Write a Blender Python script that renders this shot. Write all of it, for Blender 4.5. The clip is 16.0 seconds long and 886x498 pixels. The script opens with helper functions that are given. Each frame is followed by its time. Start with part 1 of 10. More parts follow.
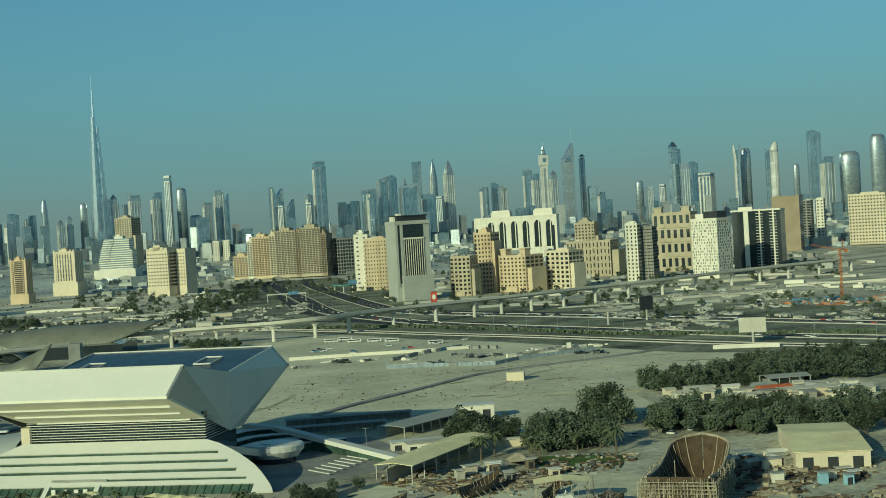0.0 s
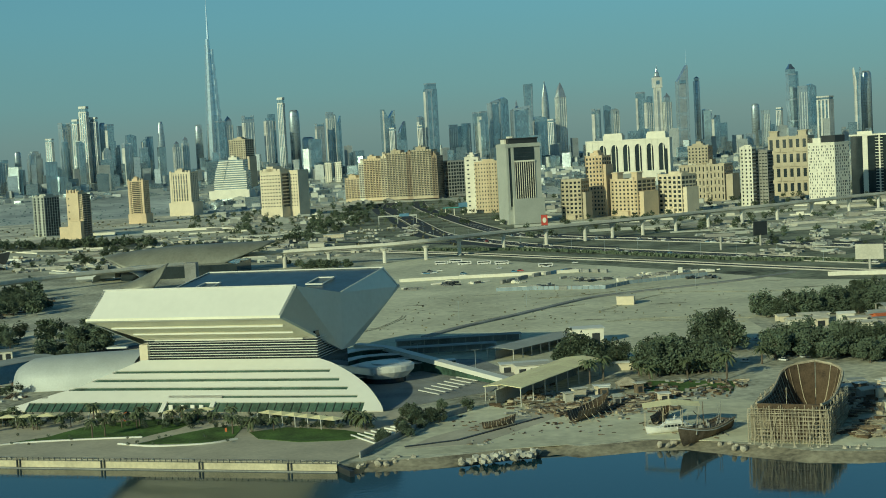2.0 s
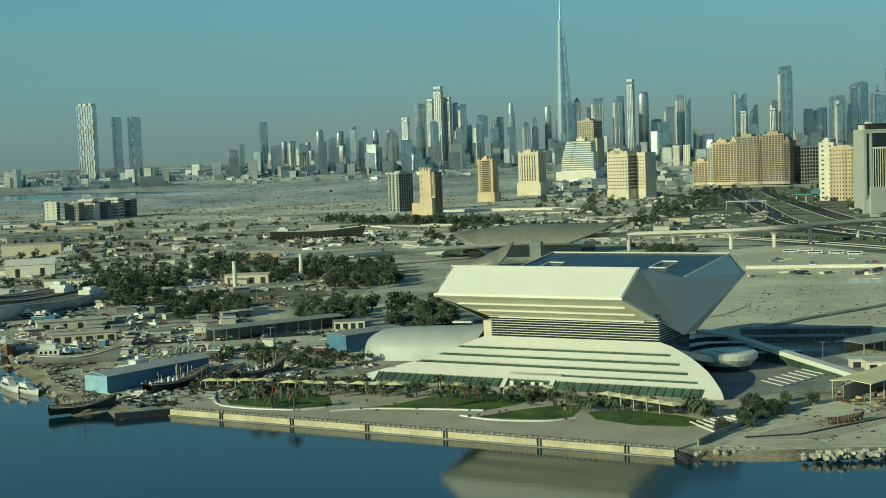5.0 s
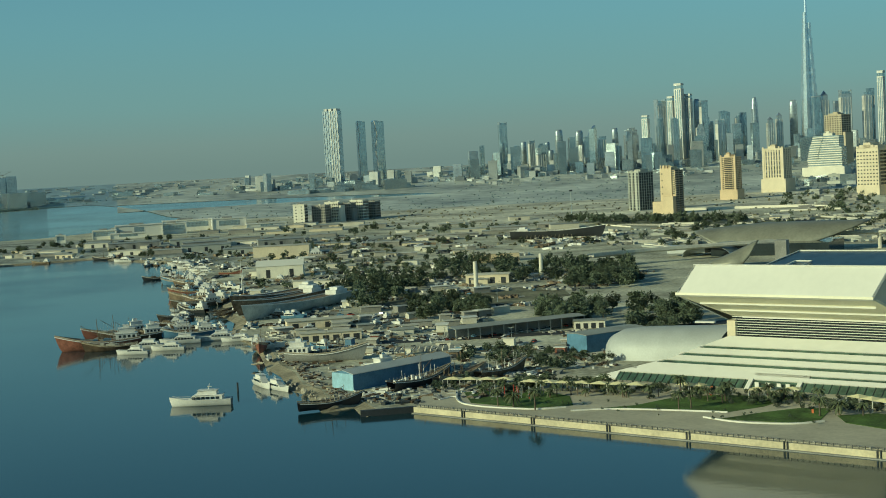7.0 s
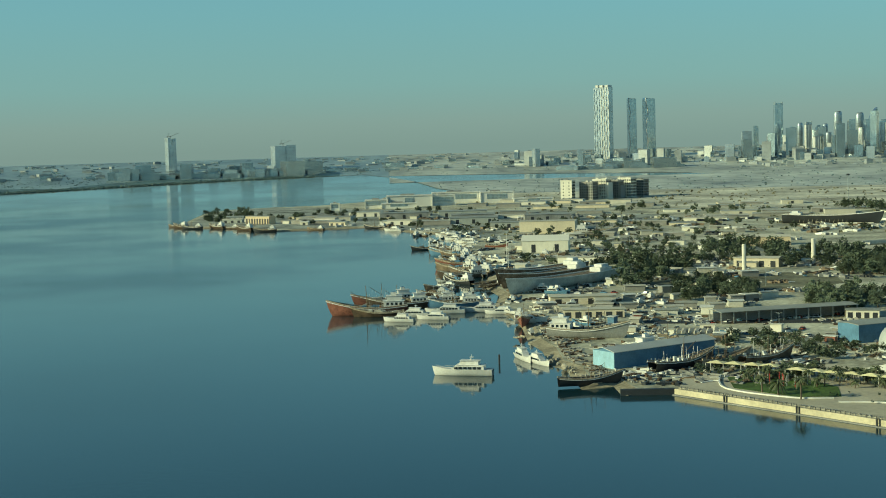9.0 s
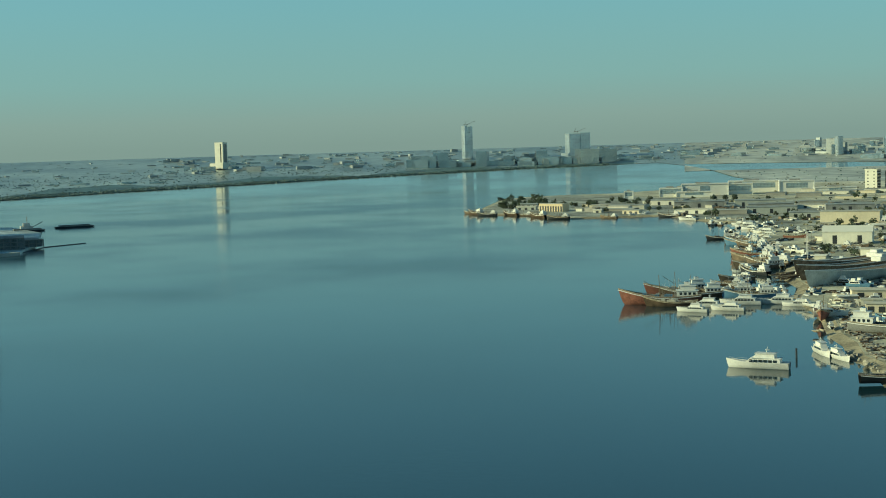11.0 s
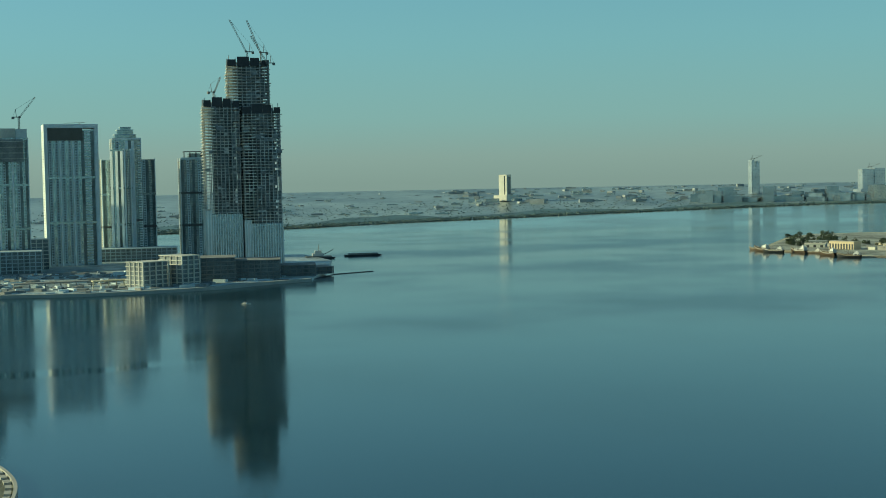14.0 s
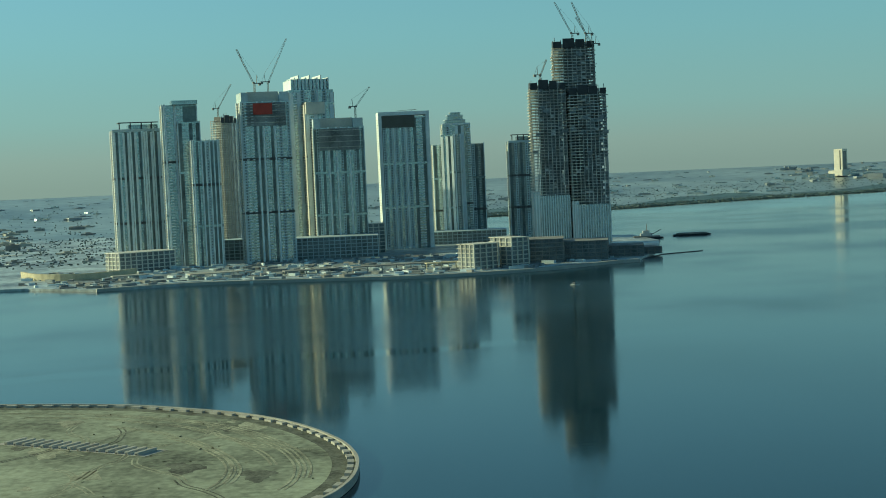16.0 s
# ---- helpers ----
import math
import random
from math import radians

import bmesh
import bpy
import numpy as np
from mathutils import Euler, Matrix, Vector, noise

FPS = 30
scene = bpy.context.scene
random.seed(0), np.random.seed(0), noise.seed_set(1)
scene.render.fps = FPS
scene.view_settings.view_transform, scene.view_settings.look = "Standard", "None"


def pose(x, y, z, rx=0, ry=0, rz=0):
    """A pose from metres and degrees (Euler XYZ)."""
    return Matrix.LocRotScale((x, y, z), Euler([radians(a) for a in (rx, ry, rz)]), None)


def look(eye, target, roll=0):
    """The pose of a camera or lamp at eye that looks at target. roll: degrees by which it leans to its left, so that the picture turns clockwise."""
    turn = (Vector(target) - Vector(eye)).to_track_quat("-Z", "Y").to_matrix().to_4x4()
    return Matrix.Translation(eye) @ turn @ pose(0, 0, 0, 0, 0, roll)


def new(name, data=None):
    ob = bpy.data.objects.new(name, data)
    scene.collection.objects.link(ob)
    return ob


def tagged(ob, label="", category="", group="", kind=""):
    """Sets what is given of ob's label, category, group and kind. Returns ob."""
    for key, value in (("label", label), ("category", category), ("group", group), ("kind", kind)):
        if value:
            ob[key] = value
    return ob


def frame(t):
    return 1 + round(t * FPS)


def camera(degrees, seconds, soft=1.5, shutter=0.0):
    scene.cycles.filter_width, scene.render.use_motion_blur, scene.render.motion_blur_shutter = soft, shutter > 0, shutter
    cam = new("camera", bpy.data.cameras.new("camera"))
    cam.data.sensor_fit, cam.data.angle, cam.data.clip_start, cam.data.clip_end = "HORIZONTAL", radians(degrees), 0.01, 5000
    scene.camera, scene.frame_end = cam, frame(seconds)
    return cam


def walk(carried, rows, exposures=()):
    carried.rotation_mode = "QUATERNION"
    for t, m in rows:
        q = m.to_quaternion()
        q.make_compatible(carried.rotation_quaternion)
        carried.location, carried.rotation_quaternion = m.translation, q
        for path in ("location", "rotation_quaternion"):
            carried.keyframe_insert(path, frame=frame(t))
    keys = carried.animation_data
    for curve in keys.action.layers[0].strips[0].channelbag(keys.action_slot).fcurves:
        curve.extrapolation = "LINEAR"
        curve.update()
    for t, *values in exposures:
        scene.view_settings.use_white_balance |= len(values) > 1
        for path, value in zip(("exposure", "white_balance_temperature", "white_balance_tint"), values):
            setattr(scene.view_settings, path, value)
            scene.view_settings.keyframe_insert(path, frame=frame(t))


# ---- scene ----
# The viewer stands at a high window and pans from the library to the towers across the creek.
EYE = 105.0
cam = camera(34.75, 16.0, soft=0.95)
walk(cam, [
    (0.0, pose(0, 0, EYE, 88.92, 3.38, -0.16)),
    (0.5, pose(0, 0, EYE, 88.59, 3.82, 2.13)),
    (1.0, pose(0, 0, EYE, 87.94, 3.98, 3.37)),
    (1.5, pose(0, 0, EYE, 86.45, 3.61, 3.64)),
    (2.0, pose(0, 0, EYE, 86.05, 3.09, 4.33)),
    (2.5, pose(0, 0, EYE, 85.92, 2.70, 5.50)),
    (3.0, pose(0, 0, EYE, 85.89, 2.71, 7.32)),
    (3.5, pose(0, 0, EYE, 85.80, 2.39, 8.08)),
    (4.0, pose(0, 0, EYE, 85.89, 2.12, 11.93)),
    (4.5, pose(0, 0, EYE, 85.88, 2.09, 15.43)),
    (5.0, pose(0, 0, EYE, 85.95, 2.07, 18.31)),
    (5.2, pose(0, 0, EYE, 86.01, 2.04, 19.10)),
    (7.3, pose(0, 0, EYE, 86.33, 2.86, 29.39)),
    (7.5, pose(0, 0, EYE, 86.26, 2.59, 30.34)),
    (8.0, pose(0, 0, EYE, 85.97, 2.10, 33.62)),
    (8.2, pose(0, 0, EYE, 85.95, 1.95, 34.89)),
    (10.3, pose(0, 0, EYE, 85.68, 1.63, 45.11)),
    (10.5, pose(0, 0, EYE, 85.68, 1.64, 46.56)),
    (11.0, pose(0, 0, EYE, 85.70, 1.68, 50.64)),
    (11.5, pose(0, 0, EYE, 85.66, 1.58, 51.89)),
    (12.0, pose(0, 0, EYE, 85.74, 1.70, 53.84)),
    (12.5, pose(0, 0, EYE, 86.14, 1.76, 55.32)),
    (13.0, pose(0, 0, EYE, 86.68, 1.65, 57.37)),
    (13.5, pose(0, 0, EYE, 87.07, 1.32, 59.67)),
    (14.0, pose(0, 0, EYE, 87.31, 1.12, 62.04)),
    (14.5, pose(0, 0, EYE, 87.31, 1.13, 65.14)),
    (15.0, pose(0, 0, EYE, 87.18, 1.48, 69.06)),
    (15.5, pose(0, 0, EYE, 87.12, 1.98, 72.64)),
    (16.0, pose(0, 0, EYE, 86.94, 2.53, 75.20)),
], exposures=[(0.0, -0.49, 5740, 0), (3.5, -0.37, 5790, 0), (5.2, -0.31, 5880, 1), (7.4, -0.32, 6100, 1), (8.0, -0.08, 6200, 2), (11.0, 0.06, 6250, 2), (16.0, 0.06, 6250, 2)])

# ---- light ----
SUN_AZ, SUN_EL = 145.0, 19.0
sun_way = Vector((-math.sin(radians(SUN_AZ)) * math.cos(radians(SUN_EL)), math.cos(radians(SUN_AZ)) * math.cos(radians(SUN_EL)), math.sin(radians(SUN_EL))))
sun = new("sun", bpy.data.lights.new("sun", "SUN"))
sun.data.energy, sun.data.angle, sun.data.color = 4.2, radians(0.5), (1.0, 0.95, 0.55)
sun.matrix_world = look(sun_way * 900, (0, 0, 0))

world = bpy.data.worlds.new("sky")
scene.world = world
world.use_nodes = True
wn, wl = world.node_tree.nodes, world.node_tree.links
wn.clear()
sky_tex = wn.new("ShaderNodeTexSky")
sky_tex.sky_type, sky_tex.sun_disc = "NISHITA", False
sky_tex.sun_elevation, sky_tex.sun_rotation = radians(SUN_EL), radians(-SUN_AZ)
sky_tex.air_density, sky_tex.dust_density, sky_tex.ozone_density = 1.0, 0.4, 3.0
grade = wn.new("ShaderNodeMix")
grade.data_type, grade.blend_type = "RGBA", "MULTIPLY"
grade.inputs[0].default_value = 1.0
grade.inputs[7].default_value = (0.70, 1.0, 0.93, 1)
wl.new(sky_tex.outputs[0], grade.inputs[6])
# a thin layer of dust haze lies all round the horizon
ray_dir, updown, layer, haze = wn.new("ShaderNodeTexCoord"), wn.new("ShaderNodeSeparateXYZ"), wn.new("ShaderNodeValToRGB"), wn.new("ShaderNodeMix")
wl.new(ray_dir.outputs["Generated"], updown.inputs[0])
wl.new(updown.outputs[2], layer.inputs[0])
layer.color_ramp.interpolation = "EASE"
layer.color_ramp.elements[0].position, layer.color_ramp.elements[0].color = 0.0, (0.9, 0.9, 0.9, 1)
layer.color_ramp.elements[1].position, layer.color_ramp.elements[1].color = 0.34, (0, 0, 0, 1)
haze.data_type = "RGBA"
wl.new(layer.outputs[0], haze.inputs[0])
wl.new(grade.outputs[2], haze.inputs[6])
dust = wn.new("ShaderNodeValToRGB")
dust.color_ramp.elements[0].position, dust.color_ramp.elements[0].color = 0.0, (0.50, 0.70, 0.63, 1)
dust.color_ramp.elements[1].position, dust.color_ramp.elements[1].color = 0.22, (0.315, 0.80, 0.97, 1)
for at_, tone_ in ((0.018, (0.545, 0.765, 0.695, 1)), (0.045, (0.49, 0.86, 0.83, 1)), (0.095, (0.42, 0.87, 0.91, 1))):
    dust.color_ramp.elements.new(at_).color = tone_
thick = wn.new("ShaderNodeMix")
thick.data_type, thick.blend_type = "RGBA", "MULTIPLY"
thick.inputs[0].default_value = 1.0
thick.inputs[7].default_value = (3.3, 3.3, 3.3, 1)
wl.new(updown.outputs[2], dust.inputs[0])
wl.new(dust.outputs[0], thick.inputs[6])
wl.new(thick.outputs[2], haze.inputs[7])
# the sky deepens smoothly towards the zenith
height, deep = wn.new("ShaderNodeValToRGB"), wn.new("ShaderNodeMix")
height.color_ramp.elements[0].position, height.color_ramp.elements[0].color = 0.10, (1, 1, 1, 1)
height.color_ramp.elements[1].position, height.color_ramp.elements[1].color = 0.75, (0.56, 0.52, 0.46, 1)
wl.new(updown.outputs[2], height.inputs[0])
deep.data_type, deep.blend_type = "RGBA", "MULTIPLY"
deep.inputs[0].default_value = 1.0
wl.new(haze.outputs[2], deep.inputs[6])
wl.new(height.outputs[0], deep.inputs[7])
bg = wn.new("ShaderNodeBackground")
bg.inputs[1].default_value = 0.13
wl.new(deep.outputs[2], bg.inputs[0])
wl.new(bg.outputs[0], wn.new("ShaderNodeOutputWorld").inputs[0])


# ---- materials ----
def mat(name, col, rough=0.75, metal=0.0, var=0.14, coarse=0.08, fine=1.2, bump=0.15, spec=0.4, tint=None, piece=0.0):
    """A weathered surface: broad stains and fine grain over one base colour."""
    m = bpy.data.materials.new(name)
    m.use_nodes = True
    n, l = m.node_tree.nodes, m.node_tree.links
    b = n["Principled BSDF"]
    b.inputs["Roughness"].default_value, b.inputs["Metallic"].default_value = rough, metal
    b.inputs["Specular IOR Level"].default_value = spec
    where = n.new("ShaderNodeNewGeometry")
    big, small = n.new("ShaderNodeTexNoise"), n.new("ShaderNodeTexNoise")
    big.inputs["Scale"].default_value, small.inputs["Scale"].default_value = coarse, fine
    big.inputs["Detail"].default_value, small.inputs["Detail"].default_value = 5, 4
    l.new(where.outputs["Position"], big.inputs["Vector"])
    l.new(where.outputs["Position"], small.inputs["Vector"])
    both = n.new("ShaderNodeMath")
    both.operation = "MULTIPLY_ADD"
    both.inputs[1].default_value = 0.6
    l.new(big.outputs["Fac"], both.inputs[0])
    half = n.new("ShaderNodeMath")
    half.operation = "MULTIPLY"
    half.inputs[1].default_value = 0.4
    l.new(small.outputs["Fac"], half.inputs[0])
    l.new(half.outputs[0], both.inputs[2])
    last = both
    if piece:
        info, add = n.new("ShaderNodeObjectInfo"), n.new("ShaderNodeMath")
        add.operation = "MULTIPLY_ADD"
        add.inputs[1].default_value = piece
        l.new(info.outputs["Random"], add.inputs[0])
        l.new(both.outputs[0], add.inputs[2])
        last = add
    ramp = n.new("ShaderNodeValToRGB")
    lo = [c * (1 - 2.2 * var) for c in col]
    hi = [min(1, c * (1 + 1.6 * var)) for c in (tint or col)]
    ramp.color_ramp.elements[0].position, ramp.color_ramp.elements[0].color = 0.33, (*lo, 1)
    ramp.color_ramp.elements[1].position, ramp.color_ramp.elements[1].color = 0.67 + piece * 0.7, (*hi, 1)
    l.new(last.outputs[0], ramp.inputs[0])
    l.new(ramp.outputs[0], b.inputs["Base Color"])
    if bump:
        bp = n.new("ShaderNodeBump")
        bp.inputs["Strength"].default_value, bp.inputs["Distance"].default_value = bump, 0.3
        l.new(small.outputs["Fac"], bp.inputs["Height"])
        l.new(bp.outputs[0], b.inputs["Normal"])
    return m


def facade_mat(name, wall, pane, bay=3.4, floor=3.6, joint=0.5, rough=0.35, metal=0.0, offset=0.0, squash=1.0):
    """A far curtain wall: bays and floors of glass between mullions and slabs, in metres."""
    m = bpy.data.materials.new(name)
    m.use_nodes = True
    n, l = m.node_tree.nodes, m.node_tree.links
    b = n["Principled BSDF"]
    tc, sep, add, com = n.new("ShaderNodeTexCoord"), n.new("ShaderNodeSeparateXYZ"), n.new("ShaderNodeMath"), n.new("ShaderNodeCombineXYZ")
    l.new(tc.outputs["Object"], sep.inputs[0])
    l.new(sep.outputs[0], add.inputs[0])
    l.new(sep.outputs[1], add.inputs[1])
    l.new(add.outputs[0], com.inputs[0])
    l.new(sep.outputs[2], com.inputs[1])
    br = n.new("ShaderNodeTexBrick")
    br.offset, br.squash = offset, squash
    br.inputs["Scale"].default_value = 1.0
    br.inputs["Brick Width"].default_value, br.inputs["Row Height"].default_value = bay, floor
    br.inputs["Mortar Size"].default_value = joint
    br.inputs["Mortar Smooth"].default_value = 0.1
    br.inputs["Color1"].default_value = (*[c * 0.75 for c in pane], 1)
    br.inputs["Color2"].default_value = (*[min(1, c * 1.3) for c in pane], 1)
    br.inputs["Mortar"].default_value = (*wall, 1)
    l.new(com.outputs[0], br.inputs["Vector"])
    noise_tex, mix = n.new("ShaderNodeTexNoise"), n.new("ShaderNodeMix")
    noise_tex.inputs["Scale"].default_value = 0.03
    l.new(tc.outputs["Object"], noise_tex.inputs["Vector"])
    mix.data_type, mix.blend_type = "RGBA", "MULTIPLY"
    mix.inputs[0].default_value = 0.5
    l.new(br.outputs["Color"], mix.inputs[6])
    l.new(noise_tex.outputs["Fac"], mix.inputs[7])
    l.new(mix.outputs[2], b.inputs["Base Color"])
    b.inputs["Roughness"].default_value, b.inputs["Metallic"].default_value = rough, metal
    return m


WHITE = mat("white_cladding", (0.74, 0.725, 0.65), 0.5, var=0.025, coarse=0.03, fine=0.3, bump=0.0)
SOFFIT = mat("cream_soffit", (0.84, 0.80, 0.62), 0.6, var=0.05, bump=0.0)
STEEL = mat("grey_metal_cladding", (0.52, 0.57, 0.57), 0.38, 0.55, var=0.04, coarse=0.03, fine=0.4, bump=0.0)
SILVER = mat("silver_roof", (0.50, 0.52, 0.50), 0.6, 0.15, var=0.06, bump=0.04)
DARK = mat("dark_metal", (0.05, 0.055, 0.06), 0.5, 0.3)
SOLAR = mat("solar_roof", (0.05, 0.085, 0.11), 0.3, 0.2, var=0.25, coarse=0.15, fine=0.8, bump=0.02, spec=0.6)
GREENGLASS = mat("green_glass", (0.07, 0.12, 0.09), 0.15, 0.0, var=0.25, coarse=0.12, fine=0.5, bump=0.02, spec=0.6)
GLASS = mat("dark_glass", (0.025, 0.035, 0.04), 0.12, 0.0, var=0.25, coarse=0.1, fine=0.6, bump=0.02, spec=0.6, piece=0.3)
CONCRETE = mat("pale_concrete", (0.48, 0.46, 0.40), 0.85, var=0.12)
GREYCON = mat("grey_concrete", (0.30, 0.30, 0.28), 0.9, var=0.16)
SAND = mat("sand", (0.67, 0.64, 0.46), 0.95, var=0.16, coarse=0.012, fine=0.25, bump=0.3)
EARTH = mat("trodden_earth", (0.42, 0.405, 0.30), 0.95, var=0.3, coarse=0.02, fine=0.35, bump=0.4, tint=(0.53, 0.51, 0.385))
# Blue-grey and glossy, so that this ground carries painted haze.
FARLAND = mat("far_plain_hazed", (0.25, 0.31, 0.285), 0.34, var=0.22, coarse=0.004, fine=0.03, bump=0.0, spec=0.95, tint=(0.33, 0.385, 0.345))
SPITSAND = mat("spit_sand", (0.195, 0.23, 0.16), 0.95, var=0.32, coarse=0.022, fine=0.3, bump=0.6, tint=(0.295, 0.325, 0.235))
ASPHALT = mat("asphalt", (0.042, 0.045, 0.05), 0.85, var=0.2, coarse=0.05, fine=0.5, bump=0.1)
PAVING = mat("paving", (0.52, 0.47, 0.35), 0.85, var=0.1, coarse=0.06, fine=0.6)
GRASS = mat("lawn", (0.085, 0.15, 0.03), 0.95, var=0.3, coarse=0.1, fine=1.0, bump=0.4)
SCRUB = mat("scrub_ground", (0.10, 0.11, 0.06), 0.95, var=0.35, coarse=0.03, fine=0.3, bump=0.4, tint=(0.2, 0.19, 0.12))
LEAF = mat("foliage", (0.098, 0.125, 0.08), 0.8, var=0.3, coarse=0.25, fine=1.5, bump=0, piece=0.2)
PALM = mat("palm_frond", (0.10, 0.12, 0.06), 0.7, var=0.3, coarse=0.3, fine=1.5, bump=0, piece=0.2)
BARK = mat("bark", (0.14, 0.11, 0.08), 0.9, var=0.2, coarse=0.5, fine=3)
WOOD = mat("weathered_wood", (0.20, 0.15, 0.10), 0.85, var=0.3, coarse=0.3, fine=2)
POLEWOOD = mat("pole_scaffold", (0.42, 0.36, 0.26), 0.85, var=0.2, coarse=0.4, fine=2)
REDWOOD = mat("red_hull_paint", (0.27, 0.105, 0.07), 0.7, var=0.3, coarse=0.2, fine=1)
BOATWHITE = mat("boat_paint", (0.72, 0.71, 0.66), 0.4, var=0.07, coarse=0.3, fine=1.5, bump=0.03)
BLUEPAINT = mat("blue_sheet", (0.10, 0.22, 0.34), 0.6, var=0.12, coarse=0.2, fine=1)
SKYBLUE = mat("pale_blue_sheet", (0.30, 0.50, 0.62), 0.6, var=0.1, coarse=0.2, fine=1)
SHEETROOF = mat("pale_sheet_roof", (0.55, 0.52, 0.43), 0.7, var=0.12, coarse=0.08, fine=0.8, piece=0.15)
GREYROOF = mat("grey_sheet_roof", (0.33, 0.34, 0.31), 0.7, var=0.15, coarse=0.08, fine=0.8, piece=0.2)
YELLOWSTONE = mat("yellow_render", (0.66, 0.53, 0.35), 0.85, var=0.07, coarse=0.05, fine=0.5, bump=0.08)
CREAMSTONE = mat("cream_render", (0.70, 0.61, 0.45), 0.85, var=0.07, coarse=0.05, fine=0.5, bump=0.08)
BEIGESTONE = mat("beige_render", (0.50, 0.43, 0.31), 0.85, var=0.08, coarse=0.05, fine=0.5, bump=0.08)
BROWNSTONE = mat("brown_render", (0.34, 0.27, 0.19), 0.85, var=0.08, coarse=0.05, fine=0.5, bump=0.08)
WHITEWALL = mat("white_render", (0.76, 0.72, 0.60), 0.8, var=0.06, coarse=0.06, fine=0.6, bump=0.06)
GREYWALL = mat("grey_render", (0.30, 0.29, 0.26), 0.85, var=0.1, coarse=0.06, fine=0.6, bump=0.06)
CREAMROOF = mat("cream_sheet_roof", (0.95, 0.80, 0.46), 0.7, var=0.1, coarse=0.08, fine=0.8)
DARKWOOD = mat("dark_tarred_wood", (0.10, 0.068, 0.042), 0.85, var=0.25, coarse=0.3, fine=2)
RED = mat("red_paint", (0.45, 0.06, 0.04), 0.6, var=0.12)
ORANGE = mat("orange_sheet", (0.62, 0.16, 0.05), 0.6, var=0.12)
ROCK = mat("rock", (0.42, 0.38, 0.30), 0.9, var=0.2, coarse=0.3, fine=2, bump=0.4, piece=0.2)
QUAY = mat("quay_wall", (0.60, 0.53, 0.36), 0.85, var=0.12, coarse=0.1, fine=0.8)
RUBBER = mat("tyre", (0.02, 0.02, 0.02), 0.9)
CARWHITE = mat("car_paint", (0.55, 0.56, 0.56), 0.3, var=0.05, piece=0.5, coarse=0.2)
GREYCREAM = mat("grey_cream_panels", (0.44, 0.45, 0.40), 0.7, var=0.06, coarse=0.05, fine=0.5, bump=0.05)
VERGE = mat("planted_verge", (0.11, 0.125, 0.085), 0.95, var=0.4, coarse=0.02, fine=0.2, bump=0.3, tint=(0.21, 0.22, 0.15))
PLAIN = mat("sandy_plain", (0.50, 0.48, 0.37), 0.95, var=0.3, coarse=0.008, fine=0.08, bump=0.1, tint=(0.64, 0.61, 0.48))
# Teal grey with gloss: haze over the harbour bank is in the colour.
SITEGROUND = mat("grey_hazed_site_ground", (0.30, 0.36, 0.35), 0.42, var=0.4, coarse=0.012, fine=0.12, bump=0.1, spec=0.9, tint=(0.46, 0.52, 0.50))
FENCE = mat("blue_grey_fence", (0.27, 0.33, 0.37), 0.6, var=0.12, coarse=0.2, fine=1, piece=0.2)
# Leaf green shifted to teal to paint in the haze.
MANGLEAF = mat("mangrove_leaf_hazed", (0.12, 0.19, 0.185), 0.5, var=0.2, coarse=0.02, fine=0.2, bump=0, spec=0.6)
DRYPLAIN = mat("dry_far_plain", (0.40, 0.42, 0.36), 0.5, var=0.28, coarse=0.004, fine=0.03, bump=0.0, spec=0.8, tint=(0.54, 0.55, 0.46))


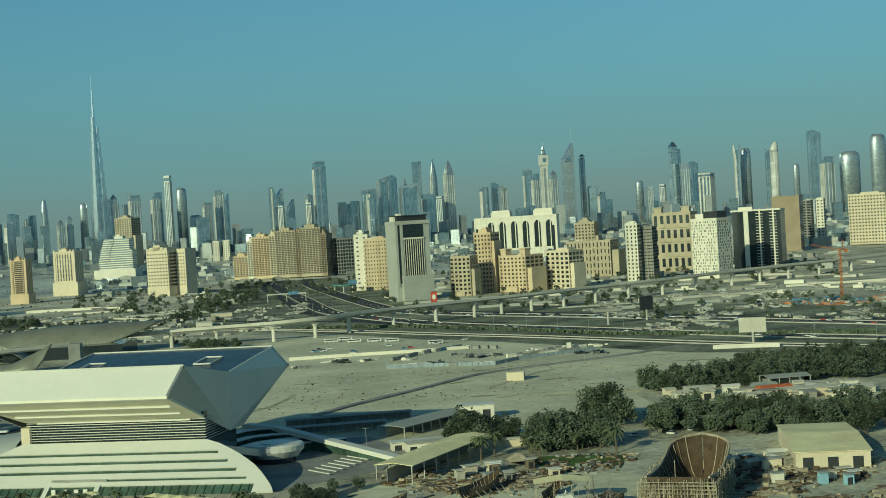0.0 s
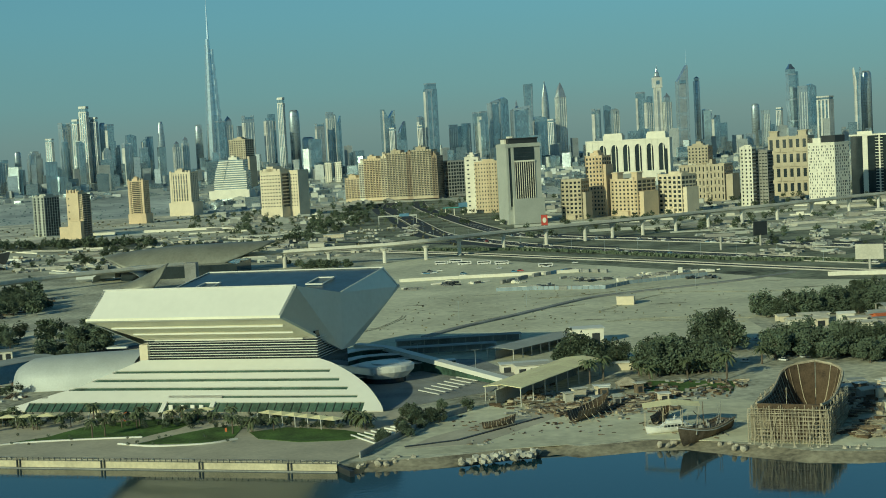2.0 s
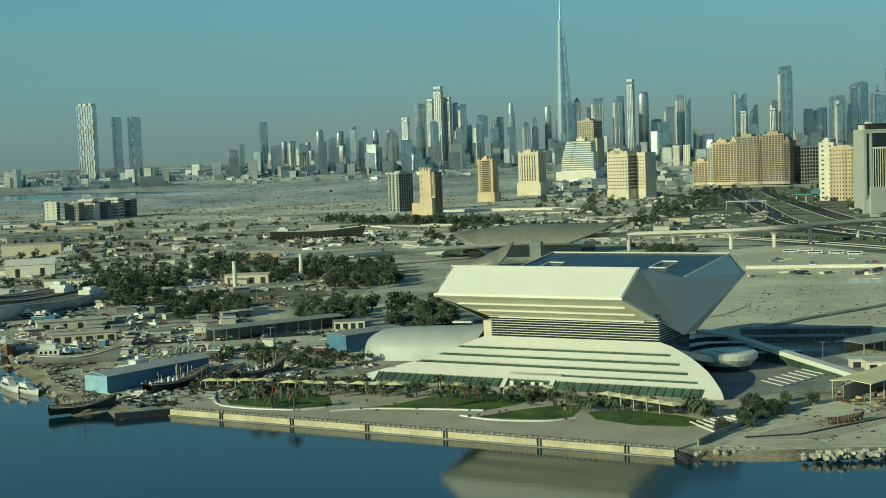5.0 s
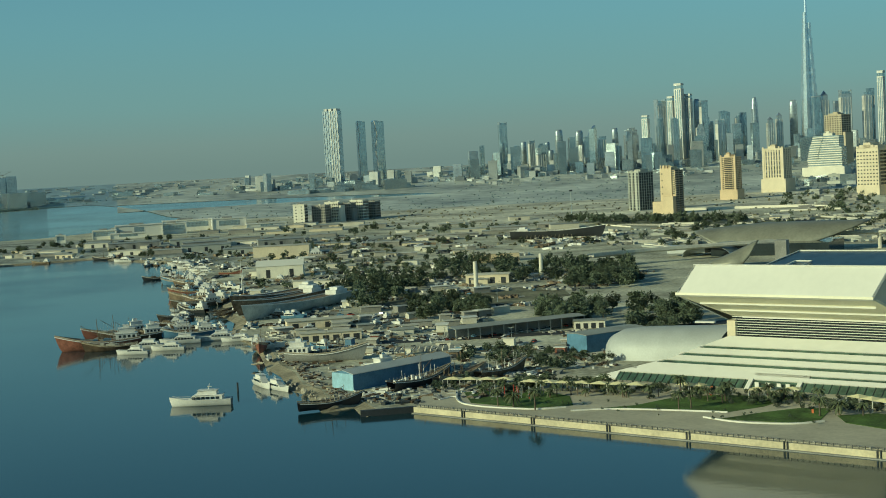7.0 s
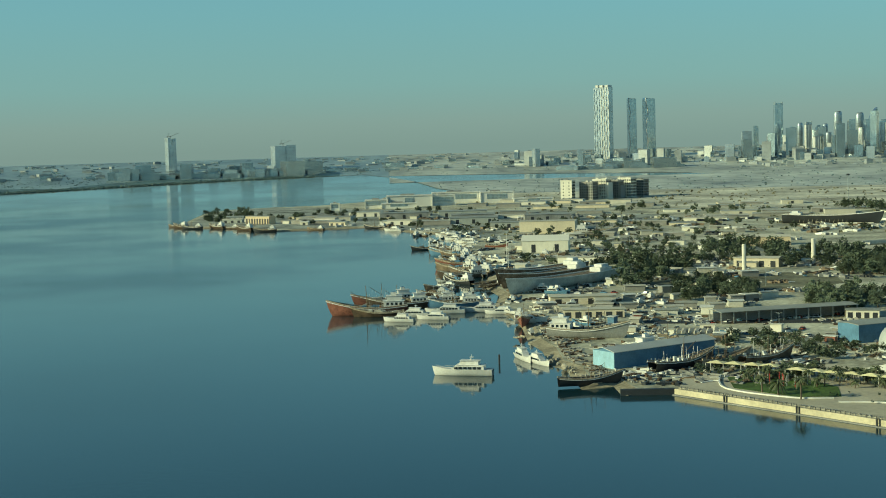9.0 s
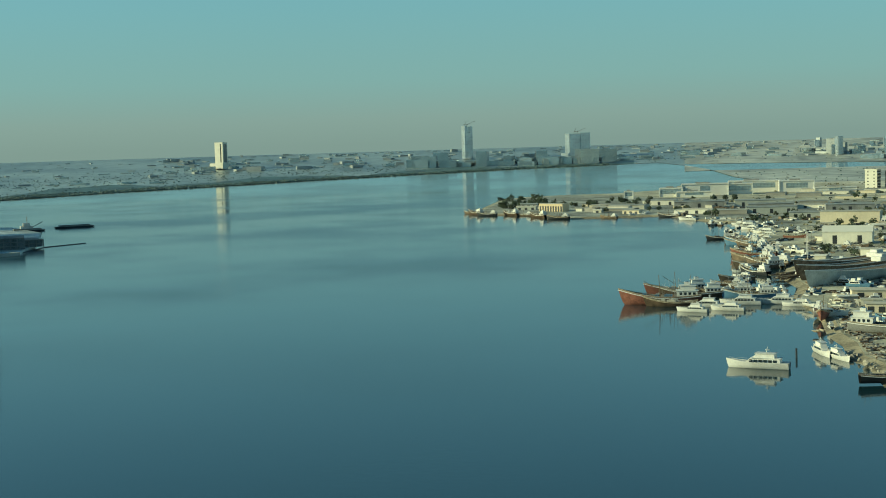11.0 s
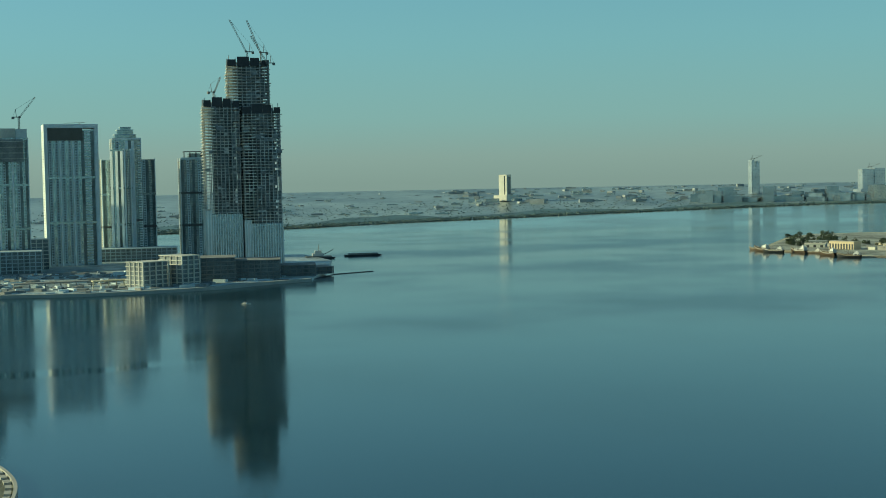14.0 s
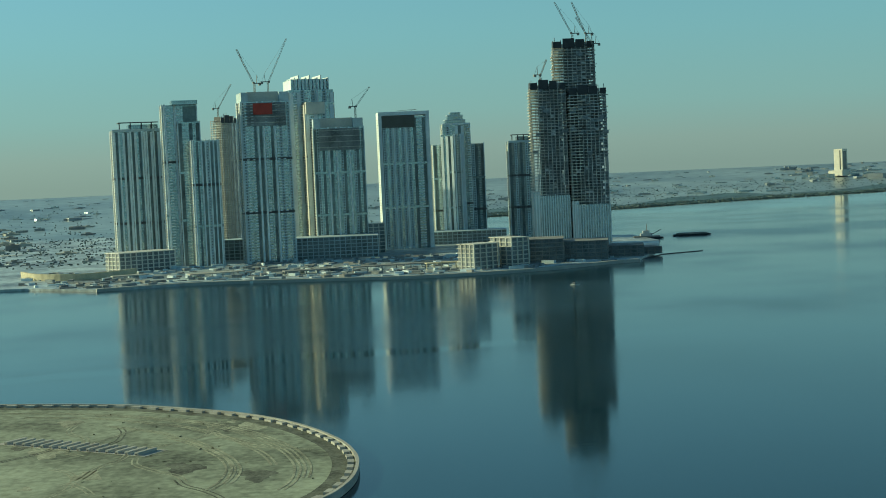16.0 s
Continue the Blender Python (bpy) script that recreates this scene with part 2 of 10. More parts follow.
# ---- mesh tools ----
class Shape:
    """Vertices and faces of one part."""

    def __init__(self):
        self.v, self.f = [], []

    def add(self, verts, faces):
        k = len(self.v)
        self.v += [tuple(p) for p in verts]
        self.f += [tuple(i + k for i in q) for q in faces]
        return self

    def box(self, x0, x1, y0, y1, z0, z1, m=None):
        p = [Vector(q) for q in ((x0, y0, z0), (x1, y0, z0), (x1, y1, z0), (x0, y1, z0), (x0, y0, z1), (x1, y0, z1), (x1, y1, z1), (x0, y1, z1))]
        if m is not None:
            p = [m @ q for q in p]
        return self.add(p, [(3, 2, 1, 0), (4, 5, 6, 7), (0, 1, 5, 4), (1, 2, 6, 5), (2, 3, 7, 6), (3, 0, 4, 7)])

    def prism(self, ring, z0, z1, top=None):
        """An upright prism over a ring that runs anticlockwise; top: another ring for its upper end."""
        n = len(ring)
        up = top or ring
        vs = [(x, y, z0) for x, y in ring] + [(x, y, z1) for x, y in up]
        fs = [tuple(range(n - 1, -1, -1)), tuple(range(n, 2 * n))] + [(i, (i + 1) % n, n + (i + 1) % n, n + i) for i in range(n)]
        return self.add(vs, fs)

    def solid(self, face, off):
        """A plate: a planar face pushed along off."""
        n = len(face)
        off = Vector(off)
        vs = [Vector(p) for p in face] + [Vector(p) + off for p in face]
        fs = [tuple(range(n)), tuple(range(2 * n - 1, n - 1, -1))] + [((i + 1) % n, i, n + i, n + (i + 1) % n) for i in range(n)]
        return self.add(vs, fs)

    def tube(self, points, r, sides=6, r2=None):
        points = [Vector(p) for p in points]
        rings = []
        for i, p in enumerate(points):
            d = (points[min(i + 1, len(points) - 1)] - points[max(i - 1, 0)]).normalized()
            a = d.orthogonal().normalized()
            b = d.cross(a)
            rr = r if r2 is None else r + (r2 - r) * i / (len(points) - 1)
            rings.append([p + (a * math.cos(t) + b * math.sin(t)) * rr for t in [2 * math.pi * j / sides for j in range(sides)]])
        return self.skin(rings, closed=True)

    def skin(self, rings, closed=True, caps=True):
        n = len(rings[0])
        vs = [p for ring in rings for p in ring]
        fs = []
        for i in range(len(rings) - 1):
            for j in range(n if closed else n - 1):
                a, b = i * n + j, i * n + (j + 1) % n
                fs.append((a, b, b + n, a + n))
        if caps and closed:
            fs += [tuple(range(n - 1, -1, -1)), tuple(range(len(vs) - n, len(vs)))]
        return self.add(vs, fs)

    def mesh(self, name, material, smooth=False):
        me = bpy.data.meshes.new(name)
        me.from_pydata(self.v, [], self.f)
        me.materials.append(material)
        bm = bmesh.new()
        bm.from_mesh(me)
        bmesh.ops.recalc_face_normals(bm, faces=bm.faces)
        bm.to_mesh(me)
        bm.free()
        if smooth:
            me.polygons.foreach_set("use_smooth", [True] * len(me.polygons))
        return me


def part(name, shape, material, parent=None, label="", smooth=False):
    ob = new(name, shape.mesh(name, material, smooth))
    ob.parent = parent
    if label:
        ob["label"] = label
    return ob


def piece(name, mesh, parent, m):
    """One of many alike pieces on a shared mesh."""
    ob = new(name, mesh)
    ob.parent, ob.matrix_basis = parent, m
    return ob


def thing(name, label, category, m=None, group="", kind=""):
    ob = tagged(new(name), label, category, group, kind)
    ob.matrix_basis = m if m is not None else Matrix()
    return ob


def structure(name, shape, material, label, category, smooth=False):
    return tagged(part(name, shape, material, None, smooth=smooth), label, category, "", "structure")


pane_store = {}


def pane(w, h, d, material):
    """A shared window mesh: width, height and depth, seen from -y."""
    key = (round(w, 2), round(h, 2), round(d, 2), material.name)
    if key not in pane_store:
        pane_store[key] = Shape().box(-w / 2, w / 2, -d, d, 0, h).mesh("pane", material)
    return pane_store[key]


def rise(r):
    """Height of the land and water sheet, lifted towards the horizon to fit the camera's view."""
    if r <= 3000:
        return 0.0
    true = 3000 / (1 - (r - 3000) / 1850)
    return EYE - EYE * r / true


def ground(x, y):
    return rise(math.hypot(x, y))


# ---- water and land ----
def polar(az, r):
    return -math.sin(radians(az)) * r, math.cos(radians(az)) * r


def squeeze(true):
    return true if true <= 3000 else 3000 + 1850 * (1 - 3000 / true)


def water_mat():
    m = bpy.data.materials.new("creek_water")
    m.use_nodes = True
    n, l = m.node_tree.nodes, m.node_tree.links
    b = n["Principled BSDF"]
    b.inputs["IOR"].default_value = 1.39
    where, wide, near = n.new("ShaderNodeNewGeometry"), n.new("ShaderNodeTexNoise"), n.new("ShaderNodeTexNoise")
    wide.inputs["Scale"].default_value, near.inputs["Scale"].default_value = 0.012, 0.35
    wide.inputs["Detail"].default_value, near.inputs["Detail"].default_value = 4, 3
    l.new(where.outputs["Position"], wide.inputs["Vector"])
    l.new(where.outputs["Position"], near.inputs["Vector"])
    calm = n.new("ShaderNodeMapRange")
    calm.inputs[1].default_value, calm.inputs[2].default_value, calm.inputs[3].default_value, calm.inputs[4].default_value = 0.42, 0.66, 0.03, 0.10
    l.new(wide.outputs["Fac"], calm.inputs[0])
    breeze, gloss = n.new("ShaderNodeTexNoise"), n.new("ShaderNodeMapRange")
    breeze.inputs["Scale"].default_value, breeze.inputs["Detail"].default_value = 0.0045, 5
    gloss.inputs[1].default_value, gloss.inputs[2].default_value, gloss.inputs[3].default_value, gloss.inputs[4].default_value = 0.42, 0.66, 0.065, 0.14
    l.new(where.outputs["Position"], breeze.inputs["Vector"])
    l.new(breeze.outputs["Fac"], gloss.inputs[0])
    # light airs out on the open creek, and one narrow slick that lies along the near edge of them
    axes, warp = n.new("ShaderNodeSeparateXYZ"), n.new("ShaderNodeMath")
    l.new(where.outputs["Position"], axes.inputs[0])
    warp.operation = "MULTIPLY_ADD"
    warp.inputs[1].default_value = 60
    l.new(wide.outputs["Fac"], warp.inputs[0])
    l.new(axes.outputs["X"], warp.inputs[2])

    def step(src, lo, hi, a, c):
        r = n.new("ShaderNodeMapRange")
        r.inputs[1].default_value, r.inputs[2].default_value, r.inputs[3].default_value, r.inputs[4].default_value = lo, hi, a, c
        l.new(src, r.inputs[0])
        return r.outputs[0]

    def mix(op, p, q):
        r = n.new("ShaderNodeMath")
        r.operation = op
        for k, v in enumerate((p, q)):
            if isinstance(v, float):
                r.inputs[k].default_value = v
            else:
                l.new(v, r.inputs[k])
        return r.outputs[0]
    airs = mix("MULTIPLY", step(warp.outputs[0], -830, -745, 0.055, 0.0), step(breeze.outputs["Fac"], 0.36, 0.56, 0.45, 1.0))
    slick = mix("MULTIPLY", mix("MULTIPLY", step(warp.outputs[0], -812, -802, 0.0, 1.0), step(warp.outputs[0], -784, -776, 1.0, 0.0)), step(axes.outputs["Y"], 330, 400, 1.0, 0.0))
    rough = mix("SUBTRACT", mix("ADD", gloss.outputs[0], airs), mix("MULTIPLY", slick, 0.085))
    l.new(mix("MAXIMUM", rough, 0.03), b.inputs["Roughness"])
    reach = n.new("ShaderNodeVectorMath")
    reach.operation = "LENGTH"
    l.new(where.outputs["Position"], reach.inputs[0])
    # over the shallow upper reach, reflected haze is put into a paler colour
    haze_tint = n.new("ShaderNodeMix")
    haze_tint.data_type = "RGBA"
    haze_tint.inputs[6].default_value, haze_tint.inputs[7].default_value = (0.010, 0.038, 0.052, 1), (0.20, 0.275, 0.25, 1)
    l.new(step(reach.outputs["Value"], 2300, 3300, 0.0, 1.0), haze_tint.inputs[0])
    l.new(haze_tint.outputs[2], b.inputs["Base Color"])
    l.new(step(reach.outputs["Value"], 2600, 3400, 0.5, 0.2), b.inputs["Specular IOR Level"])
    bp = n.new("ShaderNodeBump")
    bp.inputs["Distance"].default_value = 0.35
    l.new(mix("MULTIPLY", calm.outputs[0], step(reach.outputs["Value"], 1400, 3000, 1.0, 0.1)), bp.inputs["Strength"])
    l.new(near.outputs["Fac"], bp.inputs["Height"])
    l.new(bp.outputs[0], b.inputs["Normal"])
    return m


WATER = water_mat()
sheet = Shape()
rads = [0, 150, 400, 800, 1400, 2200, 3000, 3150, 3300, 3500, 3700, 3900, 4100, 4300, 4450, 4560]
rings = []
for r in rads:
    rings.append([(*polar(a, max(r, 0.5)), rise(r)) for a in range(0, 360, 3)])
sheet.skin(rings, closed=True, caps=False)
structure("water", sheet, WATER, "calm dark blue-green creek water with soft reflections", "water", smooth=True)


lot_clear = [(-300, 600), (700, 600), (700, 900), (420, 1180), (260, 1400), (100, 1620), (-20, 1800), (-60, 2300), (-420, 2300), (-330, 1900), (-250, 1640), (-150, 1500), (-470, 1360), (-470, 1150)]


def mathutils_tessellate(loops):
    from mathutils.geometry import tessellate_polygon
    return tessellate_polygon(loops)


def land(name, ring, z0, z1, material, label):
    n = len(ring)
    tris = mathutils_tessellate([[Vector((x, y, 0)) for x, y in ring]])
    me = bpy.data.meshes.new(name)
    verts = [(x, y, z1) for x, y in ring] + [(x, y, z1) for x, y in ring] + [(x, y, z0) for x, y in ring]
    flat = []
    for t in tris:
        p, q, r = (Vector(ring[i]) for i in t)
        flat.append(tuple(t) if (q - p).cross(r - p) > 0 else tuple(reversed(t)))
    me.from_pydata(verts, [], flat + [(n + i, n + (i + 1) % n, 2 * n + (i + 1) % n, 2 * n + i) for i in range(n)])
    me.materials.append(material)
    return tagged(new(name, me), label, "ground", "", "structure")


def inside(x, y, ring):
    """Whether a point lies on the land within the ring."""
    hit = False
    for (ax, ay), (bx, by) in zip(ring, ring[1:] + ring[:1]):
        if (ay > y) != (by > y) and x < (bx - ax) * (y - ay) / (by - ay) + ax:
            hit = not hit
    return hit


arc_out = [polar(a, 3010) for a in range(41, -61, -3)]
west = [(420, 300), (260, 400), (105, 449), (93, 448), (76, 452), (58, 464), (41, 477), (28, 477), (5, 471), (-3, 477), (-15, 472), (-31, 466), (-48, 461), (-67, 461),
        (-76, 464), (-290, 510), (-306, 497), (-311, 500), (-323, 514), (-330, 500), (-348, 520), (-363, 538), (-381, 550), (-408, 583), (-433, 606), (-470, 652), (-499, 683), (-515, 700), (-540, 716)]
west += [(-583, 783), (-628, 826), (-680, 899), (-717, 937), (-754, 983), (-783, 1031), (-870, 1110), (-953, 1205), (-1075, 1318), (-1142, 1338), (-1256, 1399), (-1285, 1345),
         (-1330, 1300), (-1457, 1340), (-1526, 1318), (-1582, 1344), (-1640, 1410), (-1760, 1540), (-1860, 1650), (-1900, 1740), (-1880, 1830), (-1830, 1900), (-1845, 2057), (-1960, 2230)]


def inset(points, d):
    """The same shore moved inland (to the right of its run) by d."""
    out = []
    for i, p in enumerate(points):
        t = (Vector(points[min(i + 1, len(points) - 1)]) - Vector(points[max(i - 1, 0)])).normalized()
        out.append((p[0] + t.y * d, p[1] - t.x * d))
    return out


# beaches: the bank falls gently to the waterline except along the quay
k0, k1 = west.index((-76, 464)), west.index((-290, 510))
east_shore, west_shore = west[:k0], west[k1 + 1:]
east_top, west_top = inset(east_shore, 9.0), inset(west_shore, 7.0)
BEACH = mat("wet_shore", (0.24, 0.21, 0.15), 0.85, var=0.3, coarse=0.05, fine=0.5, bump=0.5, tint=(0.34, 0.30, 0.21))


def beach_slope(top, low):
    s = Shape()
    rows = []
    for i, (a, b) in enumerate(zip(top, low)):
        w = 1.6 * math.sin(i * 2.7)
        mid = ((a[0] + b[0]) / 2, (a[1] + b[1]) / 2 + w * 0.5)
        rows.append([(a[0], a[1], 1.98), (*mid, 0.9 + 0.3 * math.sin(i * 1.9)), (b[0], b[1], 0.0), (2 * b[0] - a[0], 2 * b[1] - a[1], -1.6)])
    return s.skin(rows, closed=False)


structure("beach", beach_slope(east_top, east_shore), BEACH, "sloping wet sand at the dhow yard shore", "beach", smooth=True)
structure("beach", beach_slope(west_top, west_shore), BEACH, "dark sloping shore of the boatyards", "beach", smooth=True)
west_land = east_top + west[k0:k1 + 1] + west_top + arc_out

land("ground_west", west_land, -3, 2.0, EARTH, "dusty trodden earth bank of the boatyards and open plain")
harbour = [(-1800, -900), (-1650, -250), (-1571, -77), (-1561, -48), (-1481, 21), (-1488, 124), (-1426, 262), (-1387, 347), (-1386, 462), (-1416, 535), (-1432, 593), (-1561, 669), (-1771, 766),
           (-1950, 800), (-2010, 740), (-2250, 640), (-2400, 600), (-2911, 740)] + [polar(a, 3010) for a in range(78, 112, 3)]
land("ground_harbour", harbour, -3, 2.5, SITEGROUND, "building-site ground of the far harbour bank")
spit = [(-740, -120), (-711, -38), (-679, 18), (-650, 48), (-621, 71), (-586, 87), (-546, 96), (-515, 97), (-489, 93), (-463, 84), (-440, 68), (-410, 30), (-330, -60), (-120, 60), (60, 60), (200, -200), (-300, -420), (-700, -350)]
land("ground_spit", spit, -3, 2.0, SPITSAND, "bare sandy headland with tyre tracks and dry scrub")

# Far land, cut by the creek's upper reach and a second channel.
edge_az = [-60, 37, 39, 40.3, 42, 44, 47, 52.6, 59.4, 68, 73, 75.5, 76.5, 112]
edge_r = [3000, 3000, 3500, 4600, 5650, 5500, 5265, 4640, 4037, 3450, 3300, 3200, 3000, 3000]
far_land, dry_land = Shape(), Shape()
steps = [0, 0.1, 0.2, 0.3, 0.45, 0.6, 0.75, 0.9, 1.0]


def far_cell(a0, a1, r0a, r0b, r1a, r1b, sheet_=None):
    left, right = [], []
    for s in steps:
        ra, rb = squeeze(r0a) + (squeeze(r1a) - squeeze(r0a)) * s, squeeze(r0b) + (squeeze(r1b) - squeeze(r0b)) * s
        left.append((*polar(a0, ra), rise(ra) + 0.7))
        right.append((*polar(a1, rb), rise(rb) + 0.7))
    k = len(steps)
    (sheet_ or (dry_land if a0 < 41 else far_land)).add(left + right, [(i, k + i, k + i + 1, i + 1) for i in range(k - 1)])


for a in range(-60, 112):
    e0, e1 = np.interp(a, edge_az, edge_r), np.interp(a + 1, edge_az, edge_r)
    if 28 <= a < 41:
        t0, t1 = (a - 28) / 13, (a - 27) / 13
        far_cell(a, a + 1, e0, e1, 4350 - 150 * t0, 4350 - 150 * t1)
        far_cell(a, a + 1, 4350 + 900 * t0 ** 0.6, 4350 + 900 * t1 ** 0.6, 20000, 20000)
    else:
        far_cell(a, a + 1, e0, e1, 20000, 20000)
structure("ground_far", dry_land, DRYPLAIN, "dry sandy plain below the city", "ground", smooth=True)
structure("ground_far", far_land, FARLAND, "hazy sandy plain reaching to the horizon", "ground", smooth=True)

land("ground_plain", [polar(a, 3004) for a in range(37, 10, -2)] + [(-500, 2350), (-620, 2020), (-900, 1900), (-1250, 1980), (-1500, 2250), (-1650, 2400)], 1.9, 2.04, PLAIN, "pale sandy plain crossed by tracks")
belt = Shape()
for a in range(43, 76):
    e0, e1 = (np.interp(q, edge_az, edge_r) for q in (a, a + 1))
    wide0, wide1 = (650 + 260 * math.sin(q * 0.9) + 120 * math.sin(q * 2.3) for q in (a, a + 1))
    rows_ = [[(*polar(q, squeeze(e + w * s)), rise(squeeze(e + w * s)) + 1.0) for s in (0.0, 0.25, 0.5, 0.75, 1.0)] for q, e, w in ((a, e0, wide0), (a + 1, e1, wide1))]
    belt.add(rows_[0] + rows_[1], [(i, 5 + i, 6 + i, i + 1) for i in range(4)])
# The belt's teal base has the blue of the haze mixed in.
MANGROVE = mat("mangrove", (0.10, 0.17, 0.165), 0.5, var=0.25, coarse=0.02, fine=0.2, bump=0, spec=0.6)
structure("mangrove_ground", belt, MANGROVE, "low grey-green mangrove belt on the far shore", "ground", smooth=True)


# ---- roads ----
def ribbon(points, width, z, thick=0.25):
    s = Shape()
    left, right = [], []
    for i, p in enumerate(points):
        d = (Vector(points[min(i + 1, len(points) - 1)]) - Vector(points[max(i - 1, 0)])).normalized()
        nrm = Vector((-d.y, d.x)) * (width / 2)
        left.append(Vector(p) + nrm)
        right.append(Vector(p) - nrm)
    rings = [[(a.x, a.y, z), (b.x, b.y, z), (b.x, b.y, z - thick), (a.x, a.y, z - thick)] for a, b in zip(left, right)]
    return s.skin(rings, closed=True)


def curve(points, n=8):
    """A smooth line through the points."""
    out = []
    p = [Vector(q) for q in points]
    for i in range(len(p) - 1):
        a, b, c, d = p[max(i - 1, 0)], p[i], p[i + 1], p[min(i + 2, len(p) - 1)]
        for k in range(n):
            t = k / n
            out.append(0.5 * ((2 * b) + (c - a) * t + (2 * a - 5 * b + 4 * c - d) * t * t + (3 * b - a - 3 * c + d) * t ** 3))
    out.append(p[-1])
    return [tuple(q) for q in out]


main = curve([(640, 690), (520, 820), (420, 930), (320, 1030), (230, 1128), (153, 1230), (85, 1317), (7, 1418), (-53, 1530), (-105, 1650), (-150, 1790), (-221, 2178), (-303, 2617), (-340, 2990)])
outer = curve([(760, 700), (600, 860), (480, 1000), (358, 1149), (260, 1274), (174, 1387), (94, 1480), (8, 1583), (-60, 1715), (-159, 2175), (-247, 2655), (-285, 2990)])
slip = curve([(560, 660), (420, 850), (303, 965), (216, 1050), (143, 1135), (79, 1212), (6, 1290), (-80, 1390), (-150, 1460), (-260, 1560), (-430, 1690), (-700, 1830)])
cross = curve([(60, 1400), (-20, 1470), (-103, 1551), (-210, 1650), (-420, 1800), (-760, 1990)])


def shifted(points, off):
    out = []
    for i, p in enumerate(points):
        d = (Vector(points[min(i + 1, len(points) - 1)]) - Vector(points[max(i - 1, 0)])).normalized()
        out.append((p[0] - d.y * off, p[1] + d.x * off))
    return out


verge_ring = [(700, 560), (900, 620), (640, 1080), (420, 1330), (240, 1560), (60, 1790), (-30, 1960), (-90, 2300), (-180, 2760), (-220, 2985), (-430, 2985), (-380, 2600), (-300, 2200), (-330, 1900), (-560, 1900), (-760, 1960), (-760, 1840), (-430, 1670), (-185, 1475), (-92, 1362), (-19, 1256), (38, 1197), (94, 1119), (167, 1013), (300, 930), (420, 820)]
land("verge", verge_ring, 1.9, 2.05, VERGE, "dusty planted verges between the carriageways")
structure("road", ribbon(main, 24, 2.20), ASPHALT, "dark asphalt carriageway of the highway", "road")
structure("road", ribbon(outer, 26, 2.22), ASPHALT, "second asphalt carriageway of the highway", "road")
structure("road", ribbon(shifted(main[60:], 25), 15, 2.16), ASPHALT, "asphalt side lanes of the inland avenue", "road")
structure("road", ribbon(slip, 13, 2.18), ASPHALT, "asphalt slip road beside the highway", "road")
structure("road", ribbon(cross, 14, 2.14), ASPHALT, "asphalt link road of the interchange", "road")
structure("road", ribbon(shifted(outer[:62], -30), 12, 2.16), ASPHALT, "asphalt service road beyond the highway", "road")
for line, offs in ((main, (-13, 13)), (outer, (-14, 14)), (slip, (-7.2, 7.2))):
    for off in offs:
        structure("kerb", ribbon(shifted(line, off), 0.5, 2.9, 1.0), CONCRETE, "pale concrete barrier along the road", "barrier")
for line, offs in ((main, (-4, 4)), (outer, (-4.5, 0, 4.5))):
    for off in offs:
        structure("lane_line", ribbon(shifted(line, off)[:70], 0.35, 2.232, 0.02), WHITE, "worn white lane line on asphalt", "road marking")

# The bright sand lot behind the library, and the kerbed track across it.
land("ground_sand", [(-230, 720), (-110, 690), (-40, 665), (40, 690), (110, 730), (105, 800), (160, 880), (235, 955), (300, 925), (167, 1010), (94, 1115), (38, 1193), (-19, 1250), (-92, 1355), (-130, 1385), (-215, 1220), (-260, 1000)], 1.9, 2.06, SAND, "open lot of pale sand")
track = curve([(-75, 780), (-58, 815), (-32, 856), (-12, 890), (17, 938), (41, 960), (82, 985), (125, 1012), (174, 1055)])
structure("road", ribbon(track, 4.5, 3.0, 1.0), GREYCON, "low dark berm across the sand lot", "kerb")
structure("road", ribbon(curve([(-420, 690), (-330, 740), (-240, 800), (-215, 900), (-235, 1020), (-260, 1140)]), 14, 2.2), ASPHALT, "access road behind the library", "road")
structure("road", ribbon(curve([(-520, 720), (-420, 690), (-330, 700), (-250, 705)]), 30, 2.12), EARTH, "bare earth yard lane", "road")
for pts in ([(-1480, 2560), (-1300, 2640), (-1050, 2700), (-760, 2640)], [(-1650, 2440), (-1350, 2380), (-1000, 2420), (-640, 2300)], [(-1250, 2140), (-1000, 2160), (-700, 2090)], [(-1500, 2420), (-1420, 2640), (-1300, 2940)]):
    structure("track", ribbon(curve(pts, 6), 9, 2.1, 0.1), CONCRETE, "pale graded track over the plain", "track")


# ---- the library: an open book on its stand ----
AX = Vector((171.4, -35.3, 0)).normalized()
DP = Vector((-AX.y, AX.x, 0))
FOOT = Vector((-243.0, 591.0, 3.0))
SLOPE = radians(35)
UPS = DP * math.cos(SLOPE) + Vector((0, 0, math.sin(SLOPE)))
OUT = Vector((0, 0, 1)) * math.cos(SLOPE) - DP * math.sin(SLOPE)


def fac(s, v, off=0.0):
    """A point on the library's leaning front: along, up the slope, off the face."""
    return FOOT + AX * s + UPS * v + OUT * off


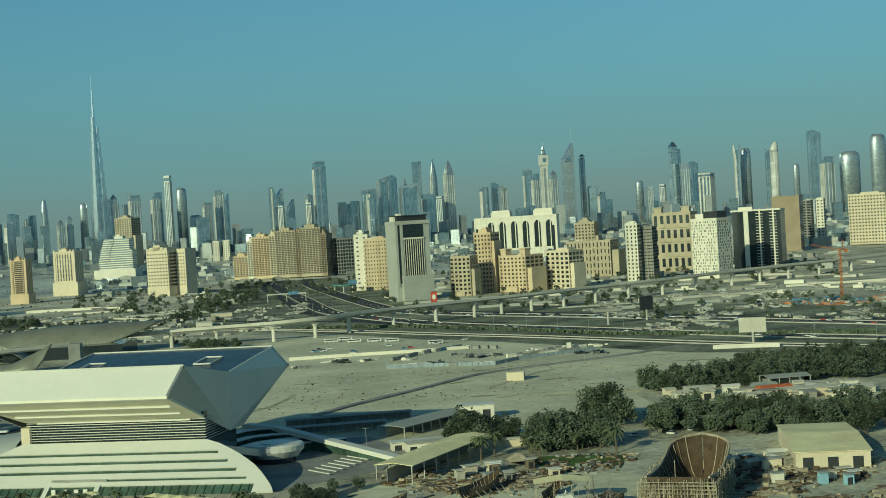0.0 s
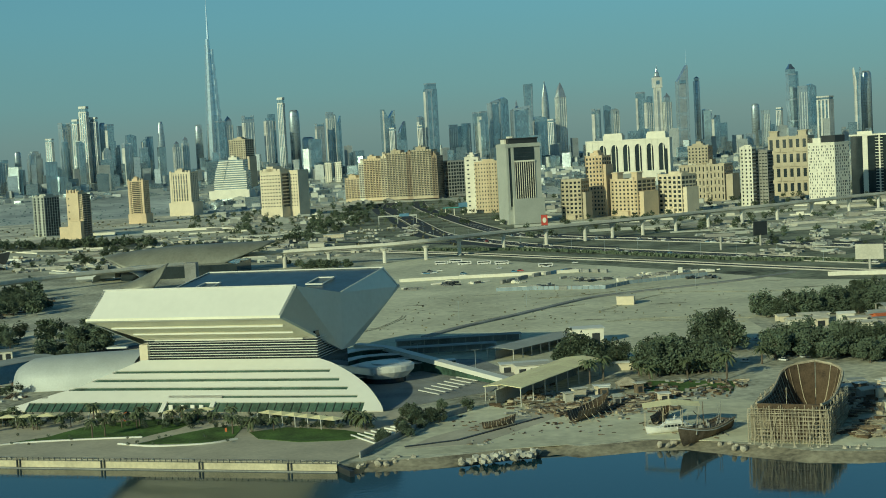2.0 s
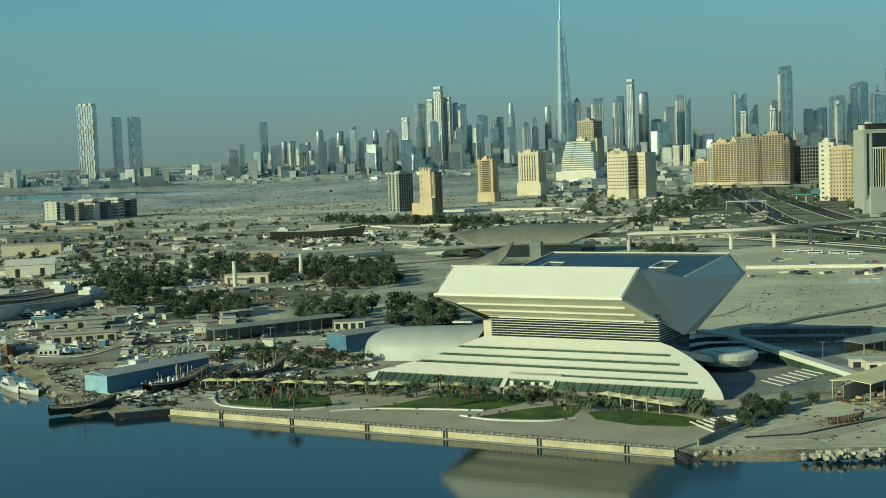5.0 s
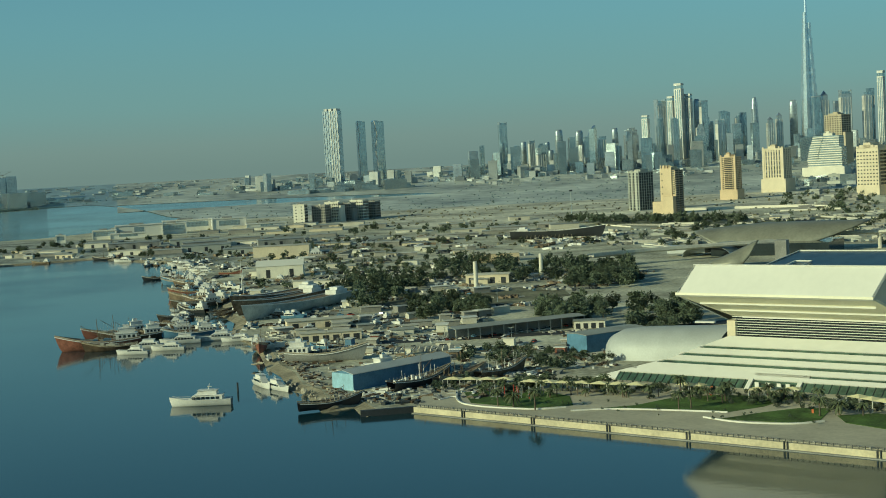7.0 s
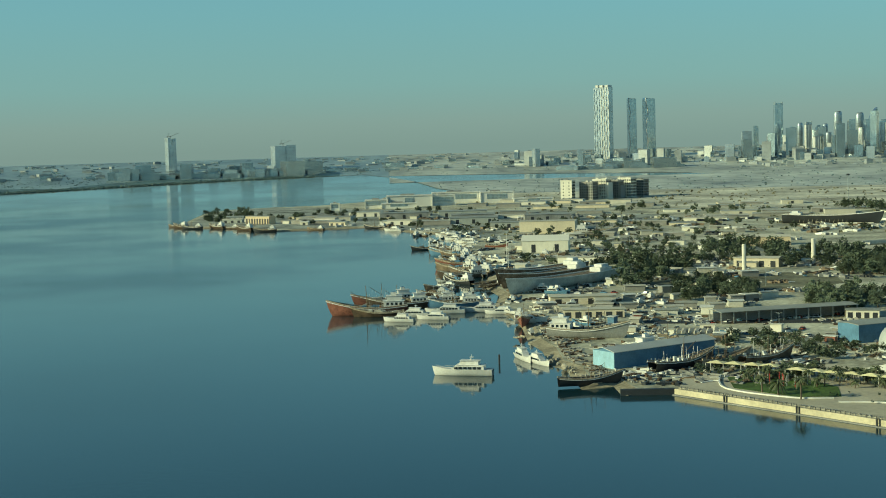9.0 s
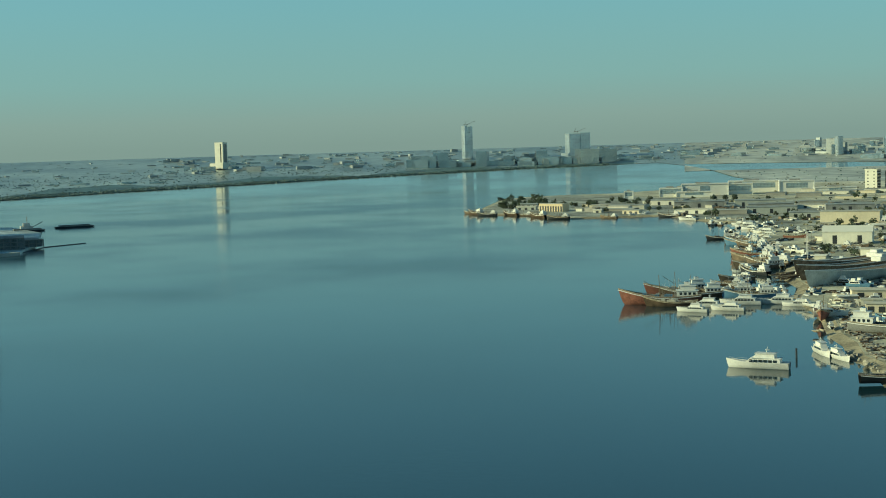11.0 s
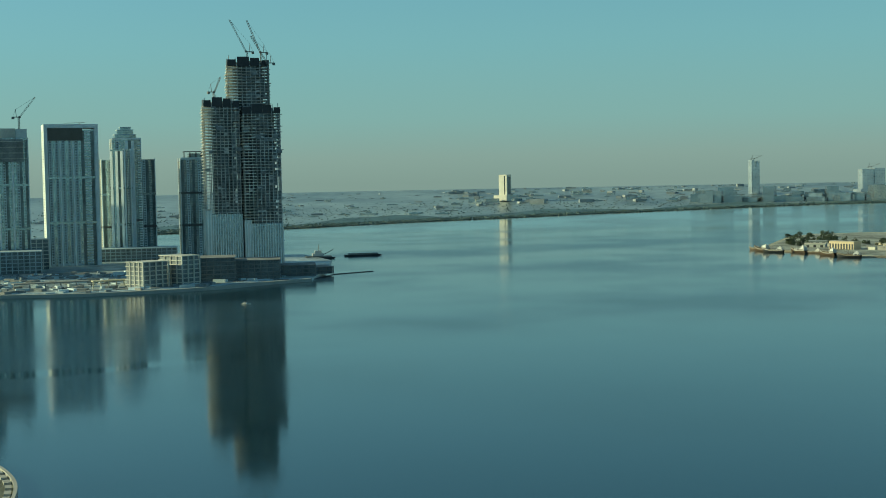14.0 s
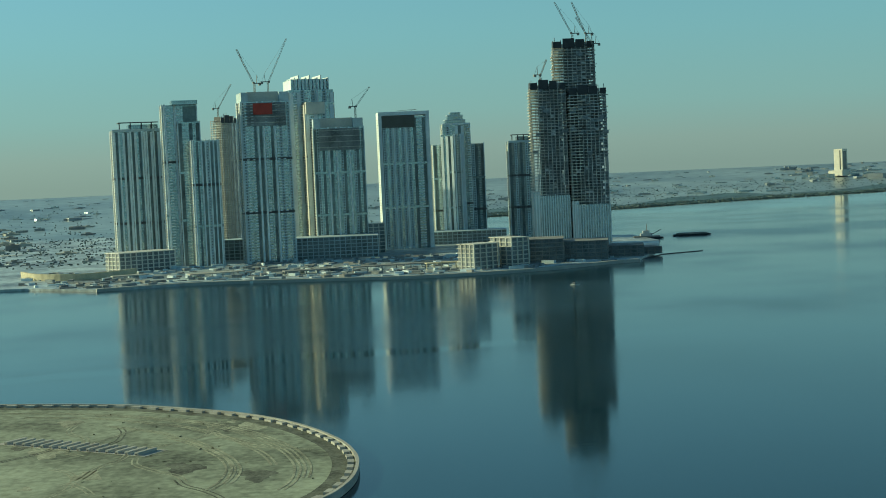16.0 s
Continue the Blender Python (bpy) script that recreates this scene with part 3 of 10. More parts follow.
def build_library():
    lib = thing("library", "white and grey library shaped like an open book on a stand", "library")
    # lower stand: leaning white front with recessed strips of glass
    arc = [(139, 31), (145.5, 28.4), (151.6, 24.7), (156.2, 21.6), (160.3, 18.4), (164, 15.2), (167.2, 11.7), (170, 8.2), (172.6, 4.7), (174.2, 2), (175, 0)]
    edge_l = [(0, 0), (14, 6.8), (33, 15), (56, 31)]
    body = Shape()
    outline = [fac(s, v, -0.55) for s, v in edge_l + arc]
    body.solid(outline, -OUT * 6)
    part("core", body, GREENGLASS, lib, "green glass behind the white bands")
    def left_at(v):
        return np.interp(v, [q[1] for q in edge_l], [q[0] for q in edge_l])
    def right_at(v):
        return np.interp(v, [q[1] for q in arc[::-1]], [q[0] for q in arc[::-1]])
    def panel(s0, s1, v0, v1, name="white_band"):
        """A white band between two heights, its ends on the outline or at a given place."""
        k = 6
        low = [(left_at(v0) if s0 is None else s0, v0)]
        a = [((left_at(v0 + (v1 - v0) * i / k) if s0 is None else s0), v0 + (v1 - v0) * i / k) for i in range(k, -1, -1)]
        b = [((right_at(v0 + (v1 - v0) * i / k) if s1 is None else s1), v0 + (v1 - v0) * i / k) for i in range(k + 1)]
        part(name, Shape().solid([fac(s, v, 0) for s, v in a + b], -OUT * 0.5), WHITE, lib)
    rows = [(5.0, 7.9), (9.2, 12.6), (14.2, 17.6), (19.3, 22.4), (24.4, 31)]
    panel(None, None, 24.4, 31)
    panel(None, None, 19.3, 22.6)
    panel(None, None, 14.2, 17.4)
    panel(None, None, 9.2, 12.2)
    panel(None, None, 5.2, 7.6)
    for v0, v1, s0, s1 in ((22.6, 24.4, 45, 146), (17.4, 19.3, 36.5, 151), (12.2, 14.2, 28, 156), (7.6, 9.2, 19.5, 77.5), (7.6, 9.2, 102, 162)):
        panel(None, s0, v0, v1, "band_end")
    for v0, v1, s1 in ((22.6, 24.4, 146), (17.4, 19.3, 151.5), (12.2, 14.2, 156.5), (7.6, 9.2, 162)):
        panel(s1, None, v0, v1, "band_end")
    panel(77.5, 102, 7.6, 9.2, "band_middle")
    panel(None, 12, 0, 5.2, "foot_panel")
    panel(166, None, 0, 5.2, "foot_panel")
    # mullions of the tall glass at the foot, and the entrance between
    for s0, s1 in ((12.5, 76), (100, 166)):
        for i in range(18):
            s = s0 + (s1 - s0) * (i + 0.5) / 18
            part("mullion", Shape().solid([fac(s - 0.1, -1, -0.3), fac(s + 0.1, -1, -0.3), fac(s + 0.1, 5.2, -0.3), fac(s - 0.1, 5.2, -0.3)], -OUT * 0.3), DARK, lib)
    for s in (77.0, 99.2):
        part("entrance_jamb", Shape().solid([fac(s - 1, -1.5, 0.3), fac(s + 1, -1.5, 0.3), fac(s + 1, 5.4, 0.3), fac(s - 1, 5.4, 0.3)], -OUT * 2), WHITE, lib)
    for s in (81, 86, 91, 95):
        part("door_frame", Shape().box(-0.9, 0.9, -0.3, 0.3, 0, 3.4, Matrix.Translation(FOOT + AX * s + DP * 1.2 + Vector((0, 0, -1))) @ Matrix.Rotation(math.atan2(AX.y, AX.x), 4, "Z")), WHITE, lib)
    # waist with louvres
    yaw = math.atan2(AX.y, AX.x)
    base = FOOT + DP * 26
    wm = Matrix.Translation((base.x, base.y, 0)) @ Matrix.Rotation(yaw, 4, "Z")
    part("waist", Shape().box(58, 137, 2.2, 40, 3, 32, wm), GLASS, lib, "dark glass waist behind white louvres")
    part("end_wall", Shape().box(54.5, 58.5, 0.4, 14, 20, 27.4, wm), CREAMSTONE, lib)
    for i in range(9):
        z = 20.3 + i * 1.1
        part("louvre", Shape().box(57.2, 138.4, 0.5, 0.7, z, z + 0.24, wm), WHITE, lib)
        part("louvre", Shape().box(137.8, 138.2, 0.7, 30, z, z + 0.22, wm), STEEL, lib)
    # back stand
    back = Shape()
    back.solid([fac(56, 31, -2), fac(137, 31, -2), FOOT + AX * 160 + DP * 92 - Vector((0, 0, 1)), FOOT + AX * 20 + DP * 92 - Vector((0, 0, 1))], Vector((0, 0, -3)))
    part("rear_slope", back, STEEL, lib)
    # the upper book: a V of two leaves
    A, B = Vector((-113.6, 568.8, 40.7)), Vector((-107.7, 578.0, 52.7))
    V, D, E = Vector((-95.2, 617.5, 45.3)), Vector((-80.7, 658.0, 52.0)), Vector((-74.8, 668.8, 42.0))
    F, G = Vector((-95.5, 612.0, 20.6)), Vector((-92.0, 624.0, 20.6))
    run = Vector((-88.0, 19.5, 0))
    inset = Vector((5.5, -1.2, 0))
    def tub(a, b, off):
        return [a + off, b + off]
    end = [A, B, V, D, E, G, F]
    part("grey_end", Shape().solid(end, run.normalized() * 1.2), STEEL, lib, "smooth grey metal end wall of the open book")
    part("front_fascia", Shape().solid([A + run, A, B, B + run - inset * 0], Vector((0, 1.2, -0.8))), WHITE, lib, "bright white leaning fascia")
    part("far_end", Shape().solid([p + run for p in end], run.normalized() * -1.2), STEEL, lib)
    # soffit in steps below the fascia
    S = FOOT + DP * 26.5
    s_l, s_r = S + AX * 57 + Vector((0, 0, 26.6)), S + AX * 138 + Vector((0, 0, 26.6))
    for i in range(3):
        t0, t1 = i / 3, (i + 1) / 3
        a0, a1 = (A + run).lerp(s_l, t0), (A + run).lerp(s_l, t1)
        b0, b1 = A.lerp(s_r, t0), A.lerp(s_r, t1)
        part("soffit_band", Shape().solid([a0, b0, b1, a1], Vector((0, 0.4, 1.0))), SOFFIT, lib)
        ledge_a, ledge_b = a1 + Vector((3 + i, 0, 0)), b1 - Vector((4 + i, -0.8, 0))
        part("ledge", Shape().solid([ledge_a, ledge_b, ledge_b + Vector((0, -0.9, -0.2)), ledge_a + Vector((0, -0.9, -0.2))], Vector((0, 0, -0.55))), WHITE, lib)
        # solid dark strip that paints in the shadow line above the ledge
        part("shadow_strip", Shape().solid([ledge_a + Vector((0, -0.3, 0.5)), ledge_b + Vector((0, -0.3, 0.5)), ledge_b + Vector((0, -0.3, 1.0)), ledge_a + Vector((0, -0.3, 1.0))], Vector((0, 0.2, 0))), DARK, lib)
    # leaves of the roof
    part("front_leaf", Shape().solid([B, B + run, V + run, V], Vector((0, 0, -1.0))), SOLAR, lib, "dark blue solar panels")
    part("rear_leaf", Shape().solid([V + run, D + run, D, V], Vector((0, 0, -1.0))), SOLAR, lib, "dark blue solar panels")
    part("rear_fascia", Shape().solid([D, D + run, E + run, E], Vector((0, -1, -0.5))), WHITE, lib)
    part("rear_soffit", Shape().solid([E, E + run, G + run, G], Vector((0, -0.6, 1.0))), STEEL, lib)
    for p, q in ((D, D + run), (V + run, D + run), (V, D), (B, B + run)):
        part("rim", Shape().tube([p + Vector((0, 0, 0.3)), q + Vector((0, 0, 0.2))], 0.32, 5), WHITE, lib)
    # skylight hatches on the rear leaf
    for f, t in ((0.22, 0.45), (0.83, 0.35)):
        c = V.lerp(D, t) + run * f
        side = (D - V).normalized()
        along = run.normalized()
        w = [c - along * 4 - side * 6, c + along * 4 - side * 6, c + along * 4 + side * 6, c - along * 4 + side * 6]
        for i in range(4):
            part("hatch_rim", Shape().tube([w[i] + Vector((0, 0, 0.6)), w[(i + 1) % 4] + Vector((0, 0, 0.6))], 0.4, 5), WHITE, lib)
    return lib


build_library()


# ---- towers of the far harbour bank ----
# This cream paints sunlight onto side faces and bare concrete.
SUNLITSTONE = mat("cream_sunlit_stone", (0.66, 0.64, 0.56), 0.8, var=0.08, coarse=0.05, fine=0.5, bump=0.05)
# Bluish, lifted tones below also paint haze over the shaded fronts.
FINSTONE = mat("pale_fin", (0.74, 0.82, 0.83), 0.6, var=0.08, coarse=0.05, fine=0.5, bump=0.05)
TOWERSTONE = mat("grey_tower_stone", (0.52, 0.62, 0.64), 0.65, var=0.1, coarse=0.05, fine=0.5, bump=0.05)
SHADEGLASS = facade_mat("tower_glass", (0.64, 0.74, 0.76), (0.40, 0.50, 0.53), 2.4, 3.6, 0.35, 0.25, 0.6)
DEEPGLASS = facade_mat("deep_glass", (0.54, 0.67, 0.70), (0.33, 0.45, 0.48), 2.4, 3.6, 0.3, 0.2, 0.8)
SLOTGLASS = mat("slot_glass", (0.13, 0.175, 0.185), 0.25, 0.3, var=0.3, coarse=0.03, fine=0.3, bump=0)
SLABCON = mat("slab_concrete", (0.74, 0.73, 0.66), 0.9, var=0.15, coarse=0.08, fine=0.6)
EDGECON = mat("slab_edge_concrete", (0.54, 0.55, 0.53), 0.9, var=0.2, coarse=0.1, fine=0.6)
RAWCON = mat("raw_concrete", (0.27, 0.30, 0.305), 0.9, var=0.25, coarse=0.06, fine=0.5)
CRANE = mat("crane_steel", (0.20, 0.21, 0.20), 0.6, 0.2, var=0.1)
LIGHTGLASS = facade_mat("pale_glass", (0.85, 0.88, 0.88), (0.50, 0.60, 0.63), 4.2, 80.0, 1.1, 0.3, 0.4)


def facing(x, y, twist=0.0):
    """A pose on the ground whose -y side looks back along the line of sight, then turned by twist."""
    return pose(x, y, ground(x, y) + 2.0, 0, 0, math.degrees(math.atan2(-x, y)) + twist)


def crane(parent_m, height, jib, lean=60, yaw=0):
    """A luffing tower crane: mast, cab, raised jib with lacing, counter-jib."""
    ob = thing("tower_crane", "grey lattice luffing crane on an unfinished tower", "crane", parent_m @ pose(0, 0, 0, 0, 0, yaw), "tower cranes")
    def lattice(a, b, r):
        s = Shape()
        a, b = Vector(a), Vector(b)
        d = (b - a).normalized()
        u = d.orthogonal().normalized() * r
        w = d.cross(u)
        legs = [u, w, -u, -w]
        n = max(3, int((b - a).length / (3 * r)))
        for q in legs:
            s.tube([a + q, b + q], r * 0.16, 4)
        for i in range(n):
            p, t = a.lerp(b, i / n), a.lerp(b, (i + 1) / n)
            for j in range(4):
                s.tube([p + legs[j], t + legs[(j + 1) % 4]], r * 0.11, 3)
        return s
    part("mast", lattice((0, 0, 0), (0, 0, height), 1.3), CRANE, ob)
    tip = (jib * math.cos(radians(lean)), 0, height + jib * math.sin(radians(lean)))
    part("jib", lattice((1, 0, height), tip, 1.0), CRANE, ob)
    part("counter_jib", Shape().box(-9, 1, -1, 1, height - 0.4, height + 0.6).box(-9, -6, -1.4, 1.4, height - 2.6, height - 0.4), CRANE, ob)
    part("cab", Shape().box(0.4, 3, 1.2, 2.8, height - 1, height + 1.4), CRANE, ob)
    part("apex", Shape().tube([(-3, 0, height), (-4, 0, height + 10)], 0.4, 4).tube([(-4, 0, height + 10), tip], 0.12, 3).tube([(-4, 0, height + 10), (-8, 0, height)], 0.15, 3), CRANE, ob)
    return ob


def facade_bays(ob, pattern, w, face, h, fh, side=0, top_share=1.0):
    """Bays along one face: f fin, s stone strip, w wall with windows, b balconies, g glass with spandrels, d dark recess.
    face: the face's distance from the middle; side: 0 front, -1 left, 1 right."""
    n = len(pattern)
    bw = w / n
    turn = Matrix.Rotation(radians(90 * side), 4, "Z")
    balcony, window, spandrel = Shape(), Shape(), Shape()
    # side faces take the cream that paints in sunlight; the front stays grey
    for j, c in enumerate(pattern):
        u0, u1 = -w / 2 + bw * j, -w / 2 + bw * (j + 1)
        if c == "f":
            part("fin", Shape().box(u0 + bw * 0.2, u1 - bw * 0.2, -face - 1.4, -face, 0, h + 1, turn), FINSTONE, ob)
        elif c == "s":
            part("stone_strip", Shape().box(u0 + 0.1, u1 - 0.1, -face - 1.1, -face, 0, h * 0.985, turn), SUNLITSTONE if side else FINSTONE, ob)
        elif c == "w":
            part("wall_strip", Shape().box(u0 + 0.05, u1 - 0.05, -face - 0.7, -face, 0, h * top_share, turn), SUNLITSTONE if side else TOWERSTONE, ob)
        elif c == "d":
            part("dark_recess", Shape().box(u0, u1, -face - 0.06, -face, 0, h * 0.99, turn), SLOTGLASS, ob)
        for i in range(1, int(h * top_share / fh)):
            z = i * fh
            if c == "w":
                window.box(u0 + bw * 0.24, u1 - bw * 0.24, -face - 0.76, -face - 0.5, z + 0.7, z + 2.7, turn)
            elif c == "b":
                balcony.box(u0 + 0.1, u1 - 0.1, -face - 1.9, -face, z, z + 0.4, turn).box(u0 + 0.1, u1 - 0.1, -face - 1.9, -face - 1.75, z + 0.4, z + 1.2, turn)
            elif c == "g":
                spandrel.box(u0 + 0.05, u1 - 0.05, -face - 0.2, -face, z - 0.4, z + 0.5, turn)
    for name_, s_, m_ in (("balcony_front", balcony, SUNLITSTONE if side else FINSTONE), ("glazing", window, SLOTGLASS), ("spandrel", spandrel, SHADEGLASS)):
        if s_.v:
            tagged(part(name_, s_, m_, ob), kind="stuff")


def finished_tower(x, y, w, top, twist, label, depth, pattern, crown="frame", name="residential_tower", side="fbwbf", fh=3.6):
    m = facing(x, y, twist)
    ob = thing(name, label, "tower", m, "harbour towers")
    d, h = w * depth, top - m.translation.z
    part("core", Shape().box(-w / 2, w / 2, -d / 2, d / 2, 0, h), DEEPGLASS, ob)
    facade_bays(ob, pattern, w, d / 2, h, fh)
    facade_bays(ob, side, d, w / 2, h, fh, -1)
    facade_bays(ob, side, d, w / 2, h, fh, 1)
    r = random.Random(int(x * 3 + y))
    for k in (0.31, 0.64):
        part("plant_floor", Shape().box(-w / 2 - 0.9, w / 2 + 0.9, -d / 2 - 0.9, d / 2 + 0.9, h * k, h * k + 3.0), DARK if r.random() < 0.4 else DEEPGLASS, ob)
    if crown == "portal":
        part("portal_post", Shape().box(-w / 2 - 1.5, -w / 2 + 3.2, -d / 2 - 2.4, d / 2, 0, h + 7), FINSTONE, ob, "pale stone portal frame")
        part("portal_post", Shape().box(w / 2 - 3.2, w / 2 + 1.5, -d / 2 - 2.4, d / 2, 0, h + 7), FINSTONE, ob)
        part("portal_beam", Shape().box(-w / 2 + 3.2, w / 2 - 3.2, -d / 2 - 2.4, d / 2, h + 2, h + 7), FINSTONE, ob)
        part("dark_band", Shape().box(-w / 2 + 3.2, w * 0.22, -d / 2 - 2.2, -d / 2, h - 15, h + 1.8), GLASS, ob, "dark recessed glass band")
        part("roof_rig", Shape().tube([(-w * 0.1, 0, h + 9), (w * 0.3, 0, h + 10)], 0.4, 4).tube([(w * 0.2, 0, h + 7), (w * 0.2, 0, h + 10)], 0.5, 4), CRANE, ob)
    elif crown == "rack":
        part("roof_house", Shape().box(-w * 0.14, w * 0.5, -d * 0.2, d * 0.45, h, h + 8), DEEPGLASS, ob)
        for u in (-0.34, -0.1, 0.14, 0.36):
            part("rack_post", Shape().box(u * w - 0.6, u * w + 0.6, -d * 0.3, -d * 0.24, h, h + 10), DARK, ob)
        part("rack_beam", Shape().box(-w * 0.36, w * 0.5, -d * 0.32, -d * 0.2, h + 10, h + 11.2).box(-w * 0.36, -w * 0.3, -d * 0.3, d * 0.3, h + 10, h + 11.2), DARK, ob)
        part("parapet", Shape().box(-w / 2 - 0.8, w / 2 + 0.8, -d / 2 - 1.6, -d / 2 + 0.6, h - 1.4, h + 1.8), TOWERSTONE, ob)
    elif crown == "step":
        part("parapet", Shape().box(-w / 2 - 0.6, w / 2 + 0.6, -d / 2 - 0.9, -d / 2 + 0.4, h - 1, h + 1.6), FINSTONE, ob)
        for k, (a_, b_, z0, z1) in enumerate(((-0.4, 0.36, 0, 7), (-0.3, 0.28, 7, 14), (-0.18, 0.2, 14, 18))):
            stage = part("crown", Shape().box(w * a_, w * b_, -d * 0.4 * -a_ * 2.4, d * 0.36, h + z0, h + z1), DEEPGLASS, ob)
            part("crown_rim", Shape().box(w * a_ - 0.4, w * b_ + 0.4, -d * 0.4 * -a_ * 2.4 - 0.4, d * 0.37, h + z1 - 1.0, h + z1), TOWERSTONE, stage)
    elif crown == "comb":
        part("lantern", Shape().box(-w * 0.4, w * 0.4, -d * 0.36, d * 0.36, h, h + 15), DEEPGLASS, ob)
        for i in range(11):
            u = -w * 0.42 + w * 0.84 * i / 10
            part("crown_fin", Shape().box(u - 0.7, u + 0.7, -d * 0.42, d * 0.4, h, h + 14 + 3 * (i % 3)), FINSTONE, ob)
    elif crown == "works":
        part("roof_frame", Shape().box(-w / 2, -w * 0.36, -d / 2, d / 2, h, h + 12).box(w * 0.3, w / 2, -d / 2, d / 2, h, h + 12), TOWERSTONE, ob)
        part("concrete_core", Shape().box(-w * 0.36, w * 0.3, -d * 0.3, d * 0.3, h, h + 13), SUNLITSTONE, ob, "bare cream concrete core box")
        part("work_floor", Shape().box(-w * 0.4, w * 0.42, -d / 2 - 1.9, -d / 2, h - 30, h - 1), RAWCON, ob)
        for i in range(8):
            part("work_platform", Shape().box(-w * 0.46 - r.uniform(0, 2), w * 0.46 + r.uniform(0, 2), -d / 2 - 3.2, -d / 2 - 1.8, h - 30 + i * 3.7, h - 29.5 + i * 3.7), SLABCON if i % 2 else RAWCON, ob)
    return ob


def unfinished_tower(x, y, w, top, twist, label, depth=0.8, glazed=0.35, bays=9, raw=None):
    """Bare slabs on columns with deep pale balconies along one corner, first glass below."""
    m = facing(x, y, twist)
    raw = raw or RAWCON
    ob = thing("unfinished_tower", label, "tower", m, "harbour towers")
    d, h = w * depth, top - m.translation.z
    fh = 3.7
    n = int(h / fh)
    bare = int(n * glazed)
    rnd = random.Random(int(abs(x) + y))
    slab = Shape().box(-w / 2, w / 2, -d / 2, d / 2, 0, 0.7).mesh("floor_slab", EDGECON)
    for i in range(1, n + 1):
        sx = 1.0 + rnd.uniform(-0.015, 0.035)
        piece("floor_slab", slab, ob, Matrix.Translation((rnd.uniform(-0.5, 0.7), rnd.uniform(-0.5, 0.2), i * fh)) @ Matrix.Diagonal((sx, 1, 1, 1)))
    # balcony slabs in paler concrete, which paints this corner as the sunlit side
    balcony = Shape()
    for i in range(max(1, bare), n - 1):
        u, v = rnd.uniform(-0.9, 0.7), rnd.uniform(-0.6, 0.6)
        balcony.box(-w / 2 - 1.9 + u, -w / 2 + w * 0.3 + rnd.uniform(-1, 2), -d / 2 - 1.9 + v, d * 0.42, i * fh + 0.06, i * fh + 0.86)
    tagged(part("balcony_slab", balcony, SLABCON, ob), kind="stuff")
    part("core", Shape().box(-w * 0.24, w * 0.34, -d * 0.3, d * 0.36, 0, h + 2), raw, ob)
    col = Shape().box(-0.42, 0.42, -0.5, 0.5, 0, n * fh).mesh("column", EDGECON)
    for i in range(bays + 1):
        u = -w / 2 + 0.5 + (w - 1) * i / bays
        piece("column", col, ob, Matrix.Translation((u, -d / 2 + 0.5, 0)))
        if i % 2 == 0:
            piece("column", col, ob, Matrix.Translation((u, d / 2 - 0.5, 0)))
    for i in range(1, 4):
        for s in (-1, 1):
            piece("column", col, ob, Matrix.Translation((s * (w / 2 - 0.5), -d / 2 + d * i / 4, 0)))
    bw = w / bays
    infill, block_wall, screen = Shape(), Shape(), Shape()
    for i in range(bare, n - 1):
        for j in range(bays):
            u0, u1 = -w / 2 + bw * j + 0.5, -w / 2 + bw * (j + 1) - 0.5
            q = rnd.random()
            if j >= bays * 0.3 and q < (0.85 if j % 3 else 0.35) - 0.4 * i / n:
                infill.box(u0, u1, -d / 2 + 2.2, -d / 2 + 2.5, i * fh + 0.6, i * fh + fh)
            elif q > 0.93:
                block_wall.box(u0, u1, -d / 2 + 0.7, -d / 2 + 1.0, i * fh + 0.6, i * fh + rnd.uniform(1.6, 3.4))
            elif q > 0.90 and i > n * 0.5:
                screen.box(u0 - 0.5, u1 + rnd.uniform(0, bw), -d / 2 - 0.5, -d / 2 - 0.3, i * fh - 0.5, i * fh + fh)
    tagged(part("dark_infill", infill, raw, ob), kind="stuff")
    tagged(part("block_infill", block_wall, EDGECON, ob), kind="stuff")
    tagged(part("edge_screen", screen, raw, ob), kind="stuff")
    shelf = Shape()
    for i in range(6, n + 1):
        if rnd.random() < 0.45:
            sd_ = rnd.choice((-1, -1, 1))
            u0 = sd_ * (w / 2 + 0.6)
            u1 = u0 + sd_ * rnd.uniform(1.0, 3.4)
            y0 = rnd.uniform(-d / 2 - 0.6, d * 0.1)
            shelf.box(min(u0, u1), max(u0, u1), y0, y0 + rnd.uniform(3, 9), i * fh, i * fh + 0.5)
    tagged(part("work_platform", shelf, SLABCON, ob), kind="stuff")
    # climbing screens and starter columns round the top, with gaps between them
    for a, b, z in ((-0.5, -0.3, 3.0), (-0.27, 0.02, 6.5), (0.04, 0.26, 5.0), (0.33, 0.5, 2.0)):
        part("climbing_screen", Shape().box(w * a, w * b, -d / 2 - 0.5, -d / 2, h - 5.5, h + z), DARK, ob, "dark climbing screen")
    part("climbing_screen", Shape().box(-w / 2 - 0.5, -w / 2, -d / 2 + 1, d * 0.1, h - 4, h + 4), DARK, ob)
    for i in range(7):
        u = -w * 0.46 + w * 0.92 * i / 6
        part("starter_column", Shape().box(u - 0.4, u + 0.4, -d * 0.3, -d * 0.3 + 0.9, h - 1, h + rnd.uniform(4, 10)), EDGECON, ob)
    if glazed:
        gh = h * glazed
        part("glazing", Shape().box(-w / 2 + w * 0.16, w / 2 + 0.9, -d / 2 - 0.9, d / 2 + 0.9, 0, gh), SHADEGLASS, ob, "pale striped curtain wall")
        part("corner_glazing", Shape().box(-w / 2 - 1.4, -w / 2 + w * 0.16, -d / 2 - 1.6, d * 0.4, 0, gh + 5), LIGHTGLASS, ob, "pale glazed corner bay")
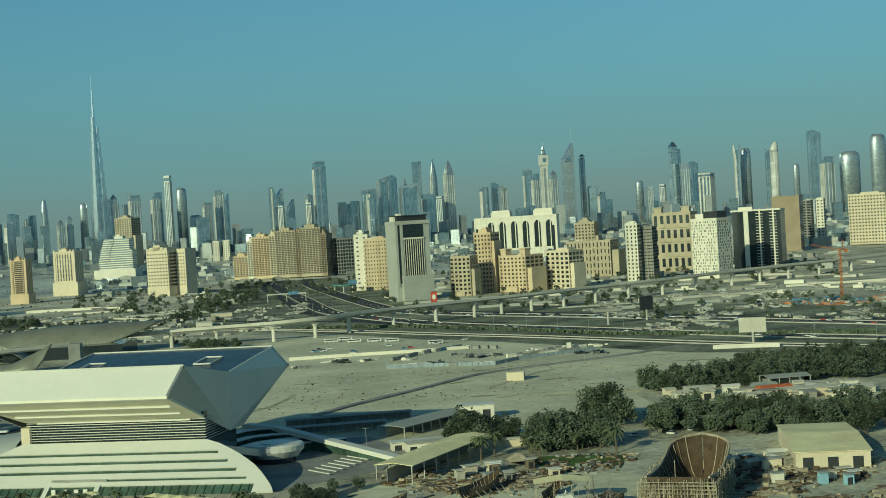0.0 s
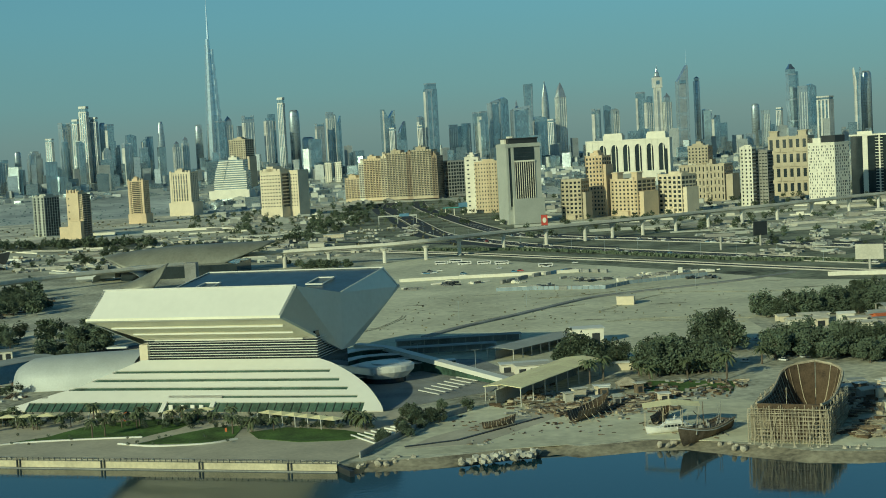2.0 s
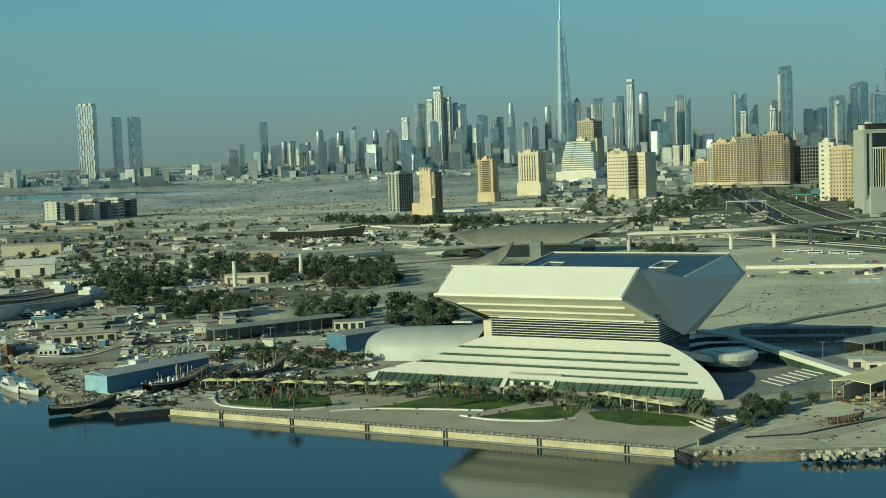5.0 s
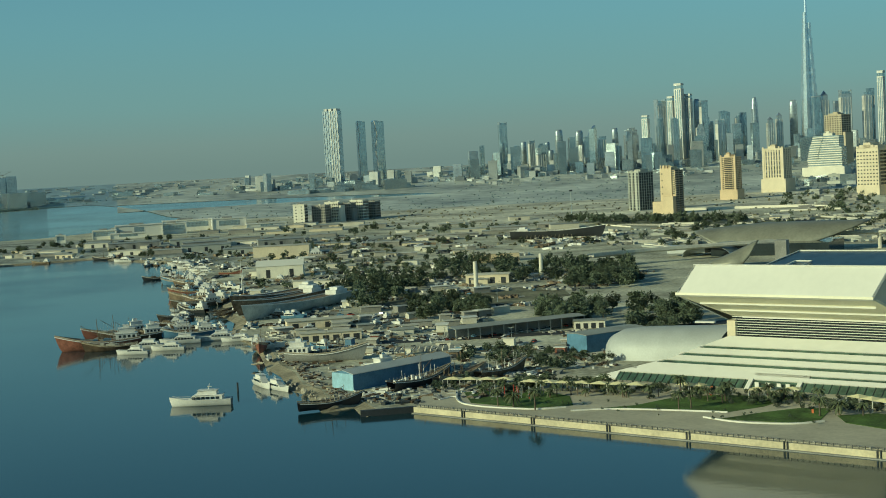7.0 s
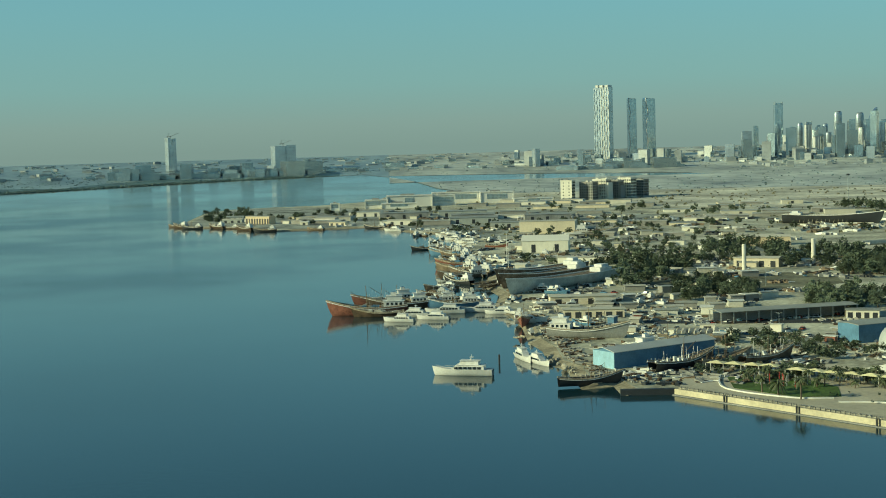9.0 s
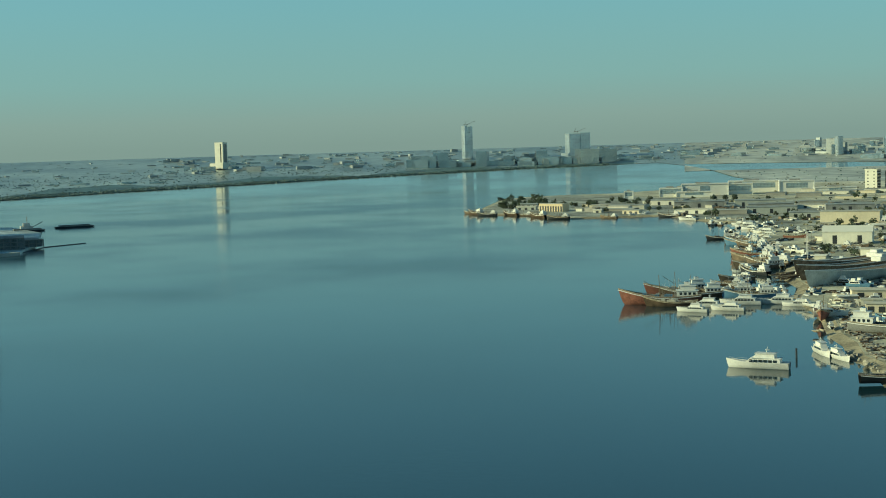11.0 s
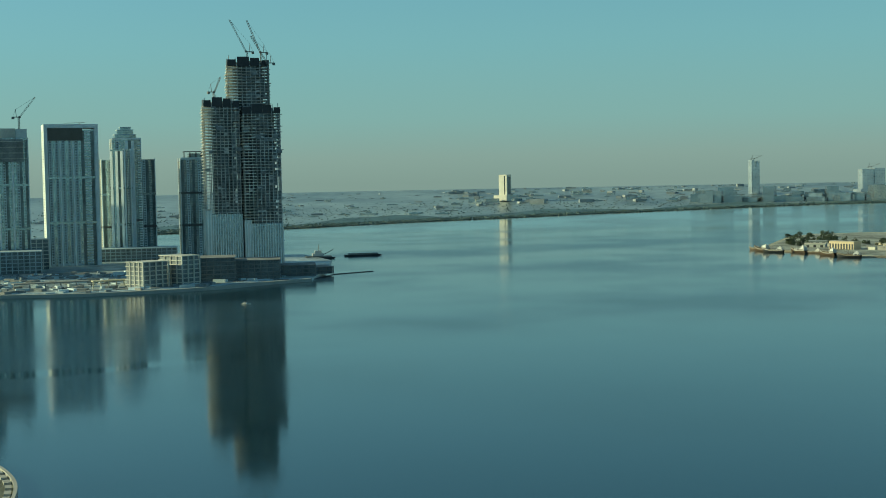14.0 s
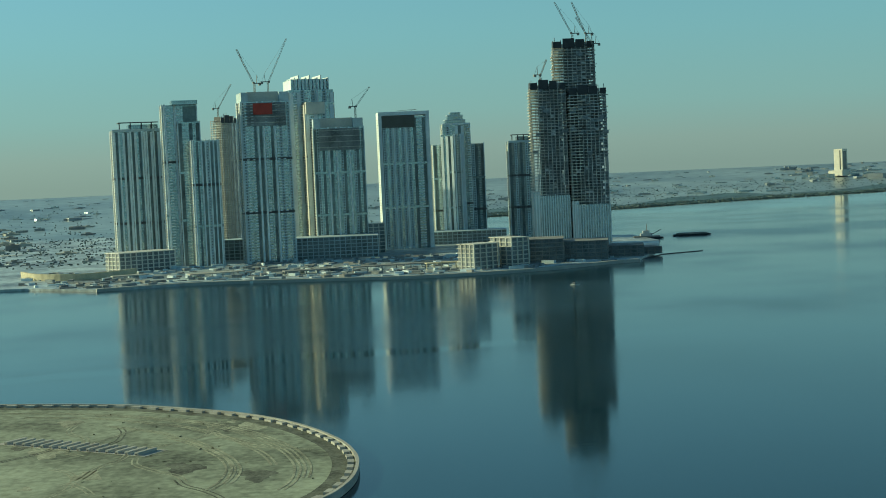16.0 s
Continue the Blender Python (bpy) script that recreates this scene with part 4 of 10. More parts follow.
        for i in range(15):
            u = -w / 2 + w * (0.04 + 0.96 * i / 14)
            part("fin", Shape().box(u - 0.42, u + 0.42, -d / 2 - 2.1, -d / 2 - 0.9, 0, gh + rnd.choice((0, 0.5, 1.5))), FINSTONE, ob)
    return ob


finished_tower(-1900, 87, 59, 178, 6, "grey residential tower with close vertical fins", 0.6, "sdfgsdsfdsgdfsfdsfds", "rack")
finished_tower(-1838, 140, 42, 206, 6, "dark glass tower with pale corner fins", 0.7, "fbgfbgdddd", "none")
part("upper_box", Shape().box(-20, 12, -12, 14, 204, 209), DEEPGLASS, finished_tower(-1822, 150, 26, 184, 6, "dark glass shoulder of the fin tower", 0.8, "dggdgd", "none", "tower_shoulder"))
finished_tower(-1800, 167, 33, 159, 6, "lower wing with pale fins on dark glass", 0.8, "fgdgfdfwfdfdf", "none", "tower_wing")
# the cream core of this tower has its sunlight put into the colour
unfinished_tower(-2242, 240, 32, 204, 40, "sunlit unfinished tower of bare cream concrete", 0.8, 0.0, raw=SUNLITSTONE)
finished_tower(-1792, 242, 60, 204, 9, "tower in construction with balconies and a red safety screen", 0.7, "wbgbdfdfbgdfbwbgw", "works")
finished_tower(-1935, 322, 62, 226, 16, "tall cream tower with a comb of fins on its roof", 0.8, "sbswbgwfgwgs", "comb", side="sbwbs")
part("stone_stage", Shape().box(-20, 6, -20, 0, 190, 206), SUNLITSTONE, finished_tower(-1905, 330, 40, 208, 16, "cream stepped shoulder of the tall tower", 0.7, "sbsgwgs", "none", "tower_shoulder", side="sbbbs"))
finished_tower(-1880, 352, 66, 172, 6, "dark tower in construction with a crane", 0.6, "dwgdgfdgfgwdgfgwdgd", "works")
finished_tower(-1936, 456, 68, 186, 6, "broad dark tower with a pale portal frame", 0.5, "dwgwfwgwfwgdbbdw", "portal")
finished_tower(-2090, 576, 76, 148, 7, "stepped tower of dark glass and stone", 0.5, "dgwdgbfbsgsdgwdgd", "none")
finished_tower(-2074, 570, 40, 178, 7, "upper shaft of the stepped tower", 0.7, "gwbgsdsgb", "step", "tower_shaft")
finished_tower(-2050, 556, 22, 162, -34, "middle stone strip of the stepped tower", 0.9, "sgsds", "none", "tower_shaft")
finished_tower(-2066, 669, 37, 148, 7, "slim dark tower beside the unfinished one", 0.8, "dgwgdgwgd", "rack")
unfinished_tower(-1712, 593, 44, 210, 5, "dark unfinished concrete tower with a glazed skirt", 0.9, 0.33)
unfinished_tower(-1690, 638, 46, 201, 5, "dark unfinished concrete tower with pale slab edges", 0.9, 0.28)
unfinished_tower(-1716, 632, 52, 262, 5, "topmost unfinished storeys of bare slabs", 0.6, 0.0)
red = thing("safety_screen", "red netting screen high on a tower", "screen", facing(-1792, 242, 9))
part("net", Shape().box(-16, 8, -24.6, -24.2, 186, 200), RED, red)

for bx, by, bz, hgt, jib, lean, yw in ((-1716, 632, 262, 14, 46, 62, -100), (-1700, 645, 262, 12, 44, 66, -95), (-1690, 650, 200, 60, 40, 58, -100), (-1712, 585, 212, 12, 22, 62, 100), (-1792, 250, 217, 13, 60, 64, 90), (-1785, 232, 217, 11, 48, 62, -70), (-1878, 378, 184, 16, 34, 50, 95), (-2240, 232, 200, 22, 44, 58, 100)):
    crane(pose(bx, by, bz), hgt, jib, lean, yw)


# ---- podiums and quay of the harbour bank ----
def open_frame(x, y, w, d, floors, twist, material, label, fh=4.2):
    m = facing(x, y, twist)
    ob = thing("concrete_podium", label, "building", m, "podiums")
    part("core", Shape().box(-w / 2 + 1, w / 2 - 1, -d / 2 + 2.5, d / 2 - 1, 0, floors * fh - 0.5), RAWCON, ob)
    slab = Shape().box(-w / 2, w / 2, -d / 2, d / 2, 0, 0.9).mesh("floor_slab", material)
    for i in range(1, floors + 1):
        piece("floor_slab", slab, ob, Matrix.Translation((0, 0, i * fh - 0.9)))
    n = max(3, int(w / 7))
    col = Shape().box(-0.6, 0.6, -0.6, 0.6, 0, floors * fh).mesh("column", material)
    for i in range(n + 1):
        piece("column", col, ob, Matrix.Translation((-w / 2 + 0.6 + (w - 1.2) * i / n, -d / 2 + 0.7, 0)))
    for i in range(1, 4):
        piece("column", col, ob, Matrix.Translation((-w / 2 + 0.6, -d / 2 + d * i / 4, 0)))
    return ob


# Cream frames and grey podiums put sun and shade into the concrete's colour.
open_frame(-1440, 415, 34, 30, 6, 38, SUNLITSTONE, "unfinished cream concrete frame building on the quay", 4.6)
open_frame(-1448, 452, 24, 40, 7, 38, SUNLITSTONE, "taller unfinished frame building with sunlit side", 4.6)
open_frame(-1500, 500, 62, 60, 6, -2, GREYCON, "long grey podium under the unfinished tower", 4.4)
open_frame(-1500, 556, 56, 64, 5, -2, GREYCON, "darker middle podium under the unfinished tower", 4.4)
open_frame(-1512, 610, 44, 50, 3, 0, GREYCON, "low unfinished end of the podium", 4.4)
open_frame(-1530, 640, 34, 40, 2, 18, GREYWALL, "single-storey shelter at the quay's end", 4.2)
open_frame(-1830, 330, 120, 60, 6, -2, TOWERSTONE, "grey podium block between the towers", 4.6)
open_frame(-1880, 390, 40, 30, 8, 6, WHITE, "small white block between the towers", 5.0)
open_frame(-1775, 80, 74, 44, 5, 24, WHITE, "white low podium with a deep canopy", 4.8)
open_frame(-1900, 210, 90, 40, 6, -2, TOWERSTONE, "grey podium behind the towers", 4.6)
open_frame(-2010, 520, 200, 50, 4, -2, TOWERSTONE, "grey podium row at the foot of the towers", 4.6)
wall_curve = curve([(-1700, 70), (-1660, 40), (-1650, 0), (-1690, -40), (-1760, -60)], 6)
structure("retaining_wall", ribbon(wall_curve, 3, 10, 10), QUAY, "curved pale retaining wall on the far bank", "wall")
quay_line = curve([(-1481, 21), (-1488, 124), (-1426, 262), (-1387, 347), (-1386, 462), (-1416, 535), (-1432, 593)], 5)
structure("quay_edge", ribbon(quay_line, 7, 3.3, 5), GREYCREAM, "pale concrete edge of the far quay", "quay")
structure("quay_road", ribbon(shifted(quay_line, 26), 12, 2.9, 1), TOWERSTONE, "pale quay walk on the far bank", "pavement")

site_rnd = random.Random(41)
for m_, n_ in ((GREYCON, 240), (TOWERSTONE, 260), (RAWCON, 240), (FINSTONE, 90)):
    s = Shape()
    for i in range(n_):
        az, r = site_rnd.uniform(68.5, 92), site_rnd.uniform(1440, 1790)
        x, y = polar(az, r)
        if inside(x + 12, y, harbour):
            a, b, c = site_rnd.uniform(1, 9), site_rnd.uniform(1, 4), site_rnd.uniform(0.5, 3.5)
            s.box(-a, a, -b, b, 0, c, pose(x, y, 2.4, 0, 0, site_rnd.uniform(0, 180)))
    tagged(part("site_stores", s, m_), "stacked formwork, cabins and spoil on the building site", "site stores", "", "stuff")
for x, y, L, W, H, c in ((-1560, 150, 60, 20, 6, CONCRETE), (-1530, 250, 60, 16, 5, GREYCON), (-1620, 60, 40, 14, 5, CONCRETE), (-1500, 330, 80, 14, 7, GREYCON), (-1470, 385, 40, 12, 8, QUAY)):
    ob = thing("site_platform", "low grey concrete platform on the building site", "platform", facing(x, y, 12))
    part("deck", Shape().box(-L / 2, L / 2, -W / 2, W / 2, H - 1.2, H), c, ob)
    for i in range(6):
        part("support", Shape().box(-L / 2 + L * i / 5 - 0.5, -L / 2 + L * i / 5 + 0.5, -W / 2, -W / 2 + 1, 0, H - 1.2), c, ob)


# ---- middle-distance buildings ----
def block(x, y, wide, top, twist, wall, label, depth=0.8, bays=6, floors=None, glass=None, crown="parapet", left=True, name="apartment_building", pw=0.5, ph=0.55, podium=0.0, side_bays=4, roofcol=None):
    """A rendered block with rows of windows on the two sides that show."""
    m = facing(x, y, twist)
    t = abs(radians(twist))
    w = wide / (math.cos(t) + depth * math.sin(t))
    d = w * depth
    h = top - m.translation.z
    glass = glass or GLASS
    floors = floors or max(3, int(h / 4.2))
    ob = thing(name, label, "building", m)
    part("wall", Shape().box(-w / 2, w / 2, -d / 2, d / 2, 0, h), wall, ob)
    fh, bw = (h - 2) / floors, w / bays
    sb, s = d / side_bays, 1 if twist < 0 else -1
    glazing = Shape()
    for i in range(floors):
        z = 1.2 + i * fh + fh * (1 - ph) / 2
        for j in range(bays):
            u = -w / 2 + bw * (j + 0.5)
            glazing.box(u - bw * pw / 2, u + bw * pw / 2, -d / 2 - 0.18, -d / 2 + 0.18, z, z + fh * ph)
        # wider dark glass on this side also darkens it as shade
        for j in range(side_bays):
            u = -d / 2 + sb * (j + 0.5)
            glazing.box(s * w / 2 - 0.18, s * w / 2 + 0.18, u - sb * 0.36, u + sb * 0.36, z - fh * 0.05, z + fh * max(ph, 0.6))
    tagged(part("glazing", glazing, glass, ob), kind="stuff")
    par = Shape()
    par.box(-w / 2 - 0.4, w / 2 + 0.4, -d / 2 - 0.4, -d / 2 + 0.6, h - 0.4, h + 1.3).box(-w / 2 - 0.4, w / 2 + 0.4, d / 2 - 0.6, d / 2 + 0.4, h - 0.4, h + 1.3)
    par.box(-w / 2 - 0.4, -w / 2 + 0.6, -d / 2, d / 2, h - 0.4, h + 1.3).box(w / 2 - 0.6, w / 2 + 0.4, -d / 2, d / 2, h - 0.4, h + 1.3)
    part("parapet", par, wall, ob)
    r = random.Random(int(x * 7 + y))
    trim = wall
    if bays > 2:
        col = Shape()
        for j in sorted(r.sample(range(bays + 1), min(bays, 3))):
            u = -w / 2 + bw * j
            col.box(max(u - bw * 0.16, -w / 2), min(u + bw * 0.16, w / 2), -d / 2 - 0.9, -d / 2, 0, h + r.choice((0.4, 2.2, 3.6)))
        tagged(part("pier", col, trim, ob), kind="stuff")
        slabs = Shape()
        chosen = [j for j in range(bays) if r.random() < 0.45]
        for i in range(floors):
            z = 1.2 + i * fh
            for j in chosen:
                u = -w / 2 + bw * j
                slabs.box(u + bw * 0.12, u + bw * 0.88, -d / 2 - 1.5, -d / 2, z, z + 0.35).box(u + bw * 0.12, u + bw * 0.88, -d / 2 - 1.5, -d / 2 - 1.3, z, z + fh * 0.3)
        if chosen:
            tagged(part("balcony", slabs, trim, ob), kind="stuff")
    units = Shape()
    for k in range(r.randrange(5, 9)):
        u, v, q = r.uniform(-0.42, 0.42) * w, r.uniform(-0.4, 0.4) * d, r.uniform(1.0, 2.4)
        units.box(u - q, u + q, v - q, v + q, h, h + r.uniform(1.5, 3.4))
    tagged(part("roof_plant", units, r.choice((GREYCON, WHITEWALL, wall)), ob), kind="stuff")
    if not podium and bays > 4 and r.random() < 0.6:
        part("lower_wing", Shape().box(w / 2, w / 2 + w * 0.16, -d * 0.42, d * 0.4, 0, h * r.uniform(0.62, 0.88)), wall, ob)
        part("entrance_block", Shape().box(-w * 0.2, w * 0.2, -d * 0.62, -d / 2, 0, 6), wall, ob)
    if crown == "steps":
        part("roof_house", Shape().box(-w * 0.3, w * 0.2, -d * 0.3, d * 0.3, h, h + 5).box(-w * 0.15, w * 0.1, -d * 0.2, d * 0.2, h + 5, h + 8.5), wall, ob)
    elif crown == "house":
        part("roof_house", Shape().box(-w * 0.2, w * 0.3, -d * 0.25, d * 0.3, h, h + 4.5).box(w * 0.32, w * 0.4, -d * 0.3, -d * 0.1, h, h + 2.5), roofcol or wall, ob)
    elif crown == "towers":
        for u in (-0.36, 0.36):
            part("turret", Shape().box(u * w - w * 0.1, u * w + w * 0.1, -d * 0.45, -d * 0.15, h, h + 9), wall, ob)
            part("turret_cap", Shape().prism([(u * w - w * 0.12, -d * 0.48), (u * w + w * 0.12, -d * 0.48), (u * w + w * 0.12, -d * 0.12), (u * w - w * 0.12, -d * 0.12)], h + 9, h + 10.5), wall, ob)
    if podium:
        part("podium", Shape().box(-w * 0.62, w * 0.62, -d * 0.75, d * 0.6, 0, podium), wall, ob)
    return ob


def pilasters(ob, w, d, h, n, material, z0=0.0, out=0.6, wide=0.8):
    me = Shape().box(-wide, wide, -out, out, z0, h).mesh("pilaster", material)
    for i in range(n + 1):
        piece("pilaster", me, ob, Matrix.Translation((-w / 2 + w * i / n, -d / 2, 0)))


block(-820, 2244, 41, 66, -50, GREYCREAM, "grey apartment block with dark window bands", 1.1, 3, 14, side_bays=6, crown="house", pw=0.42, ph=0.8)


def stair_step_block(x, y, label, wall, w, d, h, twist):
    """A yellow slab with a few windows, a low stepped podium and a shaded side of balconies."""
    ob = thing("apartment_building", label, "building", facing(x, y, twist))
    part("wall", Shape().box(-w / 2, w * 0.28, -d / 2, d / 2, 0, h), wall, ob)
    part("setback_wall", Shape().box(w * 0.28, w / 2, -d * 0.44, d / 2, 0, h * 0.96), wall, ob)
    part("podium", Shape().box(-w * 0.95, w * 0.5, -d * 0.72, d * 0.4, 0, 19).box(-w * 0.2, w * 0.5, -d * 0.78, d * 0.3, 0, 27), wall, ob)
    win, bal = Shape(), Shape()
    for i in range(12):
        for u, v in ((0.34, -0.44), (0.43, -0.44), (-0.36, -0.5)):
            if u > 0 or i % 3 == 0:
                win.box(w * u - 0.85, w * u + 0.85, d * v - 0.2, d * v + 0.2, 30 + i * 3.4, 32.2 + i * 3.4)
    for i in range(19):
        for v in (-0.24, 0.22):
            bal.box(w / 2, w / 2 + 1.7, d * (v - 0.16), d * (v + 0.16), 3 + i * 3.4, 4.1 + i * 3.4)
            win.box(w / 2 - 0.1, w / 2 + 0.25, d * (v - 0.2), d * (v + 0.2), 4.2 + i * 3.4, 6.2 + i * 3.4)
    tagged(part("glazing", win, GLASS, ob), kind="stuff")
    # grey balconies on a yellow block help paint this side's shade
    tagged(part("balcony_front", bal, GREYWALL, ob), kind="stuff")
    part("roof_house", Shape().box(-w * 0.4, -w * 0.05, -d * 0.4, d * 0.1, h, h + 4.5).box(-w * 0.1, w * 0.2, -d * 0.2, d * 0.3, h, h + 3).box(w * 0.1, w * 0.26, -d * 0.48, -d * 0.3, h, h + 2), wall, ob)
    for u in (-0.44, -0.2, 0.16):
        part("pinnacle", Shape().box(u * w - 0.8, u * w + 0.8, -d / 2, -d / 2 + 1.6, h, h + 5.4), wall, ob)
    return ob


stair_step_block(-721, 2112, "yellow apartment block with a low stepped podium", YELLOWSTONE, 27, 24, 70, -34)


def slot_tower(x, y, wide, top, twist, wall, label, podium, slots, slot_top, dots):
    """A slim rendered tower with a central stack of balconies or tall slots, corner piers and a pinnacled roof."""
    ob = thing("apartment_building", label, "building", facing(x, y, twist))
    w = wide * 0.9
    d, h = w * 0.9, top - 2
    part("wall", Shape().box(-w / 2, w / 2, -d / 2, d / 2, 0, h), wall, ob)
    part("podium", Shape().box(-w * 0.56, w * 0.62, -d * 0.62, d * 0.55, 0, podium), wall, ob)
    for u in (-0.5, 0.42):
        part("corner_pier", Shape().box(u * w - 0.4, u * w + w * 0.08 + 0.4, -d / 2 - 0.9, -d / 2 + 2, podium, h + 2.5), wall, ob)
    floors = int((h - podium) / 3.5)
    if dots:
        win, led = Shape(), Shape()
        for i in range(floors):
            z = podium + 0.8 + i * 3.5
            for u in (-0.33, 0.33):
                win.box(u * w - 1.1, u * w + 1.1, -d / 2 - 0.2, -d / 2 + 0.2, z, z + 2)
            for u in (-0.12, 0.14):
                win.box((u - 0.12) * w, (u + 0.12) * w, -d / 2 - 0.2, -d / 2 + 0.2, z + 0.8, z + 3)
                led.box((u - 0.12) * w, (u + 0.12) * w, -d / 2 - 1.4, -d / 2, z - 0.2, z + 0.6)
        tagged(part("glazing", win, GLASS, ob), kind="stuff")
        tagged(part("balcony_front", led, wall, ob), kind="stuff")
    else:
        slot = pane(w * 0.055, h * slot_top - podium, 0.3, GLASS)
        for k in range(slots):
            piece("window_slot", slot, ob, Matrix.Translation((-w * 0.32 + w * 0.64 * k / (slots - 1), -d / 2, podium + 3)))
        for i in range(6):
            part("spandrel", Shape().box(-w * 0.36, w * 0.36, -d / 2 - 0.4, -d / 2, podium + 8 + i * 9.5, podium + 8.9 + i * 9.5), wall, ob)
    side = Shape()
    for i in range(floors):
        for v in (-0.3, -0.08, 0.14, 0.36):
            side.box(w / 2 - 0.2, w / 2 + 0.2, v * d - 1.3, v * d + 1.3, podium + 1 + i * 3.5, podium + 3.2 + i * 3.5)
    tagged(part("side_glazing", side, GLASS, ob), kind="stuff")
    part("parapet", Shape().box(-w / 2 - 0.6, w / 2 + 0.6, -d / 2 - 0.6, d / 2 + 0.6, h - 0.5, h + 1.2), wall, ob)
    part("roof_house", Shape().box(-w * 0.3, w * 0.25, -d * 0.3, d * 0.3, h + 1.2, h + 5), wall, ob)
    part("roof_turret", Shape().box(-w * 0.12, w * 0.12, -d * 0.46, -d * 0.2, h + 1.2, h + 7.5).prism([(-w * 0.15, -d * 0.5), (w * 0.15, -d * 0.5), (w * 0.15, -d * 0.16), (-w * 0.15, -d * 0.16)], h + 7.5, h + 9.5, [(-0.4, -d * 0.34), (0.4, -d * 0.34), (0.4, -d * 0.3), (-0.4, -d * 0.3)]), wall, ob)
    for u in (-0.46, 0.46):
        part("pinnacle", Shape().box(u * w - 0.9, u * w + 0.9, -d / 2 - 0.4, -d / 2 + 1.6, h + 1.2, h + 4.6), wall, ob)
    return ob


ORANGESTONE = mat("orange_render", (0.66, 0.51, 0.33), 0.85, var=0.07, coarse=0.05, fine=0.5, bump=0.08)
slot_tower(-764, 2577, 33, 80, -24, ORANGESTONE, "narrow orange-yellow apartment tower", 18, 0, 0, True)
slot_tower(-756, 2876, 50, 90, -24, CREAMSTONE, "cream tower with tall dark window slots", 27, 6, 0.93, False)


def terraced_office():
    """White bands of balcony and glass that step back to a blunt top."""
    ob = thing("office_building", "white stepped office block with wide glass bands", "building", facing(-772, 3393, -16))
    w, d = 82, 44
    z0 = 2.0
    part("base_wall", Shape().box(-w * 0.62, w * 0.6, -d * 0.8, d * 0.5, 0, 22), WHITEWALL, ob)
    for i in range(14):
        k = min(1.0, max(0.0, (i - 3) / 10))
        a, b = -w / 2 + w * 0.17 * k ** 1.3, w / 2 - w * 0.07 * (k > 0.5)
        z = 22 + i * 5.2
        part("glass_band", Shape().box(a + 1.2, b - 1.2, -d / 2 + 1.0, d / 2, z, z + 5.2), SHADEGLASS, ob)
        part("white_band", Shape().box(a, b, -d / 2 - 0.6, d / 2, z, z + 2.1), WHITEWALL, ob)
        if i > 3:
            part("bay_band", Shape().box(a + w * 0.12, a + w * 0.3, -d / 2 - 2.8, -d / 2, z + 0.3, z + 2.4), WHITEWALL, ob)
    part("roof_house", Shape().box(-w * 0.06, w * 0.2, -d * 0.2, d * 0.3, 94, 101).box(w * 0.0, w * 0.1, -d * 0.1, d * 0.1, 101, 105), WHITEWALL, ob)


terraced_office()


def crest_block(x, y, w, h, twist, wall, label, bays, floors, dep=0.9, wing=True):
    """A broad block whose lit face carries a grid of small windows, with a stepped crest, and a shaded side."""
    ob = thing("apartment_building", label, "building", facing(x, y, twist))
    d = w * dep
    part("wall", Shape().box(-w / 2, w / 2, -d / 2, d / 2, 0, h), wall, ob)
    part("base_course", Shape().box(-w / 2 - 0.8, w / 2 + 0.8, -d / 2 - 0.9, d / 2, 0, 16), wall, ob)
    win, sill = Shape(), Shape()
    fh = (h - 20) / floors
    for i in range(floors):
        for j in range(bays):
            u = -w * 0.42 + w * 0.84 * j / (bays - 1)
            ww = w / bays * 0.22
            win.box(u - ww, u + ww, -d / 2 - 0.2, -d / 2 + 0.2, 18.5 + i * fh, 20.6 + i * fh)
            sill.box(u - ww * 1.3, u + ww * 1.3, -d / 2 - 0.7, -d / 2, 17.9 + i * fh, 18.3 + i * fh)
        # broad glass bands also stand in for the depth of shade here
        part("side_band", Shape().box(w / 2 - 0.1, w / 2 + 0.25, -d * 0.4, d * 0.4, 18.2 + i * fh, 18.2 + fh * 0.66 + i * fh), GLASS, ob)
    for u0, u1, z1 in ((-0.5, 0.5, 1.6), (-0.34, 0.3, 6), (-0.16, 0.16, 10), (0.34, 0.48, 5), (-0.48, -0.38, 4)):
        part("crest", Shape().box(u0 * w, u1 * w, -d * 0.5, d * 0.3 * (1 if z1 < 6 else 0.5), h, h + z1), wall, ob)
    if wing:
        part("rear_wing", Shape().box(w * 0.3, w * 0.95, d * 0.1, d * 0.9, 0, h * 1.02), wall, ob)
        for i in range(floors):
            for k in range(3):
                win.box(w * (0.62 + 0.12 * k) - 1, w * (0.62 + 0.12 * k) + 1, d * 0.1 - 0.2, d * 0.1 + 0.2, 18.5 + i * fh, 20.7 + i * fh)
    tagged(part("glazing", win, GLASS, ob), kind="stuff")
    tagged(part("sill_course", sill, wall, ob), kind="stuff")
    return ob


crest_block(-500, 2558, 46, 82, -36, CREAMSTONE, "cream and yellow block with a dark shaded side", 7, 10)
block(-835, 3801, 67, 165, -34, BEIGESTONE, "beige-brown stepped tower beyond the cream blocks", 0.8, 7, 22, crown="steps", pw=0.5)
for dx, dt in ((-14, 88), (14, 90)):
    block(-594 + dx, 3849, 20, dt, -10, WHITEWALL, "white slab block in the distance", 0.8, 3, 9, pw=0.3)


